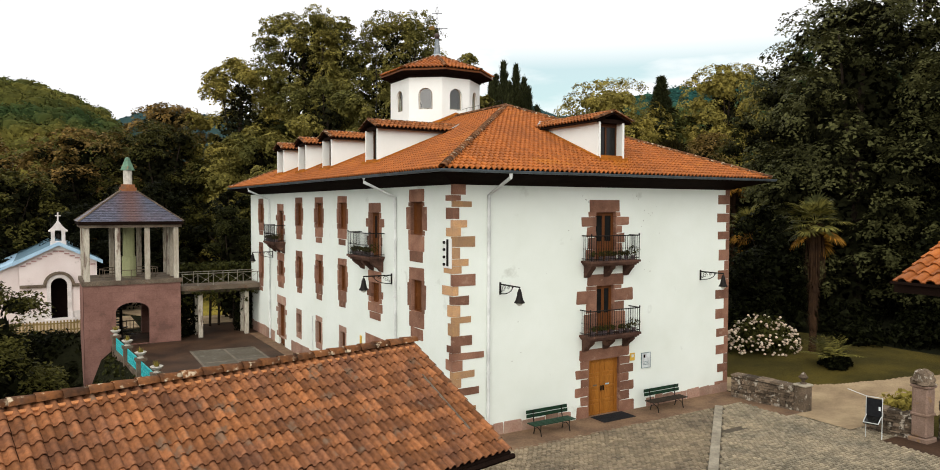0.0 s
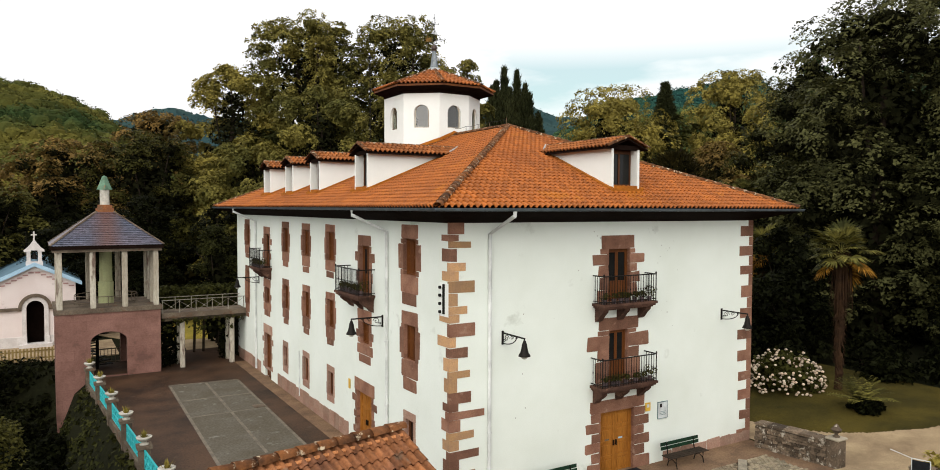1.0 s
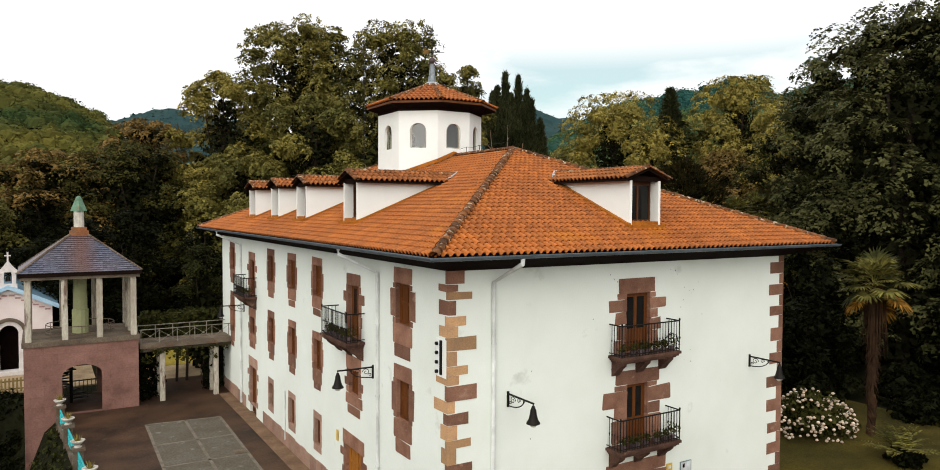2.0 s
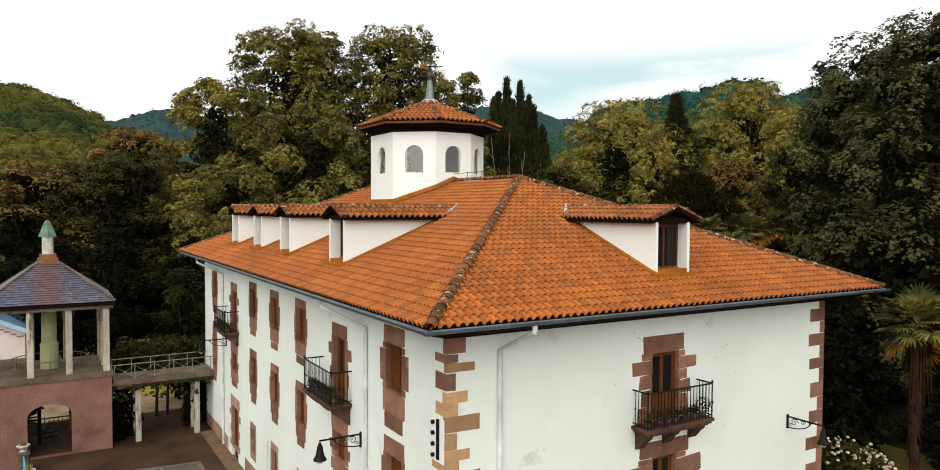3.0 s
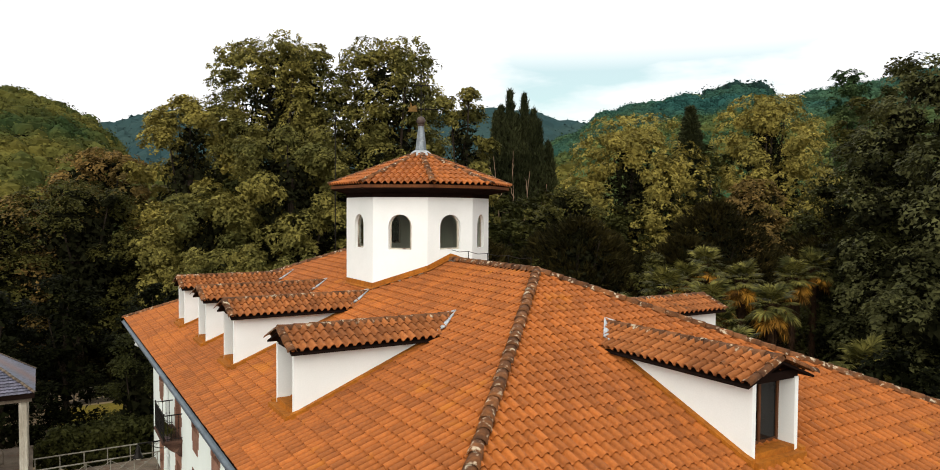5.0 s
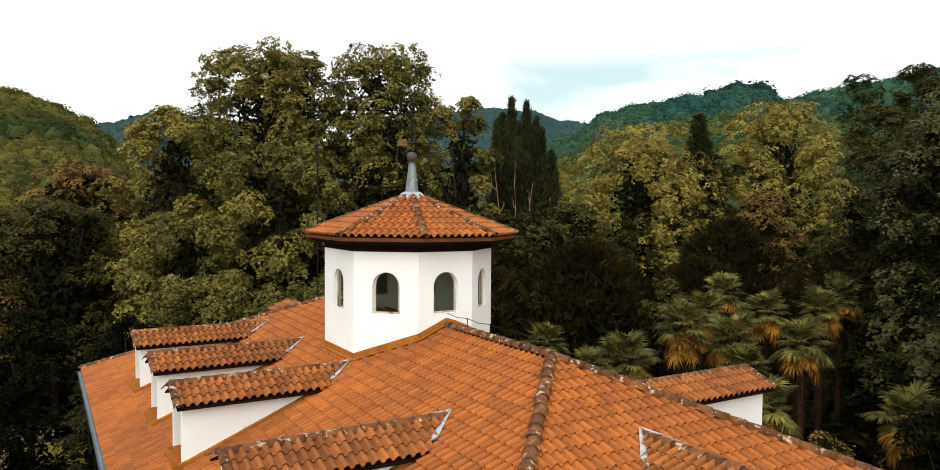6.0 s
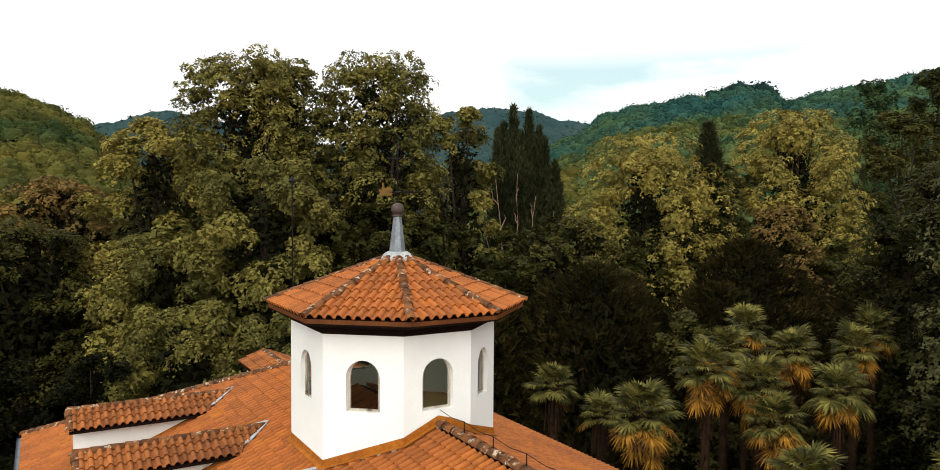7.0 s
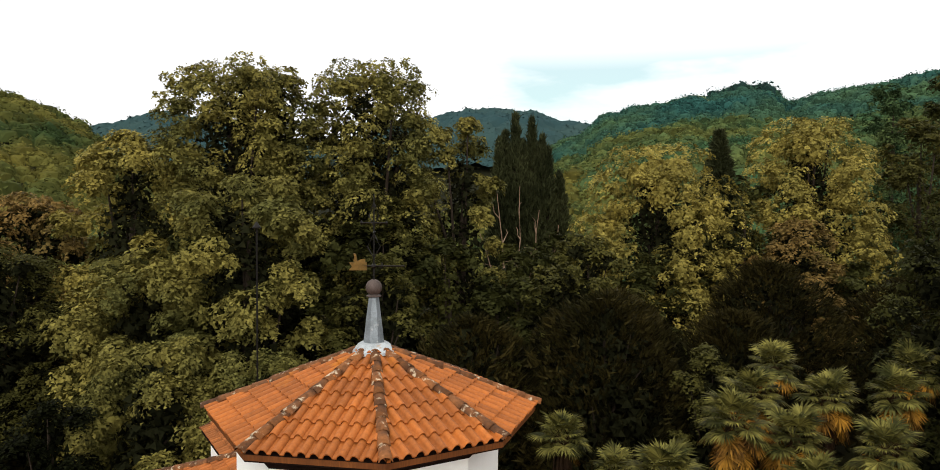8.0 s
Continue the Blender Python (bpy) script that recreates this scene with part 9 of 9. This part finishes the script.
rng = np.random.default_rng(500)
bulk = {0: ([], []), 1: ([], [])}
own = {0: [], 1: []}
sl, sw = 0.205, 0.125
sv, sf = sett_shape(sl - 0.014, sw - 0.012)
y = 11.6
row = 0
while y < 21.62:
    x = 12.6 + (sl / 2 if row % 2 else 0) + rng.uniform(-0.03, 0.03)
    while x < 27.3 + (22.9 - y) * 0.18:
        off = (Vector((x, y, 0)) - KA).dot(kn)
        if abs(off) > 0.2 and not (x > 26.75 and y > 19.3) and not (x > 26.9 and y < 15.6):
            k = 0 if off < 0 else 1
            z = -0.055 + rng.uniform(-0.007, 0.007) + 0.012 * noise.noise((x * 0.5, y * 0.5, 1))
            tilt = rng.uniform(-0.02, 0.02, 2)
            near = abs(x - 22.2) < 1.75 and abs(y - 18.3) < 1.1
            if near:
                own[k].append((x, y, z, tilt))
            else:
                p = sv + (x, y, z)
                p[:, 2] += (sv[:, 0] - sl / 2) * tilt[0] + (sv[:, 1] - sw / 2) * tilt[1]
                n0 = len(bulk[k][0]) * 8
                bulk[k][0].append(p)
                bulk[k][1].extend([tuple(i + n0 for i in f) for f in sf])
        x += sl
    y += sw
    row += 1
for k, m in ((0, M_SETT_TAN), (1, M_SETT_GREY)):
    ob = solid("sett_paving", np.concatenate(bulk[k][0]).tolist(), bulk[k][1], m, plaza)
    tagged(ob, kind="stuff")
    me = bpy.data.meshes.new("sett")
    me.from_pydata(sv.tolist(), [], sf)
    me.materials.append(m)
    for x, y, z, tilt in own[k][:190]:
        ob = new("sett", me)
        ob.parent = plaza
        ob.matrix_local = Matrix.Translation((x, y, z)) @ Matrix.Rotation(tilt[1], 4, "X") @ Matrix.Rotation(-tilt[0], 4, "Y")
u = 0.0
krng = random.Random(501)
while u < (KB - KA).length:
    l = krng.uniform(0.45, 0.7)
    bm = bmesh.new()
    m = Matrix((kd, kn, Vector((0, 0, 1)))).transposed().to_4x4()
    m.translation = KA
    box(bm, u + 0.008, u + l - 0.008, -0.16, 0.16, -0.1, 0.02, m)
    part("kerbstone", bm, M_KERB, plaza)
    u += l
sheet("soil_strip", [(26.75, 22.7), (27.85, 22.8), (28.2, 19.3), (26.8, 19.3)], 0.004, M_BORDER, "bare brown soil along the garden wall", "soil")
sheet("lane", [(26.9, -4), (29.4, -4), (29.4, 14.6), (28.2, 15.6), (26.9, 15.6)], 0.002, M_COURT, "dark tarmac lane by the gate", "road")
